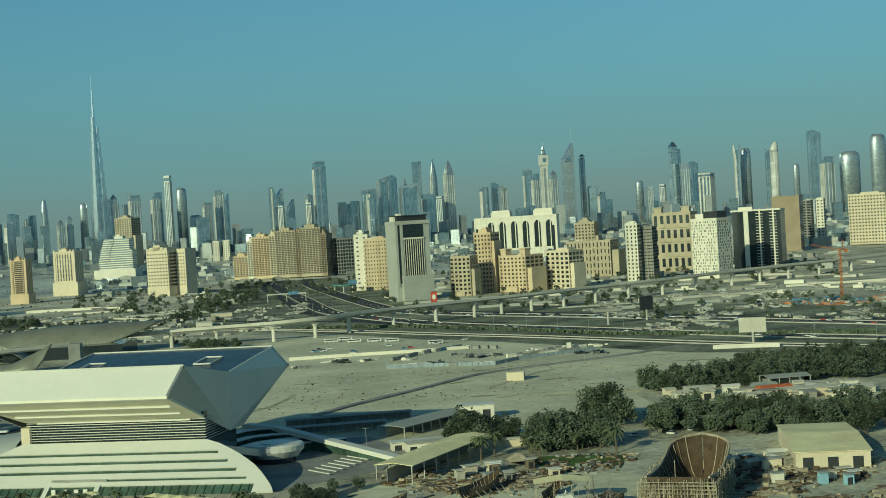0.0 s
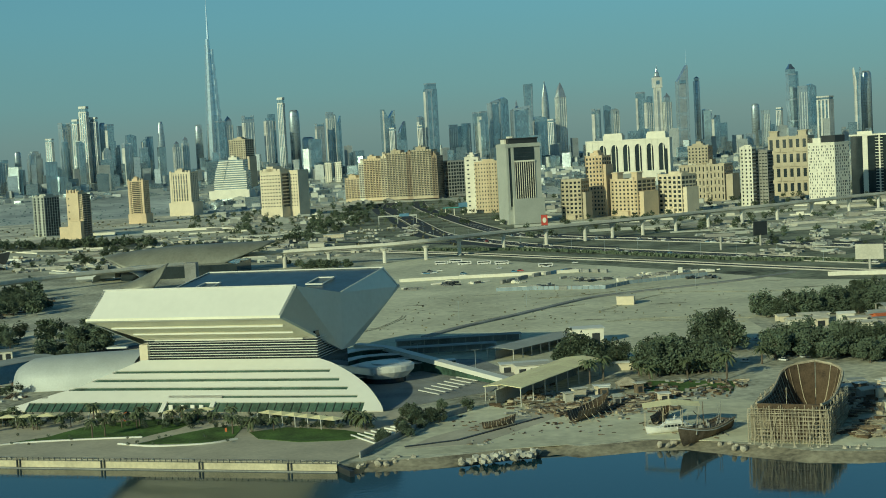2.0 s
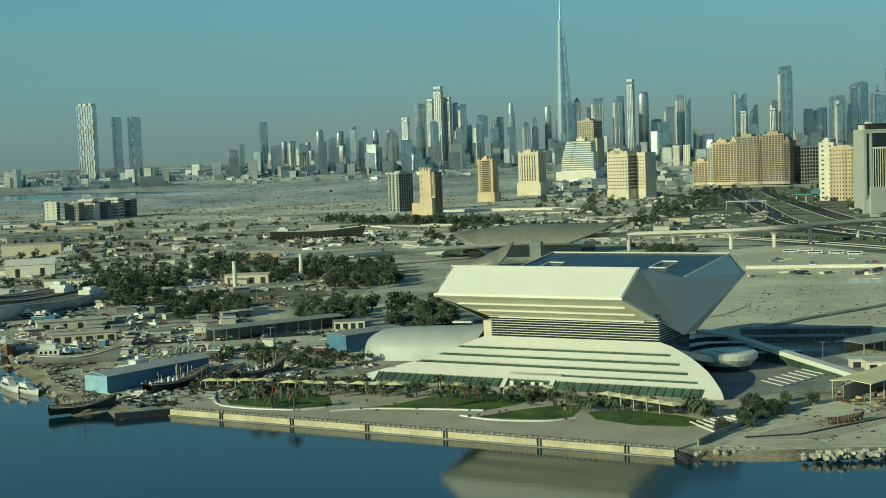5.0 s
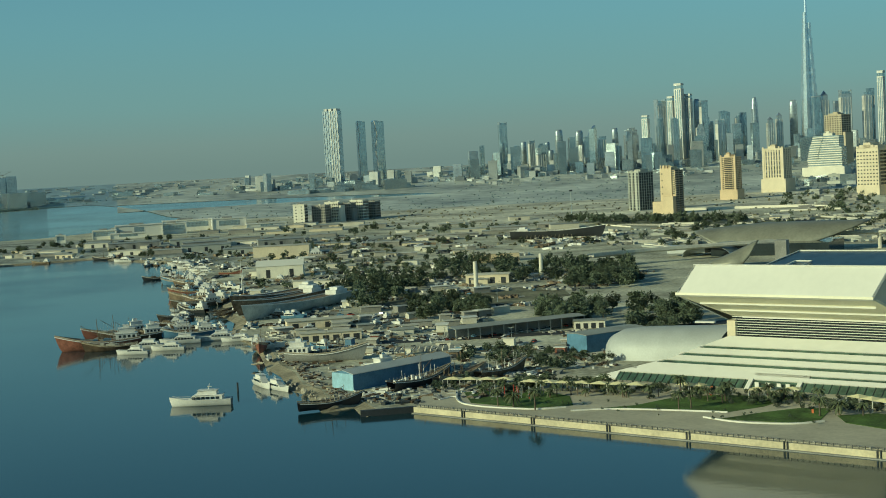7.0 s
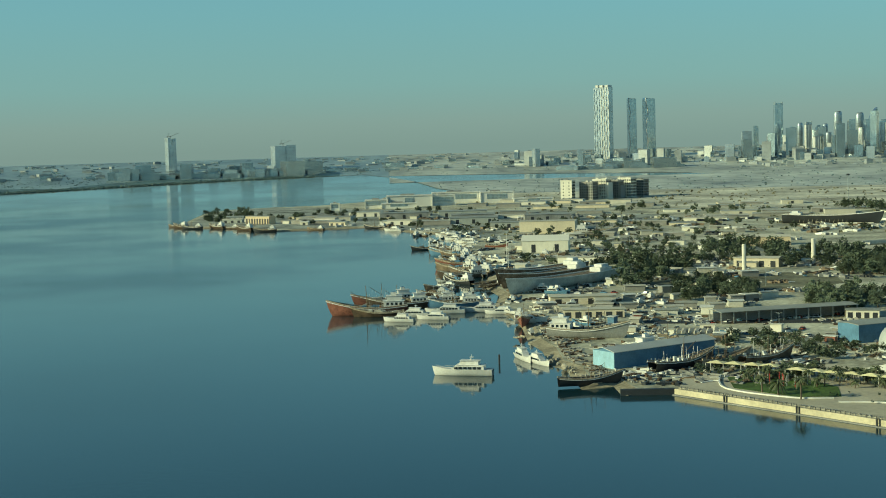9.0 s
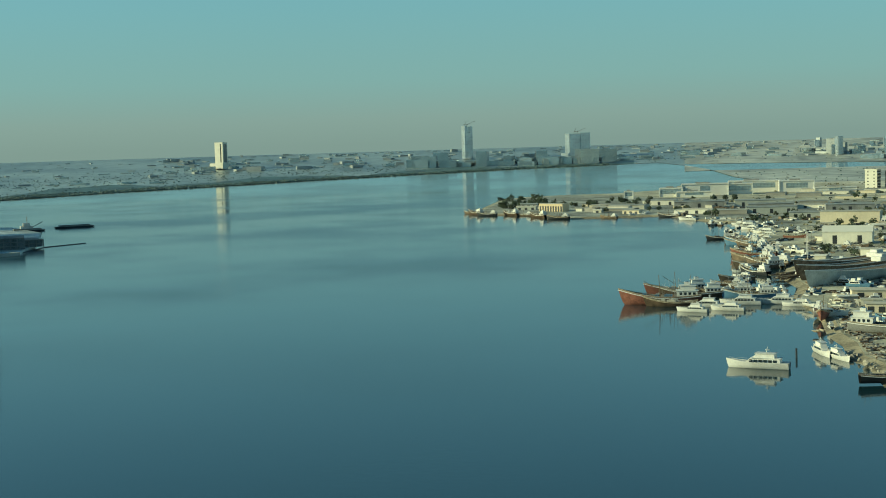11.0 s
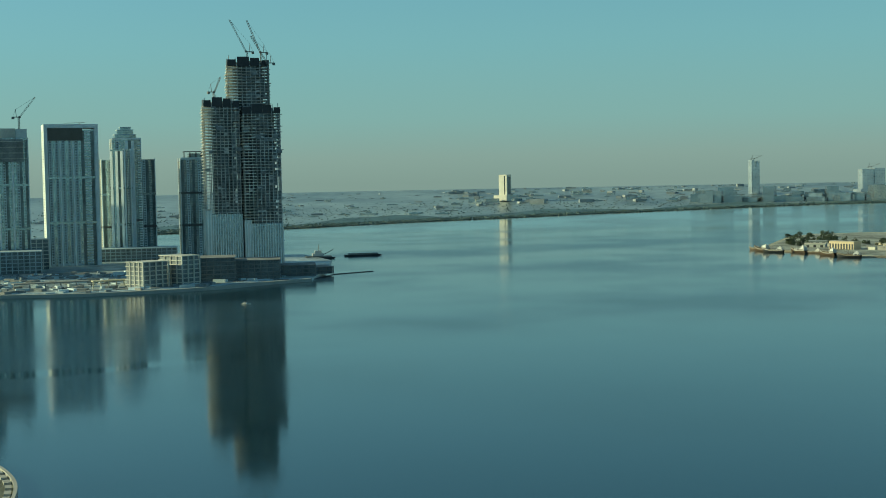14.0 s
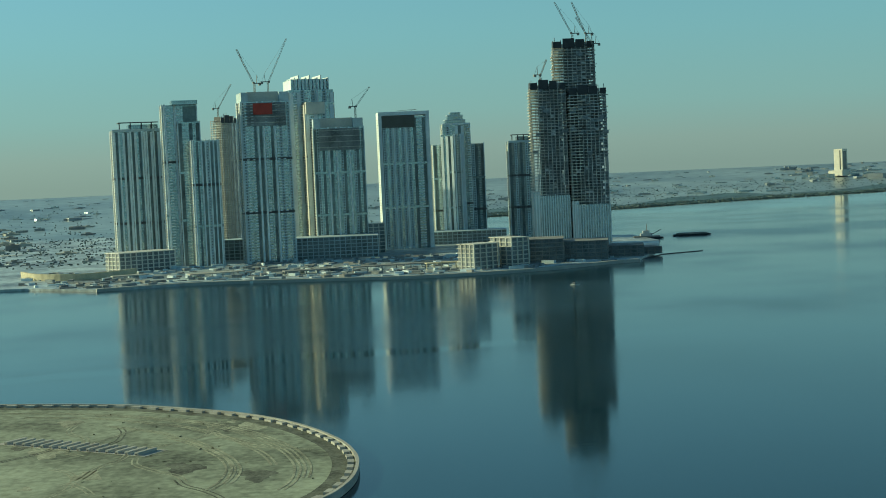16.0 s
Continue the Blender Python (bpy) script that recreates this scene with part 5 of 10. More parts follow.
def terrace_row(x, y, twist):
    """A long apartment terrace: bays and pilasters, stepped down at one end, with pinnacled roof houses."""
    ob = thing("apartment_terrace", "long beige and yellow apartment terrace with stepped roofs", "building", facing(x, y, twist))
    spans = ((-112, -78, 52, YELLOWSTONE), (-78, -66, 84, WHITEWALL), (-66, -26, 92, YELLOWSTONE), (-26, -12, 96, CREAMSTONE), (-12, 34, 102, BEIGESTONE), (34, 46, 98, BROWNSTONE), (46, 92, 106, BEIGESTONE), (92, 104, 92, BROWNSTONE))
    d = 44
    for u0, u1, h, wall in spans:
        seg = part("wall", Shape().box(u0 + 0.02, u1 - 0.02, -d / 2, d / 2, 0, h), wall, ob)
        n = max(2, int((u1 - u0) / 6))
        bw = (u1 - u0) / n
        glazing, ribs = Shape(), Shape()
        for j in range(n):
            c = u0 + bw * (j + 0.5)
            ribs.box(c - bw / 2, c - bw / 2 + 0.9, -d / 2 - 1.6, -d / 2, 6, h + 1.5)
            for i in range(int((h - 8) / 3.9)):
                glazing.box(c - bw * 0.28, c + bw * 0.34, -d / 2 - 0.2, -d / 2 + 0.2, 7 + i * 3.9, 9.2 + i * 3.9)
                if j % 2 == 0:
                    ribs.box(c - bw * 0.34, c + bw * 0.4, -d / 2 - 1.5, -d / 2, 5.8 + i * 3.9, 6.7 + i * 3.9)
        tagged(part("glazing", glazing, GLASS, seg), kind="stuff")
        tagged(part("pilaster", ribs, wall, seg), kind="stuff")
        part("roof_house", Shape().box(u0 + (u1 - u0) * 0.2, u0 + (u1 - u0) * 0.7, -d * 0.4, d * 0.2, h, h + 6).box(u0 + (u1 - u0) * 0.35, u0 + (u1 - u0) * 0.5, -d * 0.45, -d * 0.2, h + 6, h + 9), wall, seg)
    side_ = Shape()
    for i in range(22):
        for v in range(5):
            side_.box(104 - 0.1, 104.2, -d * 0.42 + v * 8, -d * 0.42 + v * 8 + 3, 6 + i * 3.9, 8.4 + i * 3.9)
    tagged(part("side_glazing", side_, GLASS, ob), kind="stuff")


terrace_row(-342, 3105, -20)
block(-208, 3117, 68, 82, 22, GREYWALL, "grey block in shade beside the terrace", 0.7, 9, 10, pw=0.7, ph=0.7)
block(-128, 2310, 26, 92, -10, WHITEWALL, "white stair tower of an apartment block", 0.9, 2, 12, pw=0.3, ph=0.3, crown="steps")
block(-104, 2296, 40, 84, -8, YELLOWSTONE, "orange apartment block with arched roof loggia", 0.8, 8, 13, crown="house", pw=0.35, ph=0.4)


def dark_capped():
    m = facing(-44, 1923, 22)
    ob = thing("office_tower", "cream office tower with dark striped glass front and black cap", "tower", m)
    w, d, h = 50, 34, 108
    part("wall", Shape().box(-w / 2, w / 2, -d / 2, d / 2, 0, h), GREYCREAM, ob)
    part("base_wall", Shape().box(-w * 0.36, w / 2 + 1.5, -d / 2 - 5, d / 2, 0, 34), GREYCREAM, ob)
    part("glass_front", Shape().box(-w * 0.26, w * 0.32, -d / 2 - 0.5, -d / 2 + 1, 34, h - 5), GLASS, ob, "dark glass front")
    fin = Shape().box(-0.3, 0.3, -1.3, 0, 34, 83).mesh("mullion", WHITEWALL)
    for i in range(10):
        piece("mullion", fin, ob, Matrix.Translation((-w * 0.25 + w * 0.56 * i / 9, -d / 2, 0)))
    part("transom", Shape().box(-w * 0.27, w * 0.33, -d / 2 - 2.0, -d / 2, 83, 85.2), WHITEWALL, ob)
    for u in (-0.46, -0.31):
        part("side_pier", Shape().box(u * w - 1.6, u * w + 1.6, -d / 2 - 1.4, -d / 2, 20, h), GREYCREAM, ob)
    part("pier_slot", Shape().box(-w * 0.415, -w * 0.36, -d / 2 - 0.5, -d / 2 + 0.2, 24, h - 6), GLASS, ob)
    for z in (90, 95, 99):
        part("floor_line", Shape().box(-w * 0.26, w * 0.32, -d / 2 - 0.8, -d / 2, z, z + 0.4), DARK, ob)
    part("top_band", Shape().box(-w / 2 - 0.5, w / 2 + 0.5, -d / 2 - 1.8, d / 2, h - 5, h - 1), GREYCREAM, ob)
    part("cap", Shape().box(-w * 0.4, w * 0.44, -d * 0.46, d * 0.4, h, h + 6).box(-w * 0.44, w * 0.47, -d * 0.5, d * 0.42, h + 6, h + 7.4), DARK, ob, "black glazed roof cap")
    part("roof_house", Shape().box(-w * 0.3, -w * 0.2, -d * 0.2, d * 0.1, h + 7.4, h + 10).box(-w * 0.47, -w * 0.41, -d * 0.3, d * 0.1, h, h + 6), WHITEWALL, ob)


dark_capped()
block(31, 1960, 39, 56, -26, BEIGESTONE, "beige apartment block with bay windows", 0.8, 5, 9, pw=0.55)
block(66, 2010, 36, 86, -34, ORANGESTONE, "taller beige apartment block with a domed roof room", 0.8, 5, 14, crown="steps", pw=0.45)
block(112, 1990, 62, 52, -40, YELLOWSTONE, "yellow hotel block with regular square windows", 0.8, 7, 9, crown="towers", pw=0.42, ph=0.5)
block(174, 2000, 52, 55, -38, CREAMSTONE, "cream hotel block with deep square windows", 0.8, 5, 8, crown="house", pw=0.55, ph=0.6)


def arched_palace():
    m = facing(181, 3295, -8)
    ob = thing("arched_building", "white building with tall dark arches and corner turrets", "building", m)
    w, d, h = 190, 60, 96
    part("wall", Shape().box(-w / 2, w / 2, -d / 2, d / 2, 0, h), WHITEWALL, ob)
    def arch(cw, ch):
        ring = [(-cw / 2, 0), (cw / 2, 0), (cw / 2, ch - cw / 2)] + [(cw / 2 * math.cos(t), ch - cw / 2 + cw * 0.75 * math.sin(t)) for t in [math.pi * k / 8 for k in range(1, 8)]] + [(-cw / 2, ch - cw / 2)]
        s = Shape()
        s.solid([(a, -0.4, b) for a, b in ring], (0, 0.8, 0))
        return s.mesh("arch_glass", GLASS)
    tall = arch(15, 58)
    for i in range(6):
        piece("arch_glass", tall, ob, Matrix.Translation((-w * 0.30 + 27 * i, -d / 2, 26)))
    slot = pane(5, 60, 0.4, GLASS)
    for u in (-90, -80, -70, 88):
        piece("window", slot, ob, Matrix.Translation((u, -d / 2, 14)))
    for u in (-0.18, 0.34):
        part("turret", Shape().box(u * w - 22, u * w + 22, -d * 0.4, d * 0.3, h, h + 14).box(u * w - 20, u * w + 20, -d * 0.3, d * 0.2, h + 14, h + 18), WHITEWALL, ob)
    part("parapet", Shape().box(-w / 2 - 1, w / 2 + 1, -d / 2 - 1, d / 2 + 1, h, h + 3), WHITEWALL, ob)
    pilasters(ob, w, d, h, 14, WHITEWALL, 0, 0.9, 1.0)


arched_palace()
block(250, 2330, 86, 60, -16, BEIGESTONE, "broad beige block with slotted windows", 0.7, 12, 5, pw=0.3, ph=0.7)
block(244, 2350, 40, 90, -16, BEIGESTONE, "stepped orange-beige upper tower", 0.8, 6, 16, crown="steps", pw=0.45)
block(283, 2076, 22, 86, -20, WHITEWALL, "white stair tower with small windows", 0.8, 3, 15, crown="house", pw=0.35)
block(306, 2090, 28, 80, -20, GREYWALL, "grey block wrapped in scaffolding", 0.9, 5, 16, pw=0.8, ph=0.3)
b15 = block(389, 2339, 73, 98, -14, BEIGESTONE, "beige block with tall arched recesses and turrets", 0.7, 6, 4, crown="towers", pw=0.5, ph=0.75)
def slit_block():
    """A plain white block with slit windows set at odds from floor to floor."""
    ob = thing("apartment_building", "white block with scattered slit windows", "building", facing(392, 2046, -34))
    w, d, h = 44, 36, 85
    part("wall", Shape().box(-w / 2, w / 2, -d / 2, d / 2, 0, h), WHITEWALL, ob)
    part("parapet", Shape().box(-w / 2 - 0.4, w / 2 + 0.4, -d / 2 - 0.4, d / 2 + 0.4, h, h + 1.4), WHITEWALL, ob)
    part("roof_house", Shape().box(-w * 0.1, w * 0.42, -d * 0.3, d * 0.36, h + 1.4, h + 11), DARK, ob, "dark roof plant house")
    part("white_roof_room", Shape().box(-w * 0.42, -w * 0.12, -d * 0.3, d * 0.3, h + 1.4, h + 8), WHITEWALL, ob)
    r = random.Random(5)
    slit = Shape()
    for i in range(19):
        for j in range(11):
            if r.random() < 0.72:
                u = -w * 0.44 + w * 0.88 * j / 10 + r.choice((-0.8, 0, 0.8))
                slit.box(u - 0.55, u + 0.55, -d / 2 - 0.2, -d / 2 + 0.2, 4 + i * 4.2, 6.6 + i * 4.2)
        for j in range(7):
            if r.random() < 0.8:
                v = -d * 0.42 + d * 0.84 * j / 6 + r.choice((-0.8, 0, 0.8))
                slit.box(w / 2 - 0.2, w / 2 + 0.2, v - 0.8, v + 0.8, 4 + i * 4.2, 6.8 + i * 4.2)
    tagged(part("glazing", slit, GLASS, ob), kind="stuff")


slit_block()


def dark_glass_block():
    m = facing(497, 2204, -10)
    ob = thing("glass_office", "dark glass office block with white vertical fins and sunshades", "building", m)
    w, d, h = 74, 44, 92
    part("wall", Shape().box(-w / 2, w / 2, -d / 2, d / 2, 0, h), GLASS, ob)
    part("white_fin", Shape().box(-w * 0.26, -w * 0.16, -d / 2 - 1, d / 2, 0, h + 2), WHITEWALL, ob)
    for u in (0.06, 0.34):
        part("white_fin", Shape().box(w * u, w * u + 2.2, -d / 2 - 1.5, -d / 2, 0, h + 3), WHITEWALL, ob)
        bar = Shape().box(-5, 6, -1.6, 0, 0, 0.8).mesh("sunshade", WHITEWALL)
        for i in range(20):
            piece("sunshade", bar, ob, Matrix.Translation((w * u, -d / 2, 4 + i * 4.4)))
    part("roof_slab", Shape().box(-w / 2 - 2, w / 2 + 1, -d / 2 - 2, d / 2, h, h + 2.5).box(-w * 0.4, -w * 0.1, -8, 8, h + 2.5, h + 7), WHITEWALL, ob)


dark_glass_block()
block(725, 2943, 63, 116, -10, BROWNSTONE, "plain brown windowless slab tower", 0.8, 1, 3, pw=0.02, ph=0.02)
block(815, 3146, 34, 106, -16, GREYWALL, "grey glass block with a white corner", 0.8, 3, 16, pw=0.9, ph=0.6)
block(850, 3150, 20, 108, -16, WHITEWALL, "white corner tower with small windows", 0.8, 2, 14, pw=0.4, ph=0.4)
block(918, 3011, 90, 112, -20, CREAMSTONE, "long cream block with regular square windows", 0.5, 12, 15, pw=0.45, ph=0.45, crown="house")
block(1010, 3060, 60, 100, -20, CREAMSTONE, "cream block beside the long one", 0.6, 8, 13, pw=0.45, ph=0.45)
block(-1420, 2120, 26, 37, -20, WHITEWALL, "white end block of a low hospital-like row", 0.8, 2, 6, pw=0.2, ph=0.3)
for i in range(5):
    block(-1395 + 6 * i, 2150 + 34 * i, 34, 33 + (i % 2) * 4, -30, (GREYWALL, WHITEWALL)[i % 2], "grey and white row block on the plain", 0.7, 6, 6, pw=0.5)


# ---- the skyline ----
# Bluish tones and near-mirror metal paint the distance haze into these facades.
FAR_G = facade_mat("far_hazed_glass", (0.80, 0.90, 0.96), (0.66, 0.78, 0.86), 4.0, 4.0, 0.5, 0.14, 0.9)
FAR_D = facade_mat("far_hazed_deep_glass", (0.70, 0.82, 0.89), (0.58, 0.71, 0.79), 4.0, 8.0, 0.5, 0.14, 0.9)
FAR_L = facade_mat("far_hazed_grey_stone", (0.78, 0.84, 0.86), (0.58, 0.67, 0.72), 5.0, 4.0, 0.9, 0.25, 0.7)
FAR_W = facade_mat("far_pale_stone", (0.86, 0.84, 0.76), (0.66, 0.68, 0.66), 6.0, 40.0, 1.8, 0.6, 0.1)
FAR_B = facade_mat("far_hazed_brown_stone", (0.68, 0.69, 0.67), (0.55, 0.59, 0.60), 4.0, 4.0, 0.8, 0.3, 0.6)
FAR_R = facade_mat("far_hazed_round_glass", (0.62, 0.70, 0.74), (0.50, 0.59, 0.64), 4.0, 4.0, 0.5, 0.42, 0.65)
FAR_STEEL = mat("far_hazed_steel", (0.74, 0.81, 0.85), 0.2, 0.85, var=0.08)
sky_rnd = random.Random(7)


def upright_plate(profile, d0, d1):
    """A shape drawn in the front plane (across, height) and pushed back from d0 to d1."""
    return Shape().skin([[(a, q, b) for a, b in profile] for q in (d0, d1)])


def taper(w, d, steps_, sides=12, square=False):
    """A shaft through (height, share of width) steps."""
    rings = []
    for z, k in steps_:
        if square:
            rings.append([(sx * w / 2 * k, sy * d / 2 * k, z) for sx, sy in ((-1, -1), (1, -1), (1, 1), (-1, 1))])
        else:
            rings.append([(w / 2 * k * math.cos(t), d / 2 * k * math.sin(t), z) for t in [2 * math.pi * j / sides for j in range(sides)]])
    return Shape().skin(rings)


SKY_WORDS = {"g": "blue-grey glass", "l": "grey stone and glass", "w": "pale sunlit ribbed stone", "b": "brown unfinished", "f": "dark glass gate-framed", "c": "sandstone clock-topped",
             "e": "pale metal wedge-topped", "j": "slim dark round-capped", "t": "dark glass crowned twin-shaft", "r": "pale bullet-topped", "x": "white lattice-patterned", "o": "rounded blue glass",
             "p": "tall dark slab with pale edge", "s": "blade-tipped glass", "v": "flaring blue glass", "y": "pyramid-topped ribbed", "k": "curved needle-topped", "u": "slim cone-topped",
             "q": "flower-topped pale", "z": "blue glass with a twisted white edge", "d": "notched double glass", "n": "classical pinnacled"}


def skyline(x, y, w, top, kind, turn=None):
    z = ground(x, y)
    tw = sky_rnd.uniform(12, 34)
    tw = tw if turn is None else turn
    m = pose(x, y, z + 1.0, 0, 0, math.degrees(math.atan2(-x, y)) + tw)
    h = top - z - 1
    w = w / (math.cos(radians(tw)) + 0.7 * abs(math.sin(radians(tw))))
    d = w * 0.7
    ob = thing("skyscraper", SKY_WORDS[kind] + " skyscraper in the distant skyline", "skyscraper", m, "far skyline")
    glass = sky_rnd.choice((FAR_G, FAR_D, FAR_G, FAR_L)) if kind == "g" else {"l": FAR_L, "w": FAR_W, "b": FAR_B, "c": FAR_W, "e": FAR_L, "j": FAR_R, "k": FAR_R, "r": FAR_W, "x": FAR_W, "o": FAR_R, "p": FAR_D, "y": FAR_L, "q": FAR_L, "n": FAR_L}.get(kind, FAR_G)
    def box(name, u0, u1, v0, v1, z0, z1, material=None):
        return part(name, Shape().box(u0 * w, u1 * w, v0 * d, v1 * d, z0 * h, z1 * h), material or glass, ob)
    def fins(places, z1=0.985, wide=0.035, material=FAR_W):
        for u in places:
            box("fin", u - wide, u + wide, -0.54, -0.47, 0, z1, material)
        for v in (-0.3, 0.1, 0.42):
            box("side_fin", -0.54, -0.48, v - 0.04, v + 0.04, 0, z1, material)
    if kind in "glb":
        form = sky_rnd.randrange(6)
        lit = sky_rnd.random() < 0.5
        if form == 0:
            box("shaft", -0.5, 0.5, -0.5, 0.5, 0, 0.94)
            box("plant_floor", -0.42, 0.42, -0.42, 0.42, 0.94, 0.975, FAR_D)
            box("roof_frame", -0.5, -0.42, -0.5, 0.5, 0.94, 1.0, FAR_L)
            box("roof_frame", 0.42, 0.5, -0.5, 0.5, 0.94, 1.0, FAR_L)
        elif form == 1:
            box("shaft", -0.5, 0.08, -0.5, 0.3, 0, 0.9)
            box("rear_shaft", -0.1, 0.5, -0.3, 0.5, 0, 1.0, FAR_D)
            box("roof_house", -0.4, -0.1, -0.4, 0.2, 0.9, 0.935, FAR_D)
        elif form == 2:
            box("shaft", -0.5, 0.5, -0.5, 0.5, 0, 0.78)
            box("upper_shaft", -0.4, 0.42, -0.42, 0.42, 0.78, 0.92)
            box("crown", -0.24, 0.26, -0.3, 0.3, 0.92, 0.98, FAR_L)
            part("mast", Shape().tube([(0, 0, h * 0.98), (0, 0, h * 1.04)], 0.7, 4, 0.2), FAR_STEEL, ob)
        elif form == 3:
            part("shaft", upright_plate([(-w / 2, 0), (w / 2, 0), (w / 2, h * 0.955), (-w * 0.1, h), (-w / 2, h * 0.985)], -d / 2, d / 2), glass, ob)
            box("glass_slot", -0.06, 0.16, -0.52, -0.4, 0.04, 0.93, FAR_D)
        elif form == 4:
            part("shaft", taper(w, d, ((0, 1), (h * 0.9, 1), (h * 0.97, 0.9), (h, 0.6))), FAR_R, ob, smooth=True)
        else:
            box("shaft", -0.5, 0.5, -0.5, 0.5, 0, 0.96)
            box("wing", 0.5, 0.72, -0.4, 0.4, 0, 0.7, FAR_D)
            box("parapet", -0.53, 0.53, -0.53, 0.53, 0.955, 0.985, FAR_L)
        if form != 4:
            for u in (-0.42, -0.14, 0.14, 0.42) if kind == "l" else (-0.46, sky_rnd.uniform(-0.1, 0.4)):
                box("rib", u - 0.025, u + 0.025, -0.53, -0.46, 0, 0.88, FAR_W if kind == "l" else FAR_STEEL)
            # the pale version of this strip paints a sunlit left edge
            box("edge_strip", -0.53, -0.47, -0.5, 0.44 if lit else -0.2, 0, 0.88, FAR_W if lit else FAR_STEEL)
    elif kind == "w":
        box("shaft", -0.5, 0.5, -0.5, 0.5, 0, 0.93)
        for u in (-0.27, 0.03, 0.32):
            box("glass_slot", u - 0.075, u + 0.075, -0.515, -0.45, 0, 0.915, FAR_D)
        for v in (-0.18, 0.22):
            box("side_slot", -0.515, -0.45, v - 0.07, v + 0.07, 0, 0.915, FAR_L)
        box("cap", -0.46, 0.46, -0.46, 0.46, 0.93, 0.97, FAR_D)
        box("roof_beam", -0.5, 0.5, -0.5, 0.5, 0.97, 1.0, FAR_W)
    elif kind == "f":
        box("shaft", -0.42, 0.42, -0.4, 0.4, 0, 0.93, FAR_D)
        box("pier", -0.52, -0.42, -0.55, 0.5, 0, 0.95, FAR_L)
        box("pier", 0.42, 0.52, -0.55, 0.5, 0, 1.0, FAR_L)
        part("lintel", upright_plate([(-w * 0.52, h * 0.93), (w * 0.52, h * 0.97), (w * 0.52, h * 1.02), (-w * 0.52, h * 0.97)], -d * 0.55, -d * 0.3), FAR_L, ob)
    elif kind == "c":
        box("shaft", -0.4, 0.4, -0.4, 0.4, 0, 0.84)
        box("glass_slot", -0.13, 0.13, -0.42, -0.38, 0.05, 0.8, FAR_B)
        box("clock_stage", -0.52, 0.52, -0.52, 0.52, 0.84, 0.97)
        box("clock_face", -0.2, 0.2, -0.55, -0.5, 0.88, 0.93, FAR_D)
        part("spire", taper(w, d, ((h * 0.97, 0.9), (h * 0.99, 0.62), (h * 1.02, 0.6), (h * 1.04, 0.32), (h * 1.08, 0.2), (h * 1.1, 0.06), (h * 1.14, 0.02))), FAR_L, ob)
    elif kind == "e":
        part("shaft", upright_plate([(-w / 2, 0), (w / 2, 0), (w / 2, h * 1.1), (w * 0.42, h * 1.1), (-w * 0.34, h * 0.92), (-w / 2, h * 0.9)], -d / 2, d / 2), glass, ob)
        for k in (0.1, 0.3, 0.5, 0.7, 0.86):
            box("glass_panel", -0.34, 0.24, -0.52, -0.48, k, k + (0.17 if k < 0.8 else 0.05), FAR_B if k < 0.8 else FAR_D)
        part("spire", Shape().tube([(w * 0.46, 0, h), (w * 0.46, 0, h * 1.3)], w * 0.045, 5, w * 0.008), FAR_STEEL, ob)
    elif kind == "j":
        part("shaft", taper(w * 0.9, d, ((0, 1), (h * 0.93, 1), (h * 0.95, 0.7))), glass, ob, smooth=True)
        part("cap", taper(w, d, ((h * 0.955, 0.72), (h * 0.96, 0.95), (h * 0.975, 0.95), (h * 0.99, 0.5), (h, 0.1))), FAR_L, ob)
        box("edge_strip", -0.5, -0.38, -0.3, 0.3, 0, 0.94, FAR_L)
    elif kind == "t":
        box("shaft", -0.5, 0.12, -0.5, 0.5, 0, 0.93)
        box("rear_shaft", 0.1, 0.5, -0.2, 0.6, 0, 0.9, FAR_D)
        for k in (0.3, 0.56, 0.86):
            box("ring_band", -0.53, 0.15, -0.53, 0.53, k, k + 0.014, FAR_L)
        part("crown", Shape().prism([(-w / 2, -d / 2), (w * 0.12, -d / 2), (w * 0.12, d / 2), (-w / 2, d / 2)], h * 0.93, h * 0.99, [(-w * 0.3, -d * 0.1), (-w * 0.1, -d * 0.1), (-w * 0.1, d * 0.1), (-w * 0.3, d * 0.1)]), FAR_D, ob)
        part("mast", Shape().tube([(-w * 0.2, 0, h * 0.98), (-w * 0.2, 0, h * 1.05)], 0.9, 4, 0.2), FAR_STEEL, ob)
        box("edge_strip", -0.53, -0.47, -0.5, 0.4, 0, 0.9, FAR_STEEL)
    elif kind == "r":
        part("shaft", taper(w, d, ((0, 1), (h * 0.86, 1)), 14), glass, ob, smooth=True)
        part("tip", Shape().skin([[(w / 2 * k * math.cos(t) + o * w, d / 2 * k * math.sin(t), h * zz) for t in [2 * math.pi * j / 14 for j in range(14)]] for zz, k, o in ((0.86, 1, 0), (0.91, 0.9, 0.04), (0.955, 0.66, 0.12), (0.985, 0.36, 0.2), (1.0, 0.06, 0.26))]), glass, ob, smooth=True)
    elif kind == "x":
        box("shaft", -0.48, 0.48, -0.48, 0.48, 0, 0.97, FAR_L)
        for j in range(7):
            u, bar = -0.48 + 0.16 * j, Shape()
            for i in range(14):
                z0, z1 = i / 14 * 0.97, (i + 1) / 14 * 0.97
                o0, o1 = (0.03, -0.03) if (i + j) % 2 else (-0.03, 0.03)
                bar.tube([((u + o0) * w, -d * 0.5, z0 * h), ((u + o1) * w, -d * 0.5, z1 * h)], 1.3, 4)
            # white bars paint this part as sunlit, the others stay grey
            part("lattice_bar", bar, FAR_W if j > 2 else FAR_L, ob)
        for v in (-0.3, 0.0, 0.3):
            box("side_fin", -0.52, -0.47, v - 0.06, v + 0.06, 0, 0.97, FAR_L)
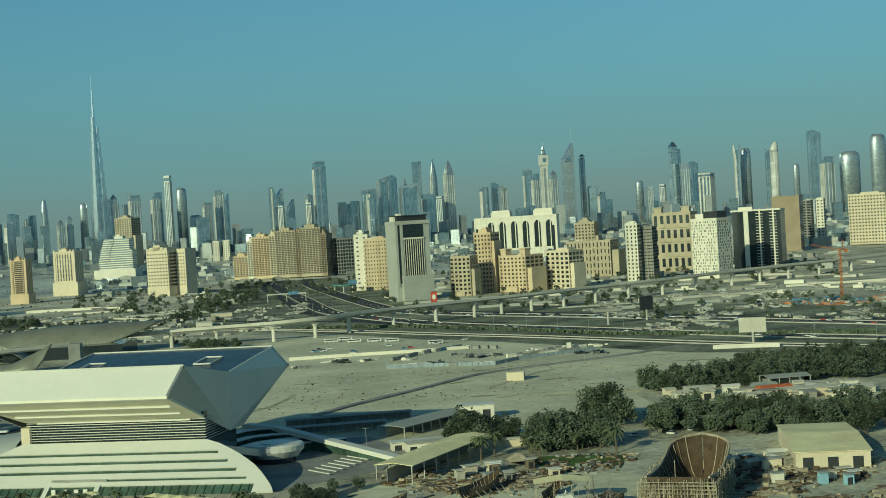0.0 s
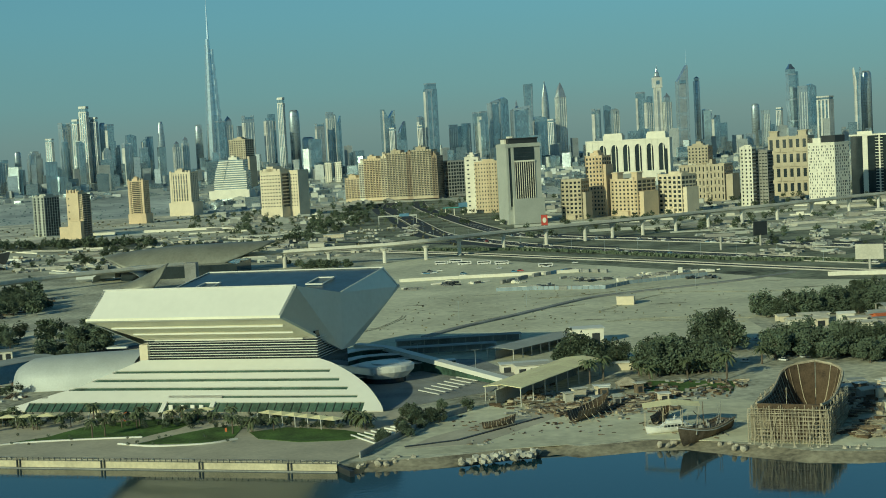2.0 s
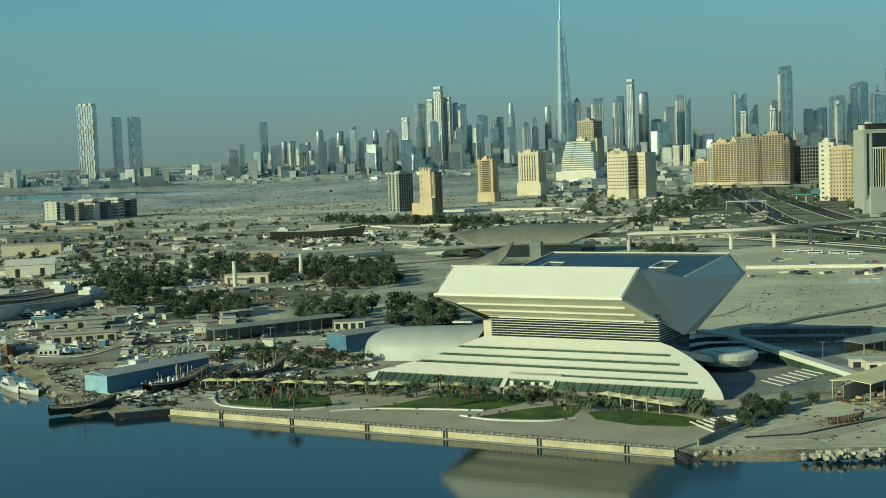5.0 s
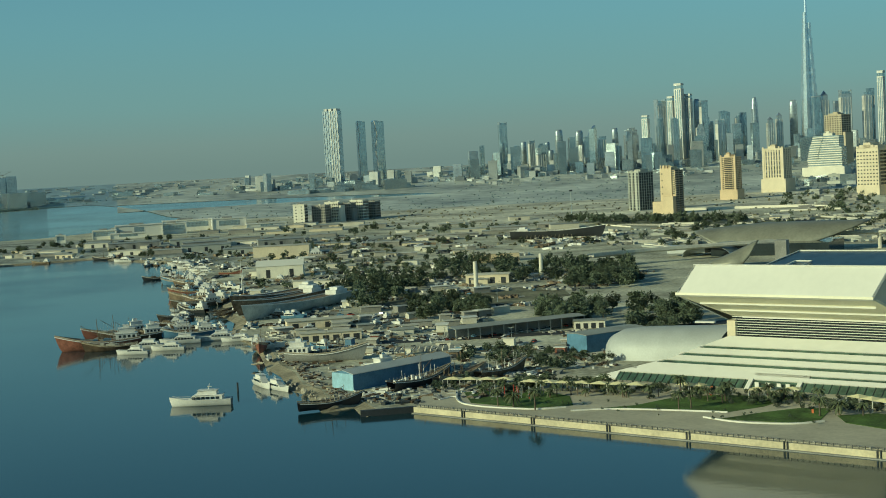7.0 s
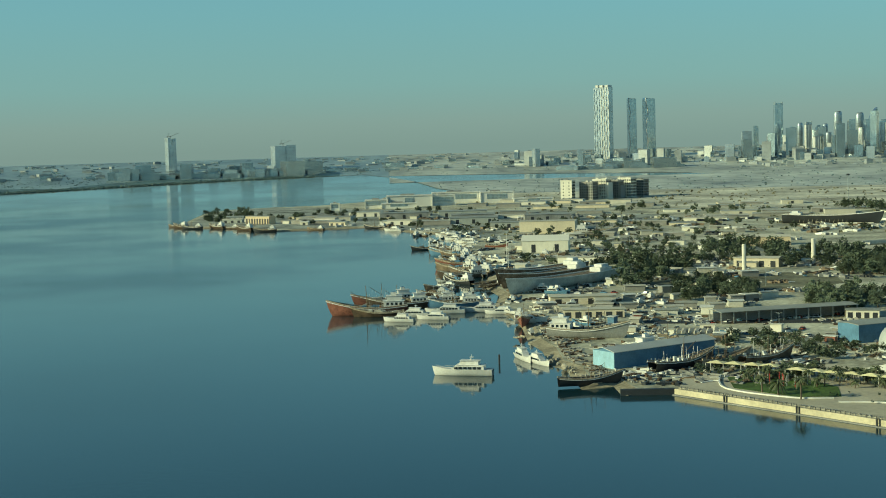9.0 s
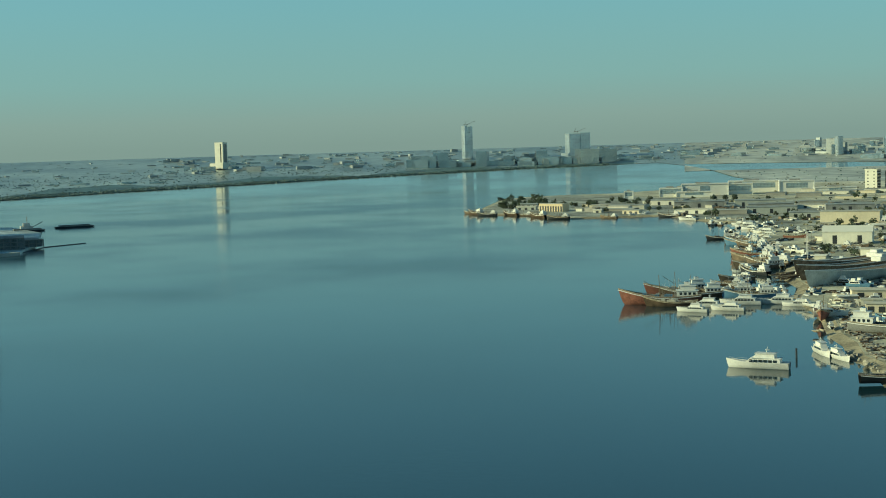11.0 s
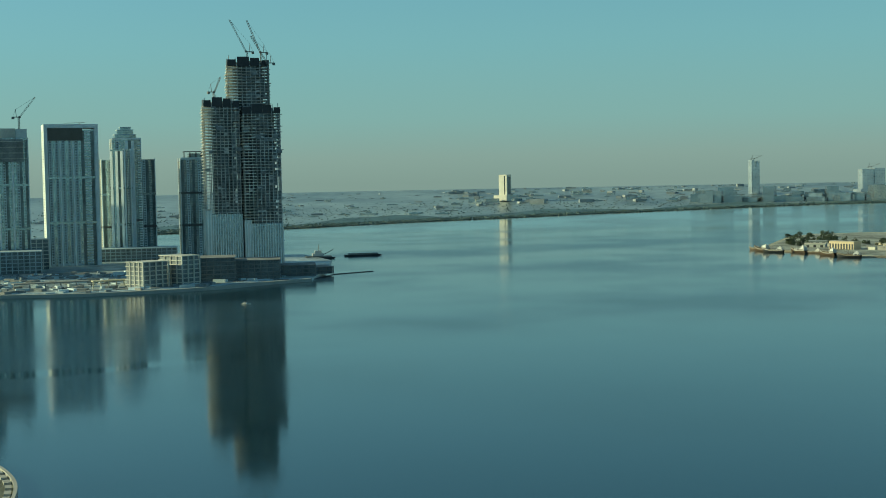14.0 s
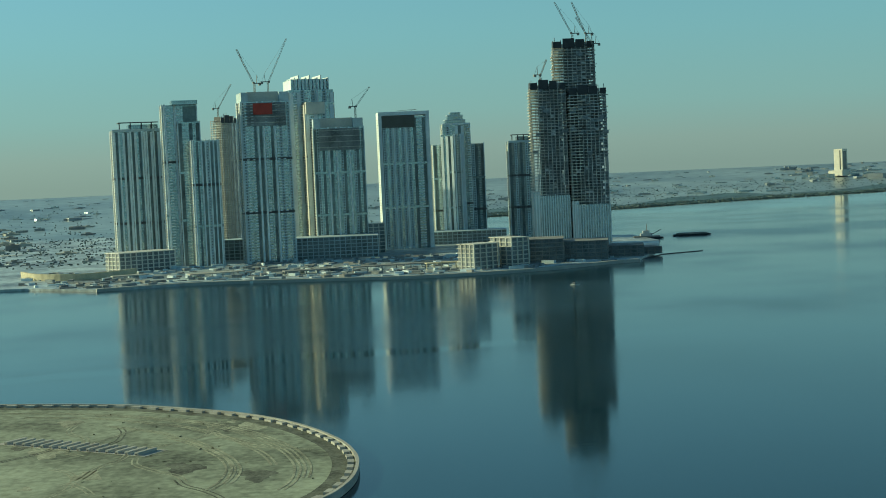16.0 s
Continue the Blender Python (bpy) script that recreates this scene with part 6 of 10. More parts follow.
        for u in (-0.4, -0.1, 0.25):
            box("crown_block", u, u + 0.2, -0.5, 0.4, 0.97, 1.0, FAR_W)
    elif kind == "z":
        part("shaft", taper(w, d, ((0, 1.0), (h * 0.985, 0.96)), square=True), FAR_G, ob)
        part("slant_roof", upright_plate([(-w * 0.48, h * 0.985), (w * 0.48, h * 0.985), (-w * 0.46, h * 1.005)], -d * 0.48, d * 0.48), FAR_L, ob)
        for k, (u0, u1) in enumerate(((-0.5, -0.3), (-0.3, -0.5), (-0.5, -0.26), (-0.26, -0.5))):
            part("edge_frame", Shape().tube([(u0 * w, -d * 0.51, h * (0.02 + 0.245 * k)), (u1 * w, -d * 0.51, h * (0.265 + 0.245 * k))], w * 0.05, 5), FAR_W, ob)
        box("edge_strip", -0.52, -0.46, -0.5, 0.5, 0, 0.98, FAR_L)
    elif kind == "o":
        part("shaft", taper(w, d, ((0, 1), (h * 0.6, 1), (h * 0.82, 0.9), (h * 0.93, 0.74), (h * 0.985, 0.5), (h, 0.42))), glass, ob, smooth=True)
        box("edge_strip", -0.46, -0.36, -0.3, 0.1, 0, 0.8, FAR_L)
    elif kind == "p":
        box("shaft", -0.5, 0.5, -0.5, 0.5, 0, 0.93)
        box("cap", -0.44, 0.44, -0.44, 0.44, 0.93, 0.985, FAR_D)
        box("roof_rim", -0.46, 0.46, -0.46, 0.46, 0.985, 1.0, FAR_L)
        box("pale_edge", -0.55, -0.38, -0.55, -0.42, 0, 0.93, FAR_L)
        box("pale_edge", -0.1, 0.02, -0.54, -0.48, 0, 0.9, FAR_L)
        box("side_panel", -0.54, -0.49, -0.3, 0.4, 0, 0.9, FAR_W)
        box("pale_head", -0.55, 0.1, -0.54, -0.46, 0.9, 0.93, FAR_L)
    elif kind == "s":
        part("shaft", upright_plate([(-w / 2, 0), (w / 2, 0), (w / 2, h * 0.82), (w * 0.42, h), (w * 0.1, h * 0.93), (-w * 0.3, h * 0.84), (-w / 2, h * 0.74)], -d / 2, d / 2), glass, ob)
        box("shoulder", -0.6, -0.1, -0.3, 0.6, 0, 0.7, FAR_D)
    elif kind == "v":
        part("shaft", upright_plate([(-w * 0.36, 0), (w * 0.36, 0), (w * 0.5, h), (-w * 0.5, h * 0.99), (-w * 0.42, h * 0.6)], -d * 0.4, d * 0.4), glass, ob)
        part("fold", upright_plate([(-w * 0.1, 0), (w * 0.1, 0), (w * 0.46, h * 0.96), (w * 0.3, h * 0.96)], -d * 0.44, -d * 0.38), FAR_L, ob)
    elif kind == "y":
        box("shaft", -0.5, 0.5, -0.5, 0.5, 0, 0.8)
        fins((-0.42, -0.14, 0.14, 0.42), 0.8)
        part("pyramid", taper(w, d, ((h * 0.8, 1.0), (h * 0.815, 0.92), (h * 0.9, 0.62), (h * 0.96, 0.3), (h * 1.0, 0.04)), square=True), FAR_B, ob)
    elif kind == "k":
        part("shaft", taper(w, d, ((0, 1), (h * 0.66, 1), (h * 0.78, 0.9), (h * 0.88, 0.68), (h * 0.95, 0.4), (h * 0.985, 0.14), (h * 1.0, 0.1))), glass, ob, smooth=True)
        part("ball", taper(w * 0.22, w * 0.22, ((h * 1.0, 0.3), (h * 1.006, 1), (h * 1.014, 1), (h * 1.02, 0.2)), 8), FAR_L, ob)
        part("edge_blade", upright_plate([(-w * 0.54, 0), (-w * 0.4, 0), (-w * 0.16, h * 0.93), (-w * 0.3, h * 0.86), (-w * 0.52, h * 0.7)], -d * 0.3, -d * 0.1), FAR_W, ob)
    elif kind == "u":
        box("shaft", -0.5, 0.5, -0.5, 0.5, 0, 0.66)
        part("cone", taper(w, d, ((h * 0.66, 1.0), (h * 0.84, 0.5), (h * 1.0, 0.03)), square=True), FAR_B, ob)
        fins((-0.3, 0.3), 0.66)
    elif kind == "q":
        for sx in (-1, 1):
            # left petal paler, right one greyer: sun and shade put into the stone
            part("petal_shaft", upright_plate([(sx * w * 0.08, 0), (sx * w * 0.4, 0), (sx * w * 0.4, h * 0.72), (sx * w * 0.56, h * 0.97), (sx * w * 0.4, h), (sx * w * 0.1, h * 0.8)], -d * 0.4, d * 0.3), FAR_W if sx < 0 else FAR_L, ob)
        box("core", -0.12, 0.12, -0.3, 0.3, 0, 0.93, FAR_D)
    elif kind == "d":
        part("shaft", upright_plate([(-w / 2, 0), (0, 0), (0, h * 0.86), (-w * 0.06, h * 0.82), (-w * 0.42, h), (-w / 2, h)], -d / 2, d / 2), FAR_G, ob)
        part("rear_shaft", upright_plate([(0, 0), (w / 2, 0), (w / 2, h * 0.97), (w * 0.42, h * 0.97), (w * 0.06, h * 0.84), (0, h * 0.86)], -d * 0.2, d / 2), FAR_D, ob)
        box("pale_edge", -0.53, -0.44, -0.54, -0.4, 0, 0.97, FAR_W)
        box("pale_edge", 0.02, 0.09, -0.3, -0.2, 0, 0.84, FAR_L)
    elif kind == "n":
        box("shaft", -0.5, 0.5, -0.5, 0.5, 0, 0.84)
        fins((-0.36, 0.0, 0.36), 0.84)
        box("upper_stage", -0.36, 0.36, -0.36, 0.36, 0.84, 0.92)
        part("roof", taper(w, d, ((h * 0.92, 0.76), (h * 0.97, 0.3), (h * 1.0, 0.06)), square=True), FAR_L, ob)
    return ob


def spire_tower(x, y, top):
    """The tallest tower: three lobes that step back in a spiral to a needle."""
    z = ground(x, y)
    ob = thing("spire_skyscraper", "very tall silver-grey stepped tower ending in a needle", "skyscraper", pose(x, y, z, 0, 0, 20), "far skyline")
    h = top - z
    for lobe in range(3):
        a = 2 * math.pi * lobe / 3
        for tier in range(8):
            zt = h * min(0.80, 0.12 + 0.085 * tier + 0.028 * lobe)
            r = 33 * (1 - zt / h) ** 0.8 + 3
            ring = [(r * 0.55 * math.cos(a) + r * 0.48 * math.cos(t), r * 0.55 * math.sin(a) + r * 0.48 * math.sin(t)) for t in [2 * math.pi * k / 8 for k in range(8)]]
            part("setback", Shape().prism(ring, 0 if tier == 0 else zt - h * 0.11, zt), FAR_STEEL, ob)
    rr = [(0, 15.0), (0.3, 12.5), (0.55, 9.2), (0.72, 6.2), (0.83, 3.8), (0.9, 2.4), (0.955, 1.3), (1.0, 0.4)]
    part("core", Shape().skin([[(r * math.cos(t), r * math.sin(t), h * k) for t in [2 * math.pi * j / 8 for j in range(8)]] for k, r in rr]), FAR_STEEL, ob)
    return ob


# Towers stand nearer and smaller than life, placed to fit the camera's view.
spire_tower(-1023, 4279, 606)
skyline(-1814, 3898, 20, 134, 'g')
skyline(-1816, 3952, 20, 145, 'g')
skyline(-1815, 4007, 22, 148, 'l')
skyline(-1728, 3882, 31, 109, 'l')
skyline(-1798, 4037, 17, 137, 'g')
skyline(-1701, 3894, 20, 115, 'l')
skyline(-1782, 4055, 19, 141, 'g')
skyline(-1697, 3950, 28, 175, 'g')
skyline(-1655, 3946, 22, 148, 'g')
skyline(-1694, 4103, 29, 171, 'g')
skyline(-1600, 3883, 14, 125, 'w', -30)
skyline(-1643, 4081, 26, 184, 's')
skyline(-1615, 3984, 35, 150, 'g')
skyline(-1588, 4017, 32, 148, 'l')
skyline(-1559, 4060, 23, 171, 'g')
skyline(-1497, 4030, 45, 171, 'g')
skyline(-1438, 3999, 24, 202, 'w', -30)
skyline(-1406, 3957, 22, 118, 'g')
skyline(-1446, 4155, 37, 251, 'l')
skyline(-1398, 4013, 24, 202, 'g')
skyline(-1415, 4166, 23, 259, 'w', -30)
skyline(-1384, 4155, 30, 296, 'w', -30)
skyline(-1348, 3998, 22, 190, 'g')
skyline(-1361, 4173, 25, 263, 'w', -30)
skyline(-1344, 4200, 25, 246, 'l')
skyline(-1301, 4129, 26, 241, 'g')
skyline(-1288, 4049, 26, 169, 'g')
skyline(-1273, 4107, 16, 175, 'g')
skyline(-1230, 4057, 29, 178, 'g')
skyline(-1269, 4233, 34, 207, 'g')
skyline(-1215, 4176, 27, 166, 'g')
skyline(-1225, 4257, 37, 198, 'g')
skyline(-1163, 4191, 27, 239, 'o')
skyline(-1116, 4183, 23, 179, 'n')
skyline(-1098, 4219, 22, 191, 'n')
skyline(-1067, 4268, 27, 226, 'g')
skyline(-979, 4186, 27, 234, 'g')
skyline(-984, 4308, 31, 248, 'n')
skyline(-931, 4228, 18, 216, 'g')
skyline(-899, 4204, 37, 243, 'l')
skyline(-855, 4316, 38, 247, 'l')
skyline(-800, 4224, 23, 292, 'w', -30)
skyline(-785, 4349, 38, 257, 'g')
skyline(-740, 4316, 45, 171, 'g')
skyline(-690, 4244, 29, 209, 'b')
skyline(-667, 4298, 24, 245, 'l')
skyline(-642, 4292, 24, 235, 'd')
skyline(-499, 4401, 49, 245, 'd')
skyline(-467, 4224, 21, 183, 'w', -30)
skyline(-455, 4376, 26, 204, 's')
skyline(-399, 4411, 24, 218, 'g')
skyline(-388, 4282, 20, 188, 'w', -30)
skyline(-356, 4315, 42, 313, 'p')
skyline(-297, 4389, 27, 187, 'l')
skyline(-268, 4431, 49, 188, 'g')
skyline(-228, 4434, 20, 223, 'g')
skyline(-196, 4245, 31, 202, 'g')
skyline(-203, 4435, 27, 225, 'g')
skyline(-165, 4296, 40, 251, 'f')
skyline(-136, 4347, 28, 259, 'g')
skyline(-99, 4418, 31, 251, 'u')
skyline(-61, 4429, 32, 300, 'v')
skyline(-84, 4219, 59, 224, 'f')
skyline(-28, 4329, 43, 196, 'g')
skyline(-10, 4419, 32, 299, 'k')
skyline(7, 4199, 24, 182, 'w', -30)
skyline(38, 4399, 35, 296, 'y')
skyline(145, 4397, 28, 210, 'g')
skyline(180, 4426, 25, 220, 'g')
skyline(202, 4375, 26, 207, 'l')
skyline(283, 4410, 30, 257, 'g')
skyline(302, 4339, 28, 237, 'l')
skyline(326, 4287, 30, 297, 'c')
skyline(361, 4385, 29, 246, 'n')
skyline(401, 4311, 40, 299, 'e')
skyline(450, 4356, 24, 289, 'j')
skyline(481, 4393, 31, 191, 'g')
skyline(500, 4321, 27, 169, 'g')
skyline(626, 4385, 31, 198, 'g')
skyline(643, 4302, 25, 177, 'l')
skyline(676, 4246, 20, 180, 'w', -30)
skyline(721, 4269, 40, 308, 't')
skyline(742, 4235, 29, 242, 'l')
skyline(785, 4329, 30, 247, 'g')
skyline(808, 4243, 49, 206, 'w', -30)
skyline(900, 4235, 24, 285, 'q')
skyline(935, 4278, 38, 274, 'g')
skyline(1008, 4303, 16, 269, 'g')
skyline(1006, 4211, 31, 288, 'r')
skyline(1088, 4283, 24, 219, 'g')
skyline(1144, 4279, 42, 318, 'g')
skyline(1144, 4144, 44, 231, 'l')
skyline(1227, 4204, 75, 244, 'g')
skyline(1267, 4056, 57, 284, 'b')
skyline(-2245, 3549, 56, 270, 'x', -24)
skyline(-2186, 3609, 28, 231, 'z')
skyline(-2153, 3652, 38, 230, 'z')
skyline(-1916, 4016, 29, 211, 'g')


def far_block(x, y, parts, twist, label, material=None, name="far_tower"):
    """A far building of a few plain volumes: (left, right, bottom, top) in its own front plane."""
    ob = thing(name, label, "tower", facing(x, y, twist), "towers over the water")
    for i, (u0, u1, z0, z1, d) in enumerate(parts):
        part("volume", Shape().box(u0, u1, -d / 2, d / 2, z0, z1), material or FAR_W, ob)
    return ob


zl = ground(-3533, 2079)
lone_tower = far_block(-3533, 2079, ((-15, 13, 0, 122 - zl, 22), (-30, 16, 0, 16, 34), (-62, -30, 0, 5, 30)), -36, "cream slab tower alone above the mangroves", WHITEWALL)
part("window_slot", Shape().box(4, 7, -11.3, -10.9, 18, 118 - zl), GLASS, lone_tower, "dark vertical window slot")
# flat grey plate that paints shade onto the right face
part("balcony_stack", Shape().box(12.9, 13.4, -7, 7, 18, 116 - zl), GREYCON, lone_tower)
zc = ground(-3201, 2718)
far_block(-3201, 2718, ((-13, -5, 0, 150 - zc, 20), (4, 13, 0, 148 - zc, 20), (-10, 10, 0, 128 - zc, 22)), 30, "unfinished twin-pronged tower in haze", FAR_L)
zd = ground(-2946, 2922)
far_block(-2946, 2922, ((-34, 2, 0, 118 - zd, 26), (2, 34, 0, 120 - zd, 30), (-44, 44, 0, 12, 44)), 30, "broad hazy tower block across the water", FAR_L)
for bx, by, bz in ((-3201, 2718, 148), (-2946, 2922, 118)):
    crane(pose(bx, by, bz), 8, 26, 20, 40)


# ---- quay, promenade and garden of the library ----
QA, QB = Vector((-76.0, 464.0, 0)), Vector((-290.0, 510.0, 0))
QD = (QB - QA).normalized()
QN = Vector((QD.y, -QD.x, 0)) if QD.x * 1 < 0 and Vector((QD.y, -QD.x, 0)).y > 0 else Vector((-QD.y, QD.x, 0))
QM = Matrix(((QD.x, QN.x, 0, QA.x), (QD.y, QN.y, 0, QA.y), (0, 0, 1, 0), (0, 0, 0, 1)))
QLEN = (QB - QA).length
quay = thing("quay_wall", "cream concrete quay wall with dark fender posts and a railing", "quay", None, "", "structure")
part("wall", Shape().box(0, QLEN, -1.2, 0.6, -1, 2.6, QM), QUAY, quay)
part("waterline_step", Shape().box(0, QLEN, -2.6, -1.2, -1, 0.35, QM), GREYCON, quay)
post = Shape().box(-0.2, 0.2, -1.7, -1.1, -1, 3.0).mesh("fender_post", DARK)
for s in (17, 50, 88, 122, 157, 192):
    for k in (-0.6, 0.6):
        piece("fender_post", post, quay, QM @ Matrix.Translation((s + k, 0, 0)))
part("top_rail", Shape().box(0, QLEN, -0.5, -0.4, 3.65, 3.75, QM).box(0, QLEN, -0.5, -0.4, 3.2, 3.26, QM), DARK, quay)
rail_post = Shape().box(-0.09, 0.09, -0.54, -0.36, 2.6, 3.75).mesh("rail_post", DARK)
for i in range(int(QLEN / 2.2)):
    piece("rail_post", rail_post, quay, QM @ Matrix.Translation((i * 2.2, 0, 0)))
bench = Shape().box(-2.6, 2.6, -0.4, 0.4, 0.35, 0.5).box(-2.2, -1.8, -0.3, 0.3, 0, 0.35).box(1.8, 2.2, -0.3, 0.3, 0, 0.35)
for i in range(14):
    ob = tagged(new("bench", bpy.data.meshes.get("bench") or bench.mesh("bench", CONCRETE)), "pale concrete bench on the promenade", "bench", "promenade benches")
    ob.matrix_basis = QM @ Matrix.Translation((12 + i * 14.5 + 3 * math.sin(i * 5), 2.6, 2.62))
land("promenade_paving", [(-76, 466), (-290, 512), (-300, 535), (-262, 600), (-243, 592), (-72, 557), (-60, 560), (-52, 520), (-66, 486)], 1.95, 2.6, PAVING, "pale paved promenade before the library")
land("lawn", [(-221, 514), (-206, 521), (-178, 523), (-160, 523), (-150, 537), (-143, 562), (-161, 559), (-176, 558), (-192, 547), (-200, 530)], 2.5, 2.75, GRASS, "green lawn in the library garden")
land("lawn", [(-159, 509), (-131, 507), (-123, 515), (-124, 538), (-136, 536), (-147, 525)], 2.5, 2.75, GRASS, "green lawn with palms")
land("lawn", [(-119, 524), (-113, 511), (-96, 502), (-79, 502), (-69, 509), (-82, 521), (-106, 531)], 2.5, 2.75, GRASS, "bright green crescent lawn")
land("lawn", [(-285, 545), (-270, 522), (-240, 516), (-225, 525), (-235, 545), (-262, 560)], 2.5, 2.72, GRASS, "lawn under palms by the playground")
for pts in ([(-221, 513), (-206, 520), (-178, 522), (-160, 522)], [(-166, 511), (-150, 504), (-131, 505), (-121, 512)], [(-290, 548), (-272, 519), (-240, 513), (-226, 520)]):
    structure("garden_kerb", ribbon(curve(pts, 5), 0.7, 3.15, 0.7), WHITE, "curved white garden kerb wall", "kerb")


def shade_canopy(x0, y0, x1, y1, n, label="cream fabric shade canopy on white posts"):
    a, b = Vector((x0, y0, 2.6)), Vector((x1, y1, 2.6))
    d = (b - a).normalized()
    nrm = Vector((-d.y, d.x, 0))
    ob = thing("shade_canopy", label, "canopy", None, "garden canopies")
    L = (b - a).length / n
    for i in range(n):
        p, q = a + d * (i * L), a + d * ((i + 1) * L)
        mid = (p + q) / 2 + Vector((0, 0, 5.0))
        up = Vector((0, 0, 4.0))
        s = Shape()
        s.add([p - nrm * 3 + up, q - nrm * 3 + up, q + nrm * 3 + up, p + nrm * 3 + up, mid], [(0, 1, 4), (1, 2, 4), (2, 3, 4), (3, 0, 4), (3, 2, 1, 0)])
        part("fabric", s, CREAMROOF, ob)
        for r in (-3, 3):
            part("post", Shape().tube([p + nrm * r, p + nrm * r + up], 0.16, 5), WHITE, ob)
    return ob


shade_canopy(-118, 545, -84, 522, 6)
shade_canopy(-262, 556, -205, 556, 7)
shade_canopy(-192, 560, -180, 558, 2)
shade_canopy(-300, 556, -268, 560, 4)
shade_canopy(-160, 552, -140, 556, 3)
play = thing("playground", "red and grey climbing poles of a playground", "playground")
pr = random.Random(3)
for i in range(26):
    x, y = -272 + pr.uniform(0, 26), 534 + pr.uniform(0, 12)
    part("climbing_pole", Shape().tube([(x, y, 2.5), (x, y, 2.5 + pr.uniform(2.5, 5.0))], 0.17, 5), (RED, GREYCON, STEEL)[i % 3], play)
sculpture = thing("garden_sculpture", "small orange bent-tube sculpture by the path", "sculpture")
part("tube", Shape().tube([(-177, 557, 2.6), (-180, 557, 4.8), (-176.5, 557, 6.4)], 0.3, 6), ORANGE, sculpture)
sign = thing("garden_sign", "orange upright sign board on the lawn", "sign", pose(-128, 524, 2.7))
part("board", Shape().box(-0.4, 0.4, -0.1, 0.1, 0.6, 2.0), ORANGE, sign)
part("post", Shape().box(-0.1, 0.1, 0.1, 0.2, 0, 1.2), DARK, sign)

# striped steps down the eastern edge
for i in range(9):
    t = i / 8
    a = Vector((-86 + 2.2 * i, 520 + 2.2 * i - 10, 2.9))
    b = Vector((-66 + 1.2 * i, 506 + 4.5 * i - 14, 2.9))
    ob = structure("terrace_step", Shape().tube([a + Vector((8, 0, 0)), b], 0.4, 4), WHITE, "white striped step edge", "step")
for i in range(9):
    a = Vector((-52 + 2.4 * i, 588 + 5.2 * i, 3.0))
    structure("parking_line", Shape().box(0, 0.7, 0, 16, 0, 0.35, Matrix.Translation(a) @ Matrix.Rotation(radians(38), 4, "Z")), WHITE, "white slanted car park kerb line", "kerb")
structure("retaining_wall", ribbon(curve([(-70, 474), (-62, 500), (-50, 532), (-38, 552)], 5), 0.6, 4.2, 3), GREYCON, "grey boundary wall of the promenade", "wall")
structure("sheet_pile", ribbon([(-290, 511), (-309, 497)], 2.0, 2.6, 4), DARK, "dark sheet-pile end wall", "wall")
structure("sheet_pile", ribbon([(-76, 465), (-70, 455)], 1.6, 2.0, 4), DARK, "dark timber pile end wall", "wall")

# ---- library side wings ----
wing = thing("library_wing", "rounded silver metal hall beside the library", "building")
rings = []
for s, w, h in ((0, 3, 6), (3, 10, 11), (8, 14, 13.5), (18, 16.5, 14.5), (40, 17, 15), (62, 17, 15)):
    c = Vector((-262, 664, 2)) + AX * s + DP * (s * 0.25)
    rings.append([c + DP * (w * math.cos(t)) * 1.15 + Vector((0, 0, h * math.sin(t) ** 0.7)) for t in [math.pi * k / 12 for k in range(13)]])
sh = Shape()
sh.skin(rings, closed=False)
part("shell", sh, SILVER, wing, smooth=True)
part("roof_light", Shape().box(-222, -212, 676, 679, 17.0, 17.8), WHITE, wing)
dome = thing("entrance_pavilion", "white drum-shaped entrance pavilion with glass below", "building", pose(-79.5, 633, 2) @ Matrix.Scale(1.05, 4))
def ringz(r, z):
    return [(r * math.cos(t), r * math.sin(t) * 0.9, z) for t in [2 * math.pi * k / 28 for k in range(28)]]
part("drum", Shape().skin([ringz(9.5, 2.6), ringz(12.5, 5.5), ringz(12.8, 7.6), ringz(11.8, 8.3), ringz(10.5, 8.3)]), BOATWHITE, dome, smooth=False)
part("glass_base", Shape().skin([ringz(8.8, 0), ringz(8.8, 2.7)]), GLASS, dome)
part("roof_dots", Shape().skin([ringz(6, 8.3), ringz(5.8, 8.7)]), STEEL, dome)
for pts, z, w_ in (([(-112, 650), (-106, 668), (-97, 680), (-82, 683)], 11.0, 7.0), ([(-106, 640), (-101, 656), (-92, 668), (-73, 672)], 9.5, 6.0), ([(-100, 630), (-95, 648), (-86, 660), (-67, 668)], 8.0, 5.0), ([(-76, 648), (-70, 658), (-62, 662), (-50, 666)], 6.5, 5.0), ([(-104, 612), (-98, 622), (-90, 628)], 6.0, 5.0)):
    line = curve(pts, 6)
    tagged(part("terrace_canopy", ribbon(line, w_, z, 0.4), BOATWHITE), "curved pale terrace canopy beside the library", "canopy", "terrace canopies")
    tagged(part("terrace_glass", ribbon(line, w_ - 2.2, z - 0.45, z - 2.5), GREENGLASS), "green glass wall under a terrace canopy", "glass wall", "terrace walls")
ramp = thing("covered_bridge", "long white covered walkway over a glass side", "bridge")
part("deck", Shape().skin([[(p.x - 1.5, p.y - 2.2, z), (p.x + 1.5, p.y + 2.2, z), (p.x + 1.5, p.y + 2.2, z - 2), (p.x - 1.5, p.y - 2.2, z - 2)] for p, z in ((Vector((-100, 690, 0)), 12.5), (Vector((-84, 682, 0)), 11.5), (Vector((-55, 648, 0)), 8.5), (Vector((-23, 608, 0)), 5.5))]), WHITE, ramp)
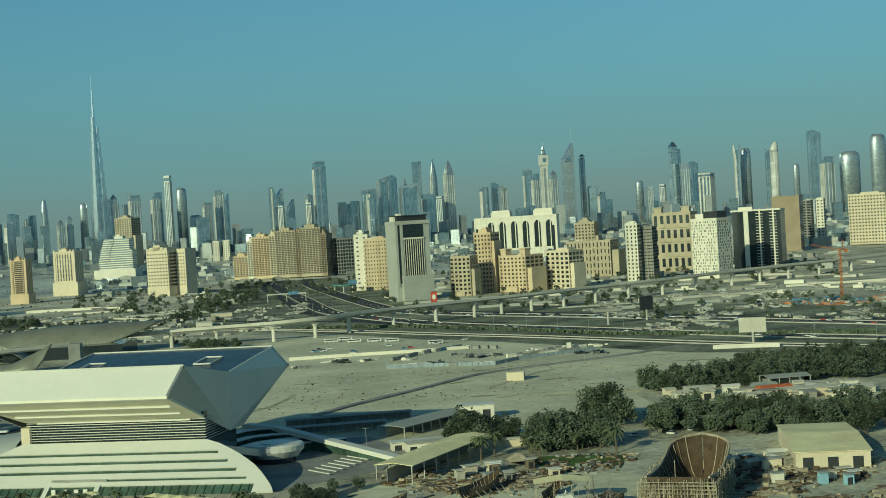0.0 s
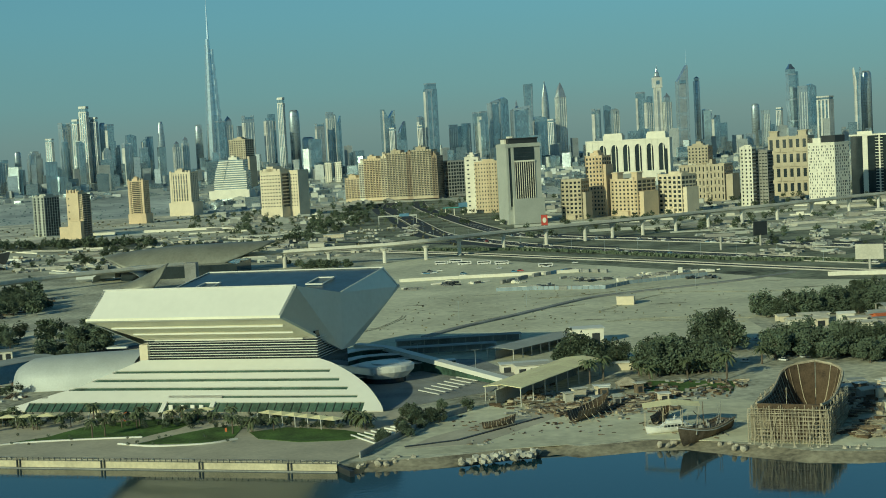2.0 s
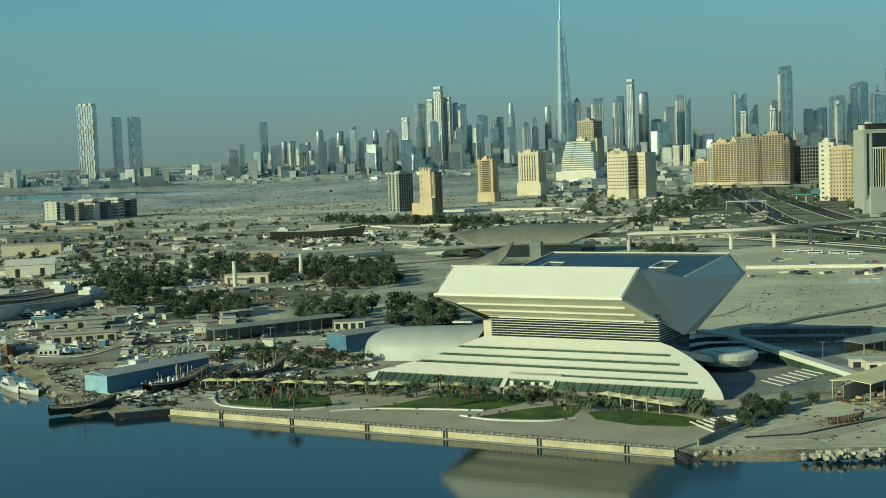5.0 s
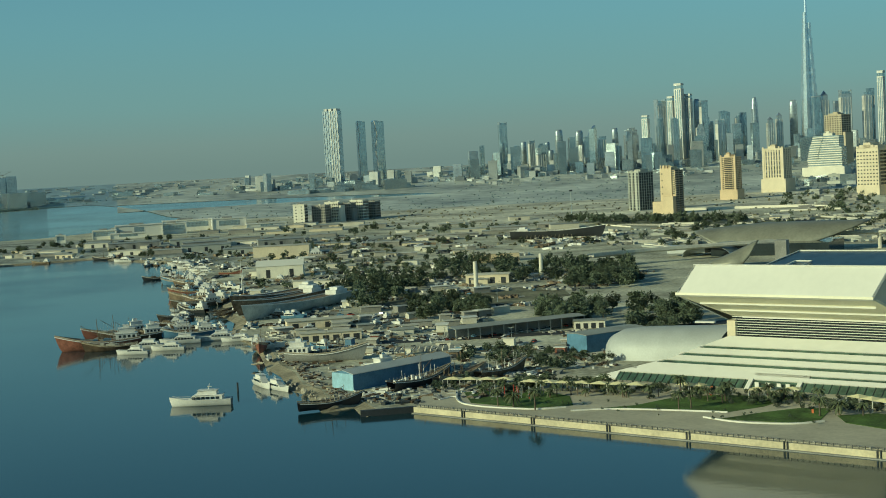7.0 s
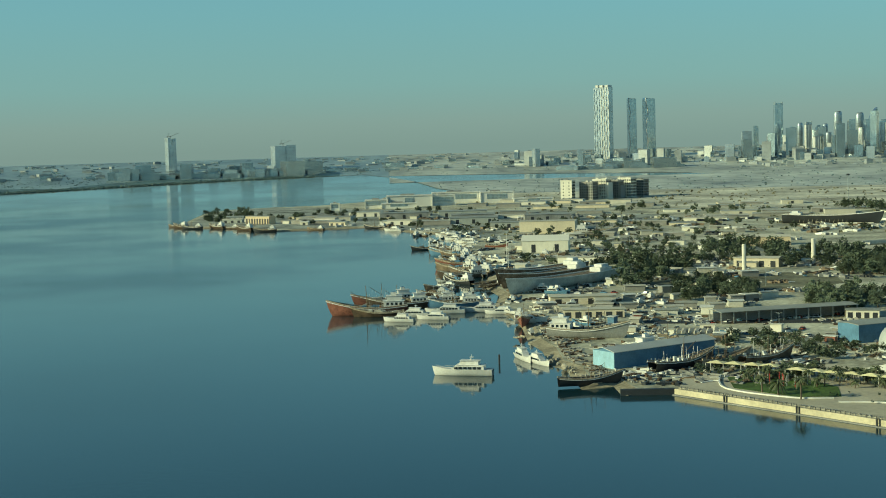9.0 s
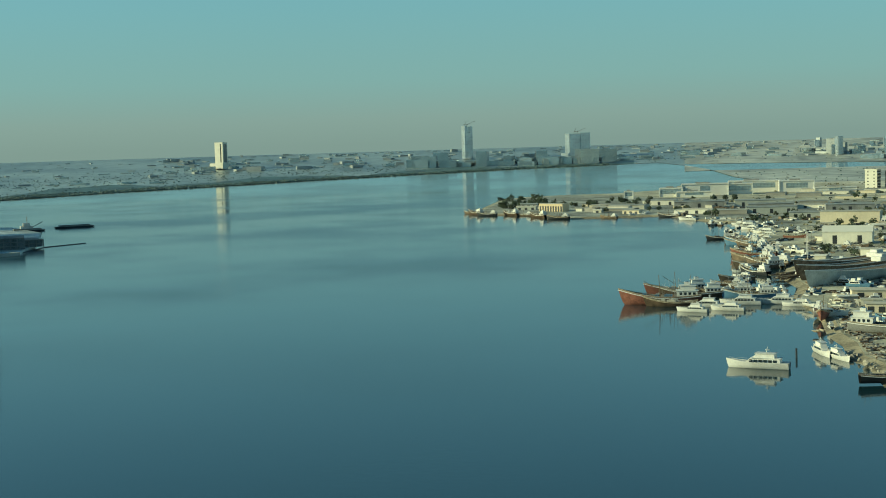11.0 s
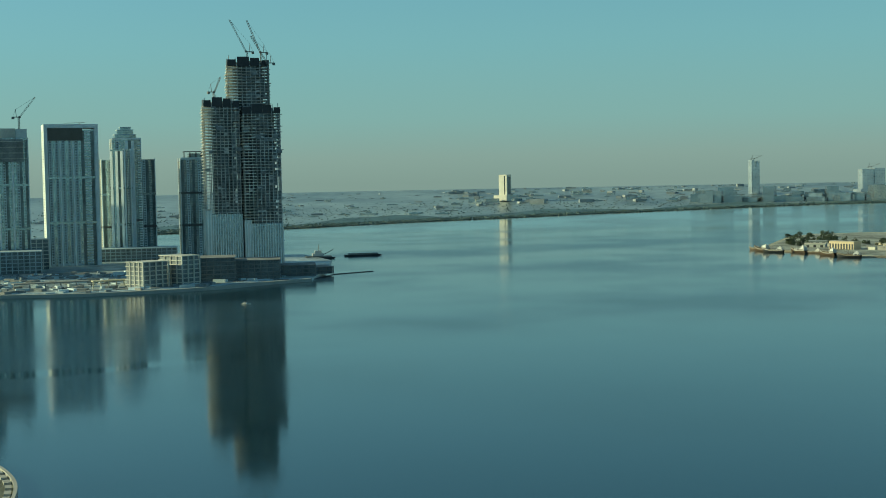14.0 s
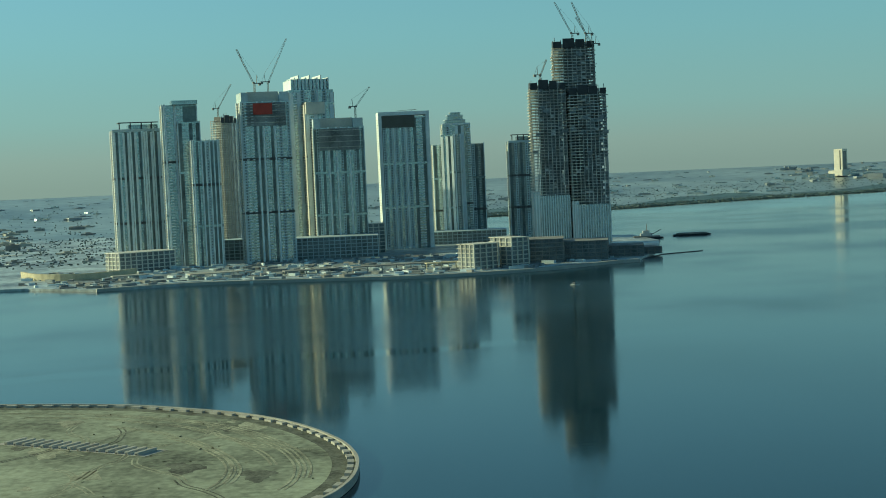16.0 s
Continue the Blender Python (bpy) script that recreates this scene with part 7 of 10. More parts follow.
part("glass_side", Shape().skin([[(p.x - 0.6, p.y - 1, z), (p.x + 0.6, p.y + 1, z), (p.x + 0.6, p.y + 1, 2), (p.x - 0.6, p.y - 1, 2)] for p, z in ((Vector((-84, 682, 0)), 9.5), (Vector((-55, 648, 0)), 6.5), (Vector((-23, 608, 0)), 3.6))]), GREENGLASS, ramp)
land("plaza_paving", [(-72, 560), (-30, 596), (-20, 640), (-40, 690), (-95, 700), (-110, 640)], 1.95, 2.35, GREYCON, "grey service yard beside the library")

# ---- metro viaduct ----
line_r = curve([(-300, 1330), (-258, 1332), (-215, 1331), (-162, 1334), (-124, 1350), (-94, 1387), (-52, 1434), (-9, 1470), (32, 1505), (96, 1556), (175, 1632), (265, 1710), (372, 1822), (466, 1906), (620, 2040), (900, 2300)], 4)


VIACON = mat("pale_viaduct_concrete", (0.66, 0.63, 0.54), 0.85, var=0.1, coarse=0.05, fine=0.5)


def deck(line, z, name_label):
    ob = thing("viaduct", name_label, "viaduct", None, "", "structure")
    zs = z if callable(z) else (lambda i: z)
    rings = []
    for i, (p, l, r) in enumerate(zip(line, shifted(line, 4.6), shifted(line, -4.6))):
        l2, r2 = shifted(line, 2.2)[i], shifted(line, -2.2)[i]
        h = zs(i)
        rings.append([(*l, h), (*r, h), (*r, h - 0.9), (*r2, h - 2.4), (*l2, h - 2.4), (*l, h - 0.9)])
    part("girder", Shape().skin(rings), VIACON, ob)
    for off in (4.5, -4.5):
        part("parapet", Shape().skin([[(*a, zs(i) - 0.1), (*b, zs(i) - 0.1), (*b, zs(i) + 1.3), (*a, zs(i) + 1.3)] for i, (a, b) in enumerate(zip(shifted(line, off), shifted(line, off * 0.94)))]), VIACON, ob)
    return ob


vd = deck(line_r, lambda i: 17.0 + 3.5 * min(1, i / 16), "pale concrete metro viaduct on single columns")
pier_mesh = Shape()
pier_mesh.skin([[(r * math.cos(t), r * math.sin(t) * 0.8, z) for t in [2 * math.pi * k / 10 for k in range(10)]] for z, r in ((0, 1.9), (12.6, 1.8), (14.2, 2.1), (16.0, 3.8), (16.6, 4.0))])
PIER = pier_mesh.mesh("pier", VIACON)
for x, y in ((-258, 1332), (-215, 1331), (-162, 1334), (-124, 1350), (-94, 1387), (-52, 1434), (-9, 1470), (32, 1505), (62, 1530), (96, 1556), (135, 1594), (175, 1632), (218, 1669), (265, 1710), (315, 1763), (372, 1822), (418, 1864), (466, 1906), (520, 1953), (580, 2005)):
    k = 1.0 if x > -100 else 0.86
    piece("pier", PIER, vd, Matrix.Translation((x, y, 1.5)) @ Matrix.Diagonal((1, 1, k, 1)))
vl = deck(curve([(-340, 1290), (-400, 1240), (-447, 1192), (-470, 1150)], 4), 14.0, "short unfinished stub of the metro viaduct")
piece("pier", PIER, vl, Matrix.Translation((-447, 1190, 1.5)) @ Matrix.Diagonal((1, 1, 0.62, 1)))
for x, y in ((-480, 1067), (-505, 996)):
    lone = tagged(new("viaduct_column", bpy.data.meshes.get("bare_column") or Shape().skin([[(r * math.cos(t), r * math.sin(t), z) for t in [2 * math.pi * k / 12 for k in range(12)]] for z, r in ((0, 1.7), (20.5, 1.6), (21.0, 1.35))]).mesh("bare_column", WHITEWALL)), "lone white viaduct column without a deck", "column", "lone columns")
    lone.matrix_basis = Matrix.Translation((x, y, 2.0))

# ---- metro station: two leaf-shaped shells ----
SHELL = mat("bronze_roof_shell", (0.25, 0.25, 0.20), 0.5, 0.2, var=0.1, coarse=0.05, fine=0.4, bump=0.03)
station = thing("metro_station", "leaf-shaped bronze shell roof over a metro station", "station")


def wing_shell(x0, x1, y_back, y_front, z_back, z_front, bulge):
    """A curved leaf between a high back edge and a front edge that dips to the ground; edges as (share, height)."""
    rings = []
    for i in range(25):
        s = i / 24
        x = x0 + (x1 - x0) * s
        zb, zf = np.interp(s, *zip(*z_back)), np.interp(s, *zip(*z_front))
        row = []
        for k in range(8):
            u = k / 7
            fat = bulge * math.sin(math.pi * u) * math.sin(math.pi * s)
            row.append(Vector((x, y_back + (y_front - y_back) * u * math.sin(math.pi * s) ** 0.4 - fat, zb + (zf - zb) * u ** 1.3 + fat * 0.35)))
        rings.append(row + [p + Vector((0, 1.0, -0.9)) for p in row[::-1]])
    return Shape().skin(rings)


part("shell", wing_shell(-432, -264, 1325, 1288, ((0, 22.5), (0.2, 26.5), (0.42, 29.3), (0.75, 29.6), (1, 29.2)), ((0, 22.3), (0.08, 19.0), (0.15, 13.0), (0.22, 7.0), (0.35, 5.0), (0.55, 6.0), (0.7, 10.5), (0.85, 19.0), (1, 29.0)), 7.0), SHELL, station, smooth=True)
part("small_shell", wing_shell(-370, -327, 1174, 1158, ((0, 5.7), (0.35, 11.0), (0.7, 17.5), (1, 23.4)), ((0, 5.5), (0.35, 3.2), (0.75, 4.0), (0.88, 11), (1, 23.2)), 3.0), SHELL, station, smooth=True)
part("hall", Shape().box(-398, -290, 1268, 1330, 2, 13), GLASS, station, "dark glass concourse")
part("lift_tower", Shape().box(-322, -312, 1206, 1216, 2, 20), GREYCON, station)
part("footbridge", Shape().box(-442, -405, 1272, 1286, 5, 12), SILVER, station)
# glass vault at the station's western mouth, edged by a white arch
vault = []
for i in range(9):
    t = math.pi * i / 8
    a = Vector((-424, 1262, 2)).lerp(Vector((-374, 1250, 2)), 0.5 - 0.5 * math.cos(t)) + Vector((0, 0, 11 * math.sin(t) ** 0.8))
    vault.append([a, a + Vector((18, 55, 1.5))])
part("glass_vault", Shape().skin(vault, closed=False), STEEL, station, "grey glazed vault over the platform", smooth=True)
part("arch_edge", Shape().tube([r[0] for r in vault], 0.2, 5), SILVER, station)


# ---- boats ----
def hull_shape(L, B, H, bow=0.35, stern=0.8, sheer=0.25, n=14, full=2.2):
    """An open-topped hull along +x, its bow at +x; rings from stern to bow."""
    s = Shape()
    outer = []
    for i in range(n + 1):
        t = i / n
        fill = min(1.0, stern + (1 - stern) * min(1, t / 0.35)) if t < 0.5 else max(0.015, 1 - ((t - 0.5) / 0.5) ** full)
        b = B / 2 * fill
        z = H * (1 + sheer * (2 * t - 0.9) ** 2 * (1.6 if t > 0.45 else 0.6))
        x = -L / 2 + L * t
        rake = bow * H * (t ** 4)
        ring = []
        for k in range(9):
            u = -1 + k / 4
            a = abs(u)
            zz = z * (a ** 1.9)
            ring.append((x + rake * a, b * (math.copysign(a ** 0.6, u) if u else 0.0), zz + (1 - a) * 0.0))
        outer.append(ring)
    s.skin(outer, closed=False)
    return s, outer


def boat_deck(outer, drop=0.5):
    s = Shape()
    rows = [[(r[0][0], r[0][1] * 0.96, r[0][2] - drop), (r[-1][0], r[-1][1] * 0.96, r[-1][2] - drop)] for r in outer]
    return s.skin(rows, closed=False)


def yacht(x, y, yaw, L=26, label="white motor yacht with dark windows moored on calm water"):
    ob = thing("yacht", label, "boat", pose(x, y, -0.5, 0, 0, yaw), "moored boats")
    k = L / 26
    hull, outer = hull_shape(L, 6.2 * k, 3.3 * k, 0.5, 0.85, 0.2)
    part("hull", hull, BOATWHITE, ob, smooth=True)
    part("deck", boat_deck(outer, 0.3), BOATWHITE, ob)
    def house(x0, x1, w, z0, z1, rake):
        return Shape().skin([[(x0, -w, z0), (x0, w, z0), (x0 + 0.3, w * 0.94, z1), (x0 + 0.3, -w * 0.94, z1)], [(x1, -w * 0.8, z0), (x1, w * 0.8, z0), (x1 - rake, w * 0.75, z1), (x1 - rake, -w * 0.75, z1)]])
    cabin = part("cabin", house(-9.5 * k, 6.5 * k, 2.5 * k, 2.9 * k, 5.2 * k, 3 * k), BOATWHITE, ob)
    part("bridge", house(-7 * k, 2.6 * k, 2.2 * k, 5.4 * k, 7.2 * k, 1.6 * k), BOATWHITE, ob)
    part("sun_deck", Shape().box(-9.8 * k, 3.4 * k, -2.5 * k, 2.5 * k, 5.2 * k, 5.4 * k).box(-7.4 * k, 1.6 * k, -2.3 * k, 2.3 * k, 7.2 * k, 7.4 * k), BOATWHITE, ob)
    for s in (-1, 1):
        band = Shape()
        for i in range(6):
            u = -8 * k + i * 2.1 * k
            band.box(u, u + 1.5 * k, s * 2.46 * k - 0.06, s * 2.46 * k + 0.06, 3.5 * k, 4.6 * k)
        tagged(part("window_band", band, GLASS, cabin), kind="stuff")
    part("mast", Shape().tube([(-3 * k, 0, 7.4 * k), (-3.6 * k, 0, 10 * k)], 0.25, 5, 0.1).box(-4.4 * k, -2.6 * k, -0.6, 0.6, 8.6 * k, 8.8 * k), BOATWHITE, ob)
    part("bow_rail", Shape().tube([(3 * k, -2.6 * k, 4.2 * k), (9 * k, -1.8 * k, 4.5 * k), (13.2 * k, 0, 5 * k), (9 * k, 1.8 * k, 4.5 * k), (3 * k, 2.6 * k, 4.2 * k)], 0.07, 4), SILVER, ob)
    return ob


def dhow(x, y, yaw, L=40, paint=None, z=-1.0, label="wooden cargo dhow with a raised stern house", house=True, cargo=True):
    ob = thing("dhow", label, "boat", pose(x, y, z, 0, 0, yaw), "dhows")
    k = L / 40
    hull, outer = hull_shape(L, 10 * k, 5.2 * k, 0.9, 0.75, 0.45)
    part("hull", hull, paint or WOOD, ob, smooth=True)
    part("deck", boat_deck(outer, 0.9 * k), WOOD, ob)
    part("gunwale", Shape().tube([r[0] for r in outer], 0.28 * k, 5).tube([r[-1] for r in outer], 0.28 * k, 5), POLEWOOD, ob)
    if house:
        cabin = part("stern_house", Shape().box(-18 * k, -7 * k, -3.6 * k, 3.6 * k, 5.2 * k, 8.4 * k).box(-17 * k, -9 * k, -3 * k, 3 * k, 8.4 * k, 11 * k).box(-18.6 * k, -6.5 * k, -3.9 * k, 3.9 * k, 8.3 * k, 8.6 * k), BOATWHITE, ob)
        for s in (-1, 1):
            band = Shape()
            for i in range(4):
                band.box(-17 * k + i * 2.4 * k, -15.6 * k + i * 2.4 * k, s * 3.6 * k - 0.06, s * 3.6 * k + 0.06, 6.2 * k, 7.6 * k)
            tagged(part("window_band", band, GLASS, cabin), kind="stuff")
        part("funnel", Shape().tube([(-12 * k, 0, 11 * k), (-12.4 * k, 0, 13.4 * k)], 0.8 * k, 8), BLUEPAINT, ob)
    part("sheer_strake", Shape().tube([(r[0][0], r[0][1] * 1.01, r[0][2] - 0.7 * k) for r in outer], 0.3 * k, 4).tube([(r[-1][0], r[-1][1] * 1.01, r[-1][2] - 0.7 * k) for r in outer], 0.3 * k, 4), BOATWHITE if int(x + y) % 3 else POLEWOOD, ob)
    gr = random.Random(int(x * 5 - y))
    gear = Shape()
    for i in range(16):
        u, v, q = gr.uniform(-16, 14) * k, gr.uniform(-3, 3) * k, gr.uniform(0.3, 1.1) * k
        gear.box(u - q, u + q, v - q * 0.7, v + q * 0.7, 4.3 * k, 4.3 * k + gr.uniform(0.8, 2.8) * k)
    for i in range(7):
        u, v = gr.uniform(-17, 13) * k, gr.uniform(-2.6, 2.6) * k
        gear.tube([(u, v, 4.4 * k), (u + gr.uniform(-1.5, 1.5) * k, v, gr.uniform(9, 15) * k)], 0.12 * k, 4)
    for i in range(12):
        q = outer[min(12, i + 1)]
        for e in (0, -1):
            gear.tube([(q[e][0], q[e][1] * 0.97, q[e][2] - 0.2), (q[e][0], q[e][1] * 0.97, q[e][2] + 1.1 * k)], 0.09 * k, 3)
    tagged(part("deck_gear", gear, gr.choice((GREYWALL, DARK, BOATWHITE, WOOD)), ob), kind="stuff")
    if house:
        part("wheelhouse_roof", Shape().box(-17.6 * k, -8.4 * k, -3.3 * k, 3.3 * k, 11 * k, 11.3 * k).box(-14 * k, -11 * k, -1.2 * k, 1.2 * k, 11.3 * k, 13 * k), BOATWHITE, ob)
    part("mast", Shape().tube([(2 * k, 0, 4 * k), (2.6 * k, 0, 17 * k)], 0.3 * k, 5, 0.14 * k).tube([(2 * k, 0, 8 * k), (11 * k, 0, 14 * k)], 0.16 * k, 4), WOOD, ob)
    if cargo:
        cr = random.Random(int(x * 3 + y))
        load = Shape()
        for i in range(7):
            u, v = cr.uniform(-5, 12) * k, cr.uniform(-2.2, 2.2) * k
            load.box(u - 1.2, u + 1.2, v - 1, v + 1, 4.2 * k, 5.6 * k + cr.uniform(0, 1.6))
        tagged(part("cargo", load, cr.choice((WOOD, BLUEPAINT, SHEETROOF)), ob), kind="stuff")
    return ob


def skiff(x, y, yaw, L=9, paint=None, z=-0.3, label="small open workboat"):
    ob = thing("workboat", label, "boat", pose(x, y, z, 0, 0, yaw), "small boats")
    hull, outer = hull_shape(L, L * 0.28, L * 0.12, 0.4, 0.7, 0.3, 8)
    part("hull", hull, paint or BOATWHITE, ob, smooth=True)
    part("deck", boat_deck(outer, 0.3), WOOD, ob)
    part("cabin", Shape().box(-L * 0.25, L * 0.05, -L * 0.09, L * 0.09, L * 0.09, L * 0.27).box(-L * 0.3, L * 0.08, -L * 0.11, L * 0.11, L * 0.27, L * 0.29), BOATWHITE, ob)
    part("window", Shape().box(-L * 0.2, L * 0.055, -L * 0.093, L * 0.093, L * 0.17, L * 0.23), GLASS, ob)
    return ob


def hulk(x, y, yaw, L, B, H, paint, label, z=1.6, stripe=True):
    """A long laid-up hull with a plain deck and a row of ports."""
    ob = thing("laid_up_hull", label, "boat", pose(x, y, z, 0, 0, yaw), "laid-up hulls")
    hull, outer = hull_shape(L, B, H, 0.8, 0.8, 0.25, 16)
    part("hull", hull, paint, ob, smooth=True)
    part("deck", boat_deck(outer, 0.6), WOOD, ob)
    part("gunwale", Shape().tube([r[0] for r in outer], 0.3, 5).tube([r[-1] for r in outer], 0.3, 5), BOATWHITE, ob)
    part("deck_house", Shape().box(-L * 0.42, -L * 0.3, -B * 0.28, B * 0.28, H * 0.9, H + 3).box(-L * 0.4, -L * 0.33, -B * 0.2, B * 0.2, H + 3, H + 5), BOATWHITE, ob)
    for i in range(12):
        u = -L * 0.3 + L * 0.5 * i / 11
        part("prop", Shape().tube([(u, -B * 0.75, 0), (u, -B * 0.4, H * 0.5)], 0.2, 4), POLEWOOD, ob)
    return ob


yacht(-398, 506, 204, 27, "white two-deck motor yacht riding alone on calm water")
yacht(-401, 557, 322, 22, "white motor yacht moored stern to the bank")
yacht(-387, 550, 332, 19, "smaller white motor yacht beside the bank")
dhow(-596, 664, 222, 46, REDWOOD, -1.0, "red-hulled wooden dhow moored in the creek")
dhow(-584, 659, 216, 30, DARKWOOD, -1.0, "low dark wooden dhow beside the red one", False, True)
dhow(-626, 712, 232, 38, REDWOOD, -1.0, "red and brown dhow with a white wheelhouse")
dhow(-602, 700, 226, 38, DARKWOOD, -1.0, "dark dhow with white upper deck")
dhow(-590, 716, 224, 36, WOOD, -1.0, "brown dhow with a tall mast among moored boats")
dhow(-574, 722, 220, 32, BLUEPAINT, -1.0, "blue-hulled dhow in the moored raft")
yacht(-556, 645, 198, 19, "white double-deck tour boat beside the dhows")
yacht(-566, 668, 206, 22, "low white passenger boat in the raft")
yacht(-544, 663, 200, 20, "white motor cruiser at the end of the raft")
yacht(-556, 690, 212, 24, "white yacht in the moored row")
yacht(-540, 706, 212, 24, "white yacht moored near the slipway")
yacht(-524, 704, 204, 18, "white cruiser at the slipway")
for i, (x, y) in enumerate(((-636, 775), (-652, 806), (-668, 846), (-694, 884), (-604, 758))):
    dhow(x, y, 210 + 42 * math.sin(i * 2.3), 20 + 5 * (i % 4), (DARKWOOD, WOOD, DARK, WOOD)[i % 4], -0.9, "old dark dhow moored against the bank", i % 3 != 1, i % 2 == 0)
for i, (x, y) in enumerate(((-800, 1010), (-815, 1030), (-835, 1055), (-900, 1130), (-920, 1110), (-885, 1100), (-760, 985), (-790, 985))):
    dhow(x, y, 205 + 38 * math.sin(i * 1.7), 19 + 5 * (i % 3), (DARKWOOD, DARK, WOOD)[i % 3], -0.9, "cargo dhow crowded in the upper basin", True, i % 2 == 0)
dhow(-764, 968, 205, 36, REDWOOD, -1.0, "dark red dhow in the upper basin")
dhow(-850, 1060, 200, 32, BLUEPAINT, -1.0, "blue dhow with high stern moored in the basin")
dhow(-870, 1085, 200, 32, BLUEPAINT, -1.0, "blue cargo dhow beside its twin")
dhow(-700, 905, 192, 36, WOOD, -1.0, "brown dhow against the bank")
dhow(-735, 930, 190, 36, WOOD, -1.0, "weathered brown dhow at the jetty")
for i, (x, y) in enumerate(((-880, 1130), (-905, 1165), (-930, 1195), (-955, 1218), (-985, 1240), (-1010, 1265), (-1050, 1300), (-1100, 1330), (-1165, 1345))):
    yacht(x, y, 200 + 14 * math.sin(i * 3), 17 + 4 * (i % 3), "white motor cruiser in the upper basin row")
for i, (x, y) in enumerate(((-1290, 1335), (-1340, 1292), (-1400, 1312), (-1450, 1332), (-1505, 1312), (-1545, 1325), (-1570, 1340), (-1230, 1385), (-1475, 1330))):
    dhow(x, y, 190 + 20 * math.sin(i * 2.2), 24 + 5 * (i % 3), (WOOD, DARK, DARKWOOD)[i % 3], -0.8, "old dark work dhow along the far point", True, False)
skiff(-1191, 432, 40, 9, BOATWHITE, -0.3, "small white launch on open water")


def barge(x, y, yaw, L, label, rig):
    ob = thing("barge", label, "boat", pose(x, y, -1.2, 0, 0, yaw), "work barges")
    part("hull", Shape().skin([[(u, -6 * k, z0), (u, 6 * k, z0), (u, 6.4 * k, 3.4), (u, -6.4 * k, 3.4)] for u, k, z0 in ((-L / 2, 0.8, 1.4), (-L / 2 + 4, 1, 0), (L / 2 - 6, 1, 0), (L / 2, 0.8, 2))]), DARK, ob)
    part("coaming", Shape().box(-L * 0.4, L * 0.4, -4.6, 4.6, 3.4, 5.4), GREYCON, ob)
    if rig:
        part("deck_house", Shape().box(-L * 0.2, L * 0.15, -4, 4, 3.4, 9).box(-L * 0.12, L * 0.08, -3, 3, 9, 13), BOATWHITE, ob)
        part("boom", Shape().tube([(0, 0, 13), (0, 0, 22)], 0.5, 5).tube([(L * 0.1, 0, 6), (L * 0.45, 0, 14)], 0.5, 5), CRANE, ob)
    return ob


barge(-1884, 865, 75, 54, "flat dark dredging barge at anchor", False)
barge(-1860, 785, 75, 46, "dark dredger with a white deck house", True)
structure("floating_boom", Shape().tube([(-1450, 600, 0.2), (-1520, 660, 0.3), (-1540, 720, 0.3)], 0.6, 5), DARK, "dark floating boom on the water", "boom")
small_hull, small_outer = hull_shape(13, 3.6, 1.9, 0.5, 0.85, 0.25, 8)
SMALL = [[small_hull.mesh("hull", m_, True), boat_deck(small_outer, 0.25).mesh("deck", WOOD), Shape().skin([[(-4.6, -1.4, 1.4), (-4.6, 1.4, 1.4), (-4.3, 1.25, 3.3), (-4.3, -1.25, 3.3)], [(2.2, -1.2, 1.4), (2.2, 1.2, 1.4), (0.9, 1.0, 3.3), (0.9, -1.0, 3.3)]]).box(-4.8, 0.2, -1.4, 1.4, 3.3, 3.45).box(-3.6, -1.2, -0.9, 0.9, 3.45, 4.7).mesh("cabin", BOATWHITE), Shape().box(-4.0, 0.8, -1.42, 1.42, 2.2, 2.9).mesh("window_band", GLASS)] for m_ in (BOATWHITE, BOATWHITE, DARKWOOD, BLUEPAINT, GREYWALL)]


def small_boat(x, y, yaw, s_, k, z, label):
    ob = thing("small_boat", label, "boat", pose(x, y, z, 0, 0, yaw) @ Matrix.Scale(s_, 4), "small boats")
    for nm, me in zip(("hull", "deck", "cabin", "window_band"), SMALL[k]):
        piece(nm, me, ob, Matrix())
    return ob


fleet = random.Random(88)
shore_run = [(-402, 590), (-440, 630), (-486, 684), (-530, 728), (-560, 745), (-600, 760), (-640, 810), (-690, 880), (-730, 930), (-770, 985), (-800, 1010), (-860, 1075), (-930, 1160), (-1010, 1240), (-1080, 1300)]
for i in range(64):
    t_ = fleet.random() ** 0.8 * (len(shore_run) - 1.01)
    a_, b_ = Vector(shore_run[int(t_)]), Vector(shore_run[int(t_) + 1])
    p_ = a_.lerp(b_, t_ % 1)
    out_ = Vector((b_ - a_)).normalized()
    off_ = fleet.uniform(3, 13) if fleet.random() < 0.4 else -fleet.uniform(8, 60)
    px_, py_ = p_.x - out_.y * -off_ * -1, p_.y + out_.x * -off_ * -1
    afloat = not inside(px_, py_, west)
    small_boat(px_, py_, fleet.uniform(0, 360), fleet.uniform(0.7, 1.5), fleet.randrange(5), -0.4 if afloat else 2.0, "small cabin boat afloat by the boatyards" if afloat else "small cabin boat hauled out in the boatyard")
mooring = tagged(part("mooring_post", Shape().tube([(-404, 541, -2), (-404, 541, 1.5), (-404, 541, 4.5)], 0.45, 8), DARK), "dark timber mooring pile in the water", "pile")

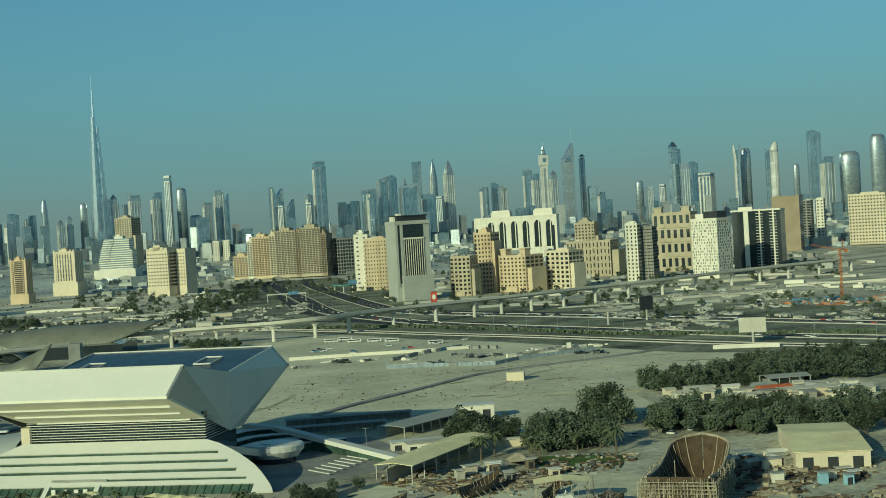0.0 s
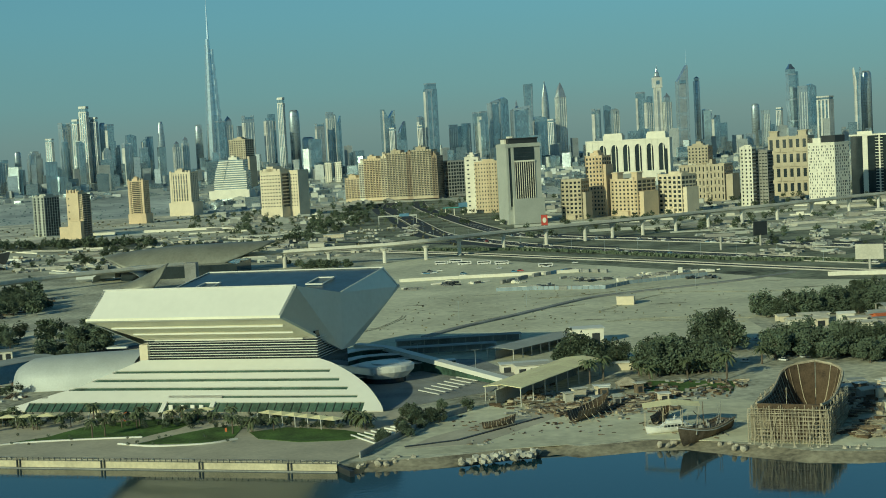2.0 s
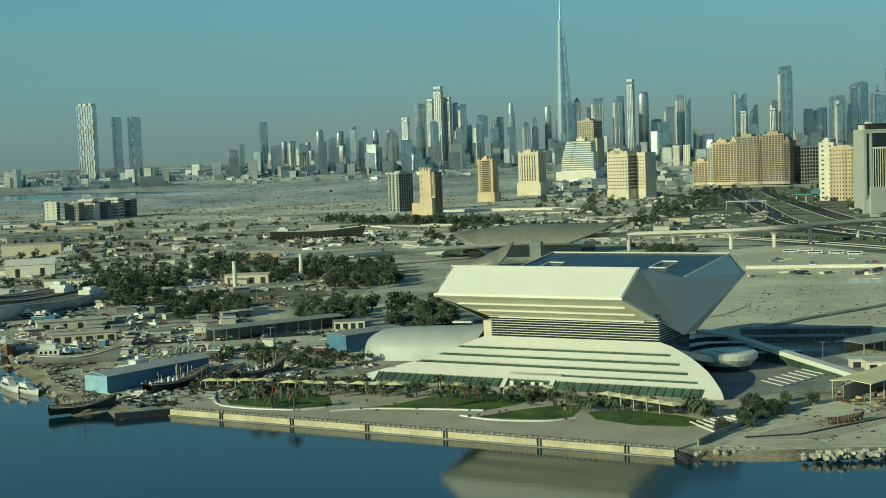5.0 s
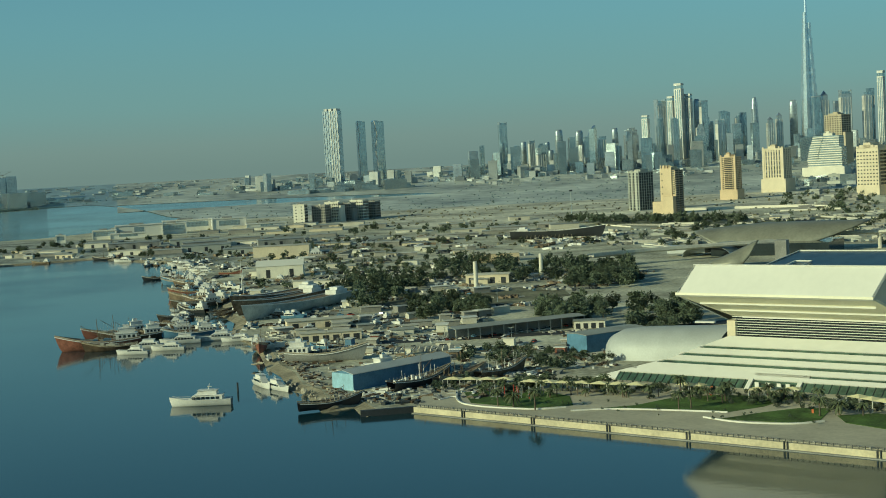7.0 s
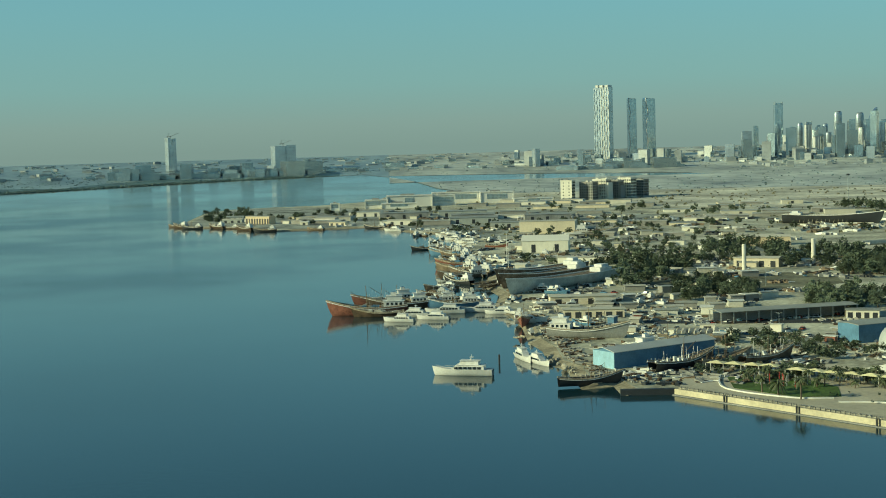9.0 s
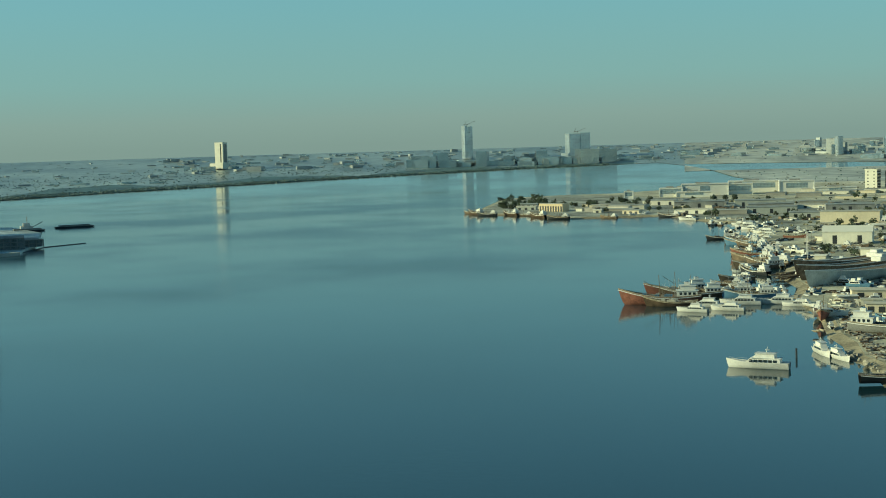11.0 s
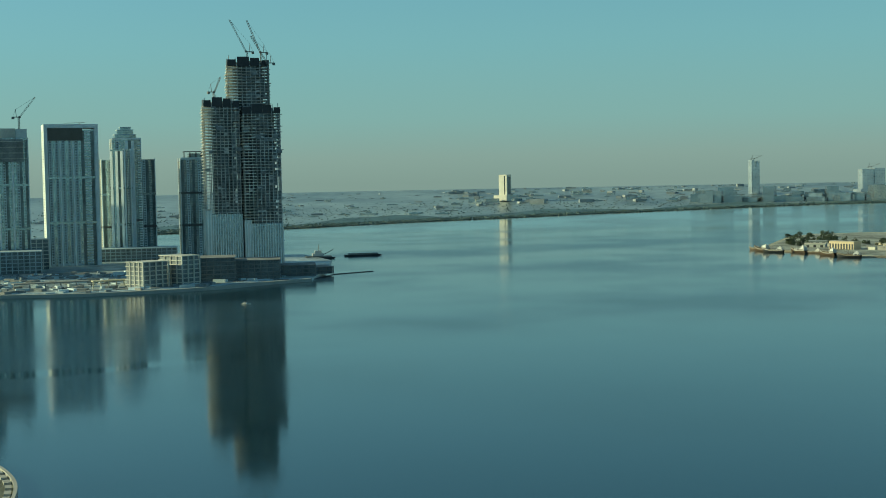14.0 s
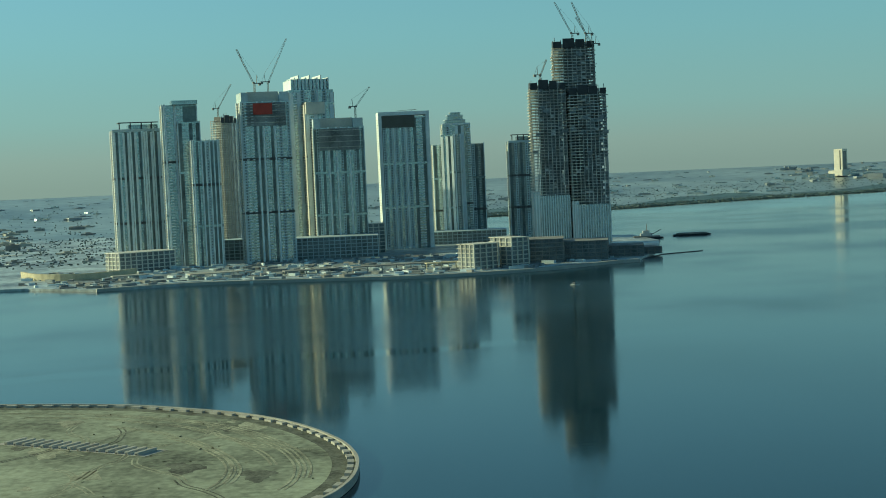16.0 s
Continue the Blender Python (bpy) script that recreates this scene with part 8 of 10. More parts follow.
# ---- the great dhow in its scaffold ----
def great_dhow():
    ob = thing("dhow_on_stocks", "great unfinished wooden dhow hull open at the top", "boat", pose(84, 501, 2.0, 0, 0, 71))
    L, B, H = 56, 22.5, 11.0
    hull, outer = hull_shape(L, B, H, 0.2, 0.95, 0.34, 30, full=12)
    part("planking", hull, DARKWOOD, ob, "dark brown planked hull", smooth=True)
    for i, r in enumerate(outer):
        if i % 1 == 0 and 0 < i < 30:
            inner = [Vector(p) + Vector((0, -0.25 * math.copysign(1, p[1]) if p[1] else 0, 0.2)) for p in r]
            part("rib", Shape().tube(inner, 0.2, 4), POLEWOOD if i % 2 else WOOD, ob)
    part("rail", Shape().tube([r[0] for r in outer], 0.5, 5).tube([r[-1] for r in outer], 0.5, 5), POLEWOOD, ob)
    part("transom", Shape().solid([Vector(p) for p in outer[0]], (0.5, 0, 0)), DARKWOOD, ob)
    part("flag_pole", Shape().tube([(-20, 2, 5), (-20, 2, 17)], 0.15, 5), POLEWOOD, ob)
    part("flag", Shape().add([(-20, 2, 16.5), (-17.5, 2.4, 15.4), (-18, 2.2, 14), (-20, 2, 14)], [(0, 1, 2, 3)]), BOATWHITE, ob)
    sc = thing("pole_scaffold", "cage of thin timber poles round the dhow hull", "scaffold", pose(84, 501, 2.0, 0, 0, 71))
    rnd = random.Random(11)
    post_m = Shape().tube([(0, 0, 0), (0, 0, 11.5)], 0.11, 4).mesh("upright_pole", POLEWOOD)
    ups = []
    for row, off in ((0, 0.6), (1, 1.3), (2, 2.1)):
        for k in range(26):
            t = k / 25 * 0.8
            r = outer[int(t * 30)]
            for side, e in ((-1, 0), (1, 8)):
                ups.append((r[e][0], r[e][1] + side * off))
        for k in range(26):
            ups.append((-L / 2 - off, -B / 2 - 2 + (B + 4) * k / 25))
    for x, y in ups:
        piece("upright_pole", post_m, sc, Matrix.Translation((x + rnd.uniform(-0.4, 0.4), y, 0)) @ Matrix.Rotation(rnd.uniform(-0.06, 0.06), 4, "X") @ Matrix.Diagonal((1, 1, rnd.uniform(0.8, 1.12), 1)))
    for off in (0.6, 2.1):
        for z in (1.0, 2.3, 3.6, 4.9, 6.2, 7.5, 8.8, 10.1, 11.2):
            for side, e in ((-1, 0), (1, 8)):
                pts = [(outer[i][e][0], outer[i][e][1] + side * off, z + rnd.uniform(-0.3, 0.3)) for i in range(0, 27, 3)]
                part("ledger_pole", Shape().tube(pts, 0.13, 4), POLEWOOD, sc)
            part("ledger_pole", Shape().tube([(-L / 2 - off, -B / 2 - 2, z), (-L / 2 - off, B / 2 + 2, z + rnd.uniform(-0.4, 0.4))], 0.13, 4), POLEWOOD, sc)
    for k in range(10):
        y = -B / 2 + B * k / 9
        part("raker", Shape().tube([(-L / 2 - 7, y + rnd.uniform(-2, 2), 0), (-L / 2 - 0.8, y, 9)], 0.14, 4), POLEWOOD, sc)


great_dhow()
dhow(49, 490, 235, 31, WOOD, 1.2, "beached brown dhow with a cream awning", False, False)
awn = thing("boat_awning", "cream cloth awning over a beached white boat", "canopy", pose(38, 500, 2) @ Matrix.Diagonal((0.72, 0.85, 1, 1)))
part("cloth", Shape().skin([[(-14, -4, 9), (0, -4.4, 10), (14, -4, 9)], [(-14, 4, 9.6), (0, 4.4, 10.8), (14, 4, 9.6)]], closed=False), CREAMROOF, awn)
for u in (-13, -4, 5, 13):
    for v, top_ in ((-3.8, 9.0), (3.8, 9.4)):
        part("post", Shape().box(u - 0.12, u + 0.12, v - 0.1, v + 0.1, 0, top_), POLEWOOD, awn)
yacht(37, 498, 196, 16, "white cabin boat hauled out under an awning").location.z = 2.0
for i, (x, y, yw, L_) in enumerate(((-640, 790, 240, 15), (-622, 770, 200, 14), (-660, 822, 190, 16), (-712, 912, 250, 14), (-742, 948, 220, 15), (-612, 742, 230, 13), (-800, 1030, 240, 15), (-846, 1082, 210, 16))):
    yacht(x, y, yw, L_, "small white cabin cruiser squeezed between old dhows")
for x, y, h in ((-706, 960, 26), (-712, 968, 28), (-700, 952, 24), (-690, 940, 22)):
    pole = thing("boat_mast", "tall thin white mast of a laid-up sailing boat", "mast", pose(x, y, 2.0))
    part("spar", Shape().tube([(0, 0, 0), (0, 0, h)], 0.28, 5, 0.14), BOATWHITE, pole)
    part("crosstree", Shape().tube([(-2, 0, h * 0.6), (2, 0, h * 0.6)], 0.1, 4), BOATWHITE, pole)


# ---- sheds, shacks and yards ----
def shed(x, y, L, W, H, yaw, roof, wall, label, open_front=False, rise_=1.6, name="shed", z=2.0, posts=6, doors=0):
    ob = thing(name, label, "shed", pose(x, y, z, 0, 0, yaw))
    if open_front:
        for i in range(posts + 1):
            for s in (-1, 1):
                part("post", Shape().box(-L / 2 + L * i / posts - 0.2, -L / 2 + L * i / posts + 0.2, s * W / 2 - 0.2, s * W / 2 + 0.2, 0, H), CONCRETE, ob)
        part("back_wall", Shape().box(-L / 2, L / 2, W * 0.2, W * 0.2 + 0.3, 0, H * 0.8), GREYCON, ob)
    else:
        shell = Shape().box(-L / 2, L / 2, -W / 2, W / 2, 0, H)
        if rise_ > 0.3:
            shell.add([(-L / 2, -W / 2, H), (-L / 2, W / 2, H), (-L / 2, 0, H + rise_), (L / 2, -W / 2, H), (L / 2, W / 2, H), (L / 2, 0, H + rise_)], [(0, 1, 2), (5, 4, 3)])
        part("wall", shell, wall, ob)
        for i in range(doors):
            u = -L / 2 + L * (i + 0.5) / doors
            part("door", Shape().box(u - min(2, L / doors * 0.3), u + min(2, L / doors * 0.3), -W / 2 - 0.08, -W / 2 + 0.05, 0, H * 0.7), DARK, ob)
    e = 0.7
    prof = [(-W / 2 - e, H), (0, H + rise_), (W / 2 + e, H), (W / 2 + e, H + 0.25), (0, H + rise_ + 0.25), (-W / 2 - e, H + 0.25)]
    part("roof", Shape().skin([[(u, a, b) for a, b in prof] for u in (-L / 2 - e, L / 2 + e)]), roof, ob)
    return ob


# eastern boat-building yard
ws = shed(-7, 596, 76, 16, 7.5, 64, CREAMROOF, WOOD, "long open workshop roof of cream sheets over timber stacks", True, 1.0, "workshop_roof", 2.0, 7)
shed(-12, 712, 60, 16, 5.0, 55, GREYROOF, GREYCON, "long grey car-shade roof beside the sand lot", True, 0.6, "parking_roof", 2.0, 8)
shed(-17, 648, 22, 7, 4, 10, WHITE, WHITEWALL, "low white office cabin", False, 0.2, "cabin", 2, 3, 4)
shed(-8, 640, 26, 8, 4.5, 12, SHEETROOF, WHITEWALL, "white corrugated store cabin", False, 0.2, "cabin", 2, 3, 5)
shed(14, 732, 16, 11, 8, 8, WHITE, WHITEWALL, "white cube-like house among trees", False, 0.2, "house", 2, 3, 2)
shed(10, 722, 9, 8, 4, 8, WHITE, WHITEWALL, "small white outbuilding by the trees", False, 0.2, "house")
shed(25, 640, 26, 4, 3.4, 6, WHITE, CREAMSTONE, "long cream garden wall house", False, 0.2, "cabin")
shed(66, 642, 18, 7, 4.4, 4, WHITE, WHITEWALL, "white flat-roofed cabin among palms", False, 0.2, "cabin", 2, 3, 3)
shed(150, 574, 28, 70, 6.8, -8, CREAMROOF, CREAMSTONE, "large cream boat shed with broken front", False, 1.8, "boat_shed", 2, 3, 3)
land("boatyard_dirt", [(85, 500), (130, 484), (160, 500), (175, 610), (95, 600)], 1.9, 2.045, EARTH, "brown littered ground beside the boat shed")
shed(43, 900, 11, 7, 5.5, -10, SHEETROOF, CREAMSTONE, "small cream substation kiosk on the sand", False, 0.2, "kiosk", 2, 3, 0)
shed(188, 790, 24, 14, 6, 8, GREYROOF, WOOD, "open grey-roofed shelter by the trees", True, 1.2, "shelter", 2, 4)
shed(192, 752, 32, 10, 4, 5, SHEETROOF, CREAMSTONE, "long cream-roofed hut by the trees", False, 0.8, "hut")
shed(175, 762, 17, 8, 4, 12, ORANGE, ORANGE, "bright orange-roofed hut in the shanty row", False, 1.0, "hut")
yr = random.Random(21)


def scatter_shacks(n, box_, rnd, size=(4, 12), walls=(CREAMSTONE, WHITEWALL, GREYWALL, GREYWALL, SHEETROOF), roofs=(SHEETROOF, GREYROOF, WHITE, SHEETROOF), yaw=(0, 30), hmax=4.5, label="low flat-roofed shack in the boatyard", z=2.0):
    for i in range(n):
        x, y = rnd.uniform(box_[0], box_[1]), rnd.uniform(box_[2], box_[3])
        L, W = rnd.uniform(*size), rnd.uniform(size[0] * 0.8, size[1] * 0.6)
        if not inside(x - 8, y - 8, west_land):
            continue
        shed(x, y, L, W, rnd.uniform(2.6, hmax), rnd.uniform(*yaw), rnd.choice(roofs), rnd.choice(walls), label, False, rnd.choice((0.15, 0.15, 0.9)), "shack", z, 3, rnd.choice((0, 0, 1)))


scatter_shacks(46, (118, 225, 738, 792), yr, (4, 11), yaw=(0, 12), label="cream and white shanty hut among trees")
scatter_shacks(14, (92, 142, 545, 572), yr, (3, 8), walls=(WOOD, GREYWALL, CREAMSTONE), label="rough timber hut in the dhow yard")
scatter_shacks(6, (118, 150, 505, 530), yr, (2.5, 5), walls=(SKYBLUE, WHITEWALL, WOOD), label="small painted site hut in the dhow yard")
scatter_shacks(9, (-40, 40, 548, 585), yr, (2.5, 6), walls=(WOOD, SHEETROOF, CREAMSTONE, GREYWALL), label="weathered store hut beside the workshop")


def timber_stack(x, y, yaw, n, rnd, L=7, label="stack of weathered timber baulks on the ground", mats=(WOOD, POLEWOOD)):
    ob = thing("timber_stack", label, "timber", pose(x, y, 2.0, 0, 0, yaw), "timber stacks")
    lots = [Shape() for m_ in mats]
    for i in range(n * 2):
        l = L * rnd.uniform(0.6, 1.1)
        u, v, w = rnd.uniform(-1.2, 1.2), rnd.uniform(-2.2, 2.2), 0.25 + 0.45 * (i // 5)
        rnd.choice(lots).box(-l / 2, l / 2, -0.22, 0.22, -0.2, 0.2, pose(u, v, w, rnd.uniform(-6, 6), rnd.uniform(-4, 4), rnd.uniform(-14, 14)))
    for s_, m_ in zip(lots, mats):
        if s_.v:
            tagged(part("baulk", s_, m_, ob), kind="stuff")
    return ob


for i in range(34):
    timber_stack(yr.uniform(-18, 40), yr.uniform(532, 574), yr.uniform(0, 180), 5, yr, yr.uniform(4, 9))
for i in range(14):
    timber_stack(yr.uniform(88, 125), yr.uniform(478, 520), yr.uniform(-25, 25), 7, yr, yr.uniform(6, 12), "scattered reddish planks by the great dhow", (POLEWOOD, WOOD, DARKWOOD))
rail = structure("slipway_rail", ribbon([(-56, 489), (-38, 497), (-8, 534)], 1.2, 2.4, 0.4), DARK, "dark slipway rail on the sand", "rail")
land("yard_grass", [(31, 583), (50, 578), (69, 574), (73, 598), (54, 604), (37, 607)], 1.9, 2.09, GRASS, "rough green grass behind the beached boats")
land("yard_grass", [(-520, 850), (-440, 860), (-400, 940), (-440, 1010), (-560, 960)], 1.9, 2.06, SCRUB, "rough green field between the yards")
land("slipway", [(-56, 486), (-30, 490), (2, 540), (-14, 548), (-48, 505)], 1.9, 2.08, PAVING, "pale sandy slipway")
land("beach", [(-62, 474), (-31, 478), (5, 484), (28, 488), (56, 479), (105, 461), (128, 470), (120, 520), (60, 560), (0, 580), (-40, 560)], 1.9, 2.03, SAND, "pale sandy ground of the dhow yard")


# a heap of cast blocks at the water's edge and a thatched sun shelter behind the boats
heap_rnd = random.Random(29)
cube = Shape().box(-0.9, 0.9, -0.7, 0.7, -0.6, 0.6).mesh("cast_block", CONCRETE)
for i in range(34):
    t = heap_rnd.random()
    up = heap_rnd.choice((0, 0, 0, 1))
    ob = tagged(new("cast_block", cube), "broken pale cast concrete block in a shore heap", "block", "heaped blocks")
    ob.matrix_basis = pose(-31 + 21 * t + heap_rnd.uniform(-2, 2), 464 + 8 * t + heap_rnd.uniform(-2.5, 3.5) * (1 - 0.5 * up), 1.9 + 0.9 * up, heap_rnd.uniform(-25, 25), heap_rnd.uniform(-25, 25), heap_rnd.uniform(0, 180))
hut = thing("thatched_shelter", "small thatched sun shelter on four posts", "shelter", pose(27, 587, 2, 0, 0, 12))
part("roof", Shape().skin([[(-4.4, -4.4, 2.6), (4.4, -4.4, 2.6), (4.4, 4.4, 2.6), (-4.4, 4.4, 2.6)], [(-0.8, -0.5, 5.4), (0.8, -0.5, 5.4), (0.8, 0.5, 5.4), (-0.8, 0.5, 5.4)]]), POLEWOOD, hut, "weathered thatch roof")
for u in (-3.6, 3.6):
    for v in (-3.6, 3.6):
        part("post", Shape().tube([(u, v, 0), (u, v, 2.9)], 0.16, 6), WOOD, hut)


def boat_frame(x, y, yaw, L, label):
    """A small hull on stocks with its ribs showing."""
    ob = thing("ribbed_hull", label, "boat", pose(x, y, 2.2, 0, 0, yaw), "hulls on stocks")
    hull, outer = hull_shape(L, L * 0.26, L * 0.14, 0.6, 0.75, 0.4, 12)
    part("planking", hull, WOOD, ob, smooth=True)
    for r in outer[1:-1]:
        part("rib", Shape().tube([Vector(p) + Vector((0, 0, 0.15)) for p in r], 0.12, 4), POLEWOOD, ob)
    for i in range(5):
        u = -L * 0.35 + L * 0.7 * i / 4
        for s in (-1, 1):
            part("prop", Shape().tube([(u, s * L * 0.2, 0), (u, s * L * 0.1, L * 0.1)], 0.12, 4), POLEWOOD, ob)
    return ob


boat_frame(10, 533, 60, 26, "wooden hull on stocks with props")
boat_frame(36, 520, 70, 18, "small ribbed hull frame on the sand")
boat_frame(-24, 520, 40, 14, "small derelict hull on the slipway")

# rocks along the shore
rock_rnd = random.Random(5)
bm = bmesh.new()
bmesh.ops.create_icosphere(bm, subdivisions=1, radius=1.0)
for v in bm.verts:
    v.co *= 0.8 + 0.4 * noise.noise(v.co * 1.7)
rock_me = bpy.data.meshes.new("rock")
bm.to_mesh(rock_me)
bm.free()
rock_me.materials.append(ROCK)
for n_, (x0, y0), (x1, y1) in ((34, (-34, 462), (-8, 472)), (40, (52, 472), (116, 456)), (26, (-340, 516), (-395, 566)), (14, (-72, 463), (-52, 470)), (4, (5, 478), (50, 480))):
    for i in range(n_):
        t = rock_rnd.random()
        s = rock_rnd.uniform(0.7, 2.0)
        ob = tagged(new("shore_rock", rock_me), "pale rough boulder at the water's edge", "rock", "shore rocks")
        ob.matrix_basis = pose(x0 + (x1 - x0) * t + rock_rnd.uniform(-2, 2), y0 + (y1 - y0) * t + rock_rnd.uniform(-2, 5), 1.6, rock_rnd.uniform(0, 360), rock_rnd.uniform(0, 360), 0) @ Matrix.Diagonal((s, s * 0.9, s * 0.75, 1))

for k in range(2):
    shed(-66 + 12 * k, 716 + 34 * k, 66, 7, 3.6, 8, GREYROOF, GREYCON, "long low car-park shade behind the library", True, 0.3, "parking_roof", 2.35 if k == 0 else 2.1, 9)
# western yards
bs = shed(-338, 575, 62, 15, 7.5, 72, SILVER, BLUEPAINT, "long blue corrugated boat shed with a grey roof", False, 1.6, "blue_shed", 2, 3, 0)
# plate of paler blue, which paints the sunlight onto this end
part("end_wall", Shape().box(-31.3, -31.0, -7.5, 7.5, 0, 7.5), SKYBLUE, bs, "end wall in a paler blue painted as sunlit")
shed(-275, 690, 40, 16, 9, 62, GREYROOF, BLUEPAINT, "bright blue tarpaulin shed behind the library", False, 0.6, "blue_shed")
shed(-352, 742, 84, 15, 6.5, 53, GREYROOF, GREYCON, "long grey open car shade with parked cars", True, 0.8, "parking_roof", 2, 11)
shed(-316, 768, 18, 10, 4.5, 20, GREYROOF, WHITEWALL, "white gatehouse with dark windows", False, 0.3, "gatehouse", 2, 3, 4)
shed(-932, 1350, 64, 30, 14, 28, SHEETROOF, CREAMSTONE, "large cream windowless warehouse", False, 0.5, "warehouse")
shed(-515, 1040, 36, 16, 7, 14, SHEETROOF, CREAMSTONE, "cream hall with a pale roof", False, 1.0, "hall", 2, 3, 4)
shed(-454, 702, 36, 9, 5, 35, SHEETROOF, CREAMSTONE, "cream office shed in the boatyard", False, 0.4, "office_shed", 2, 3, 6)
shed(-500, 760, 42, 12, 5, 40, SHEETROOF, CREAMSTONE, "cream two-part yard shed", False, 0.6, "yard_shed", 2, 3, 4)
shed(-660, 1010, 46, 12, 6, 20, SHEETROOF, WHITEWALL, "white long-roofed yard hall", False, 0.6, "yard_shed")
shed(-770, 1110, 44, 20, 11, 30, WHITE, WHITEWALL, "white round-roofed boat hall", False, 5.0, "boat_hall", 2, 3, 2)
shed(-610, 1250, 44, 14, 8, 30, SHEETROOF, YELLOWSTONE, "sandy-coloured temporary hall with pitched roof", False, 2.0, "yard_shed")
shed(-1470, 1408, 44, 14, 11, 5, SHEETROOF, YELLOWSTONE, "yellow two-storey shed on the point", False, 0.5, "yellow_shed", 2, 3, 9)
POINTYARD = mat("dark_yard_ground", (0.19, 0.20, 0.17), 0.8, var=0.4, coarse=0.02, fine=0.2, bump=0.1, tint=(0.36, 0.37, 0.31))
GREYSHEET = mat("grey_sheet_roof", (0.33, 0.35, 0.33), 0.6, var=0.15, coarse=0.08, fine=0.8, piece=0.15)
land("ground_point", [(-1260, 1412), (-1290, 1362), (-1332, 1316), (-1455, 1356), (-1526, 1336), (-1576, 1360), (-1632, 1422), (-1752, 1552), (-1850, 1660), (-1884, 1742), (-1862, 1826), (-1700, 1800), (-1480, 1780), (-1250, 1800), (-1000, 1720), (-900, 1500), (-960, 1225), (-1080, 1330), (-1145, 1350)], 1.9, 2.06, POINTYARD, "dark grey yard ground of the point")
for x, y, L, W, H, yw, rf, wl, lb in ((-1330, 1560, 70, 26, 9, 40, GREYSHEET, GREYCON, "wide grey-roofed workshop on the point"), (-1270, 1620, 70, 26, 9, 40, GREYSHEET, GREYCREAM, "wide grey-roofed workshop on the point"), (-1205, 1560, 60, 24, 8, 40, GREYSHEET, GREYCON, "wide grey-roofed workshop on the point"), (-1150, 1490, 64, 24, 8, 40, GREYSHEET, GREYCREAM, "wide grey-roofed workshop on the point"), (-1080, 1560, 60, 26, 9, 40, GREYSHEET, GREYCON, "wide grey-roofed workshop on the point"), (-1400, 1470, 34, 12, 5, 15, SHEETROOF, WHITEWALL, "low pale store beside the yellow shed"), (-1540, 1420, 30, 10, 5, 30, SHEETROOF, GREYCREAM, "low pale store at the tip of the point"), (-1230, 1440, 40, 14, 6, 25, SHEETROOF, WHITEWALL, "low pale quayside store"), (-1600, 1480, 26, 10, 5, 40, GREYSHEET, GREYCREAM, "low pale store at the tip of the point"), (-1310, 1400, 26, 9, 5, 10, GREYSHEET, CREAMSTONE, "small cream quayside office hut"), (-1040, 1420, 46, 16, 7, 35, GREYSHEET, GREYCREAM, "grey-roofed shed on the quay"), (-1440, 1600, 50, 18, 7, 30, GREYSHEET, WHITEWALL, "grey-roofed hall behind the trees")):
    shed(x, y, L, W, H, yw, rf, wl, lb, False, 1.2, "point_shed", 2.0, 3, 3)
def framed_hall(x, y, w, d, h, yaw, label, glass_w=0.8, lift=0.0):
    """A white flat-roofed hall: a deep frame round a dark glazed front."""
    ob = thing("framed_hall", label, "building", pose(x, y, 2, 0, 0, yaw), "waterside halls")
    part("body", Shape().box(-w / 2, w / 2, -d / 2 + 1.5, d / 2, 0, h - 0.6), WHITE, ob)
    part("frame", Shape().box(-w / 2, w / 2, -d / 2, d / 2, h - 1.2, h).box(-w / 2, -w / 2 + 1.4, -d / 2, d / 2 - 0.3, 0, h - 1.2).box(w / 2 - 1.4, w / 2, -d / 2, d / 2 - 0.3, 0, h - 1.2), WHITE, ob, "white projecting frame")
    part("glazing", Shape().box(-w * glass_w / 2, w * glass_w / 2, -d / 2 + 1.2, -d / 2 + 1.6, h * 0.35 + lift, h * 0.8), SHADEGLASS, ob)
    part("roof_unit", Shape().box(-w * 0.2, w * 0.1, -d * 0.2, d * 0.2, h, h + 2.2), GREYCON, ob)
    return ob


for x, y, w_, d_, h_, l_, g_ in ((-1622, 1830, 40, 30, 15, "grey framed pavilion by the water", 0.86), (-1640, 1745, 16, 12, 13, "small grey framed gateway block", 0.7), (-1575, 1835, 60, 26, 9, "low white terrace building", 0.5), (-1598, 1890, 80, 34, 20, "white two-storey waterside hall", 0.2), (-1560, 1935, 44, 34, 19, "hall with a dark glazed end", 0.9), (-1600, 2025, 90, 40, 20, "long white framed exhibition hall", 0.8), (-1520, 2040, 60, 36, 20, "white hall with a dark corner window", 0.6), (-1440, 2040, 70, 24, 9, "low pale service wing", 0.3)):
    framed_hall(x, y, w_, d_, h_, 40, l_, g_)
lr = random.Random(33)
scatter_shacks(32, (-520, -400, 700, 860), lr, (5, 14), yaw=(20, 60))
scatter_shacks(34, (-700, -480, 860, 1120), lr, (6, 16), yaw=(10, 50))
scatter_shacks(32, (-960, -640, 1120, 1480), lr, (8, 22), yaw=(10, 45), label="low yard building with a pale roof")
scatter_shacks(50, (-1480, -760, 1440, 2050), lr, (24, 56), roofs=(GREYROOF, GREYROOF, SHEETROOF, GREYCREAM), yaw=(24, 36), hmax=6.5, label="low yard building with a pale roof")
scatter_shacks(16, (-1560, -1280, 1390, 1560), lr, (8, 20), yaw=(0, 40), label="low building along the far point")
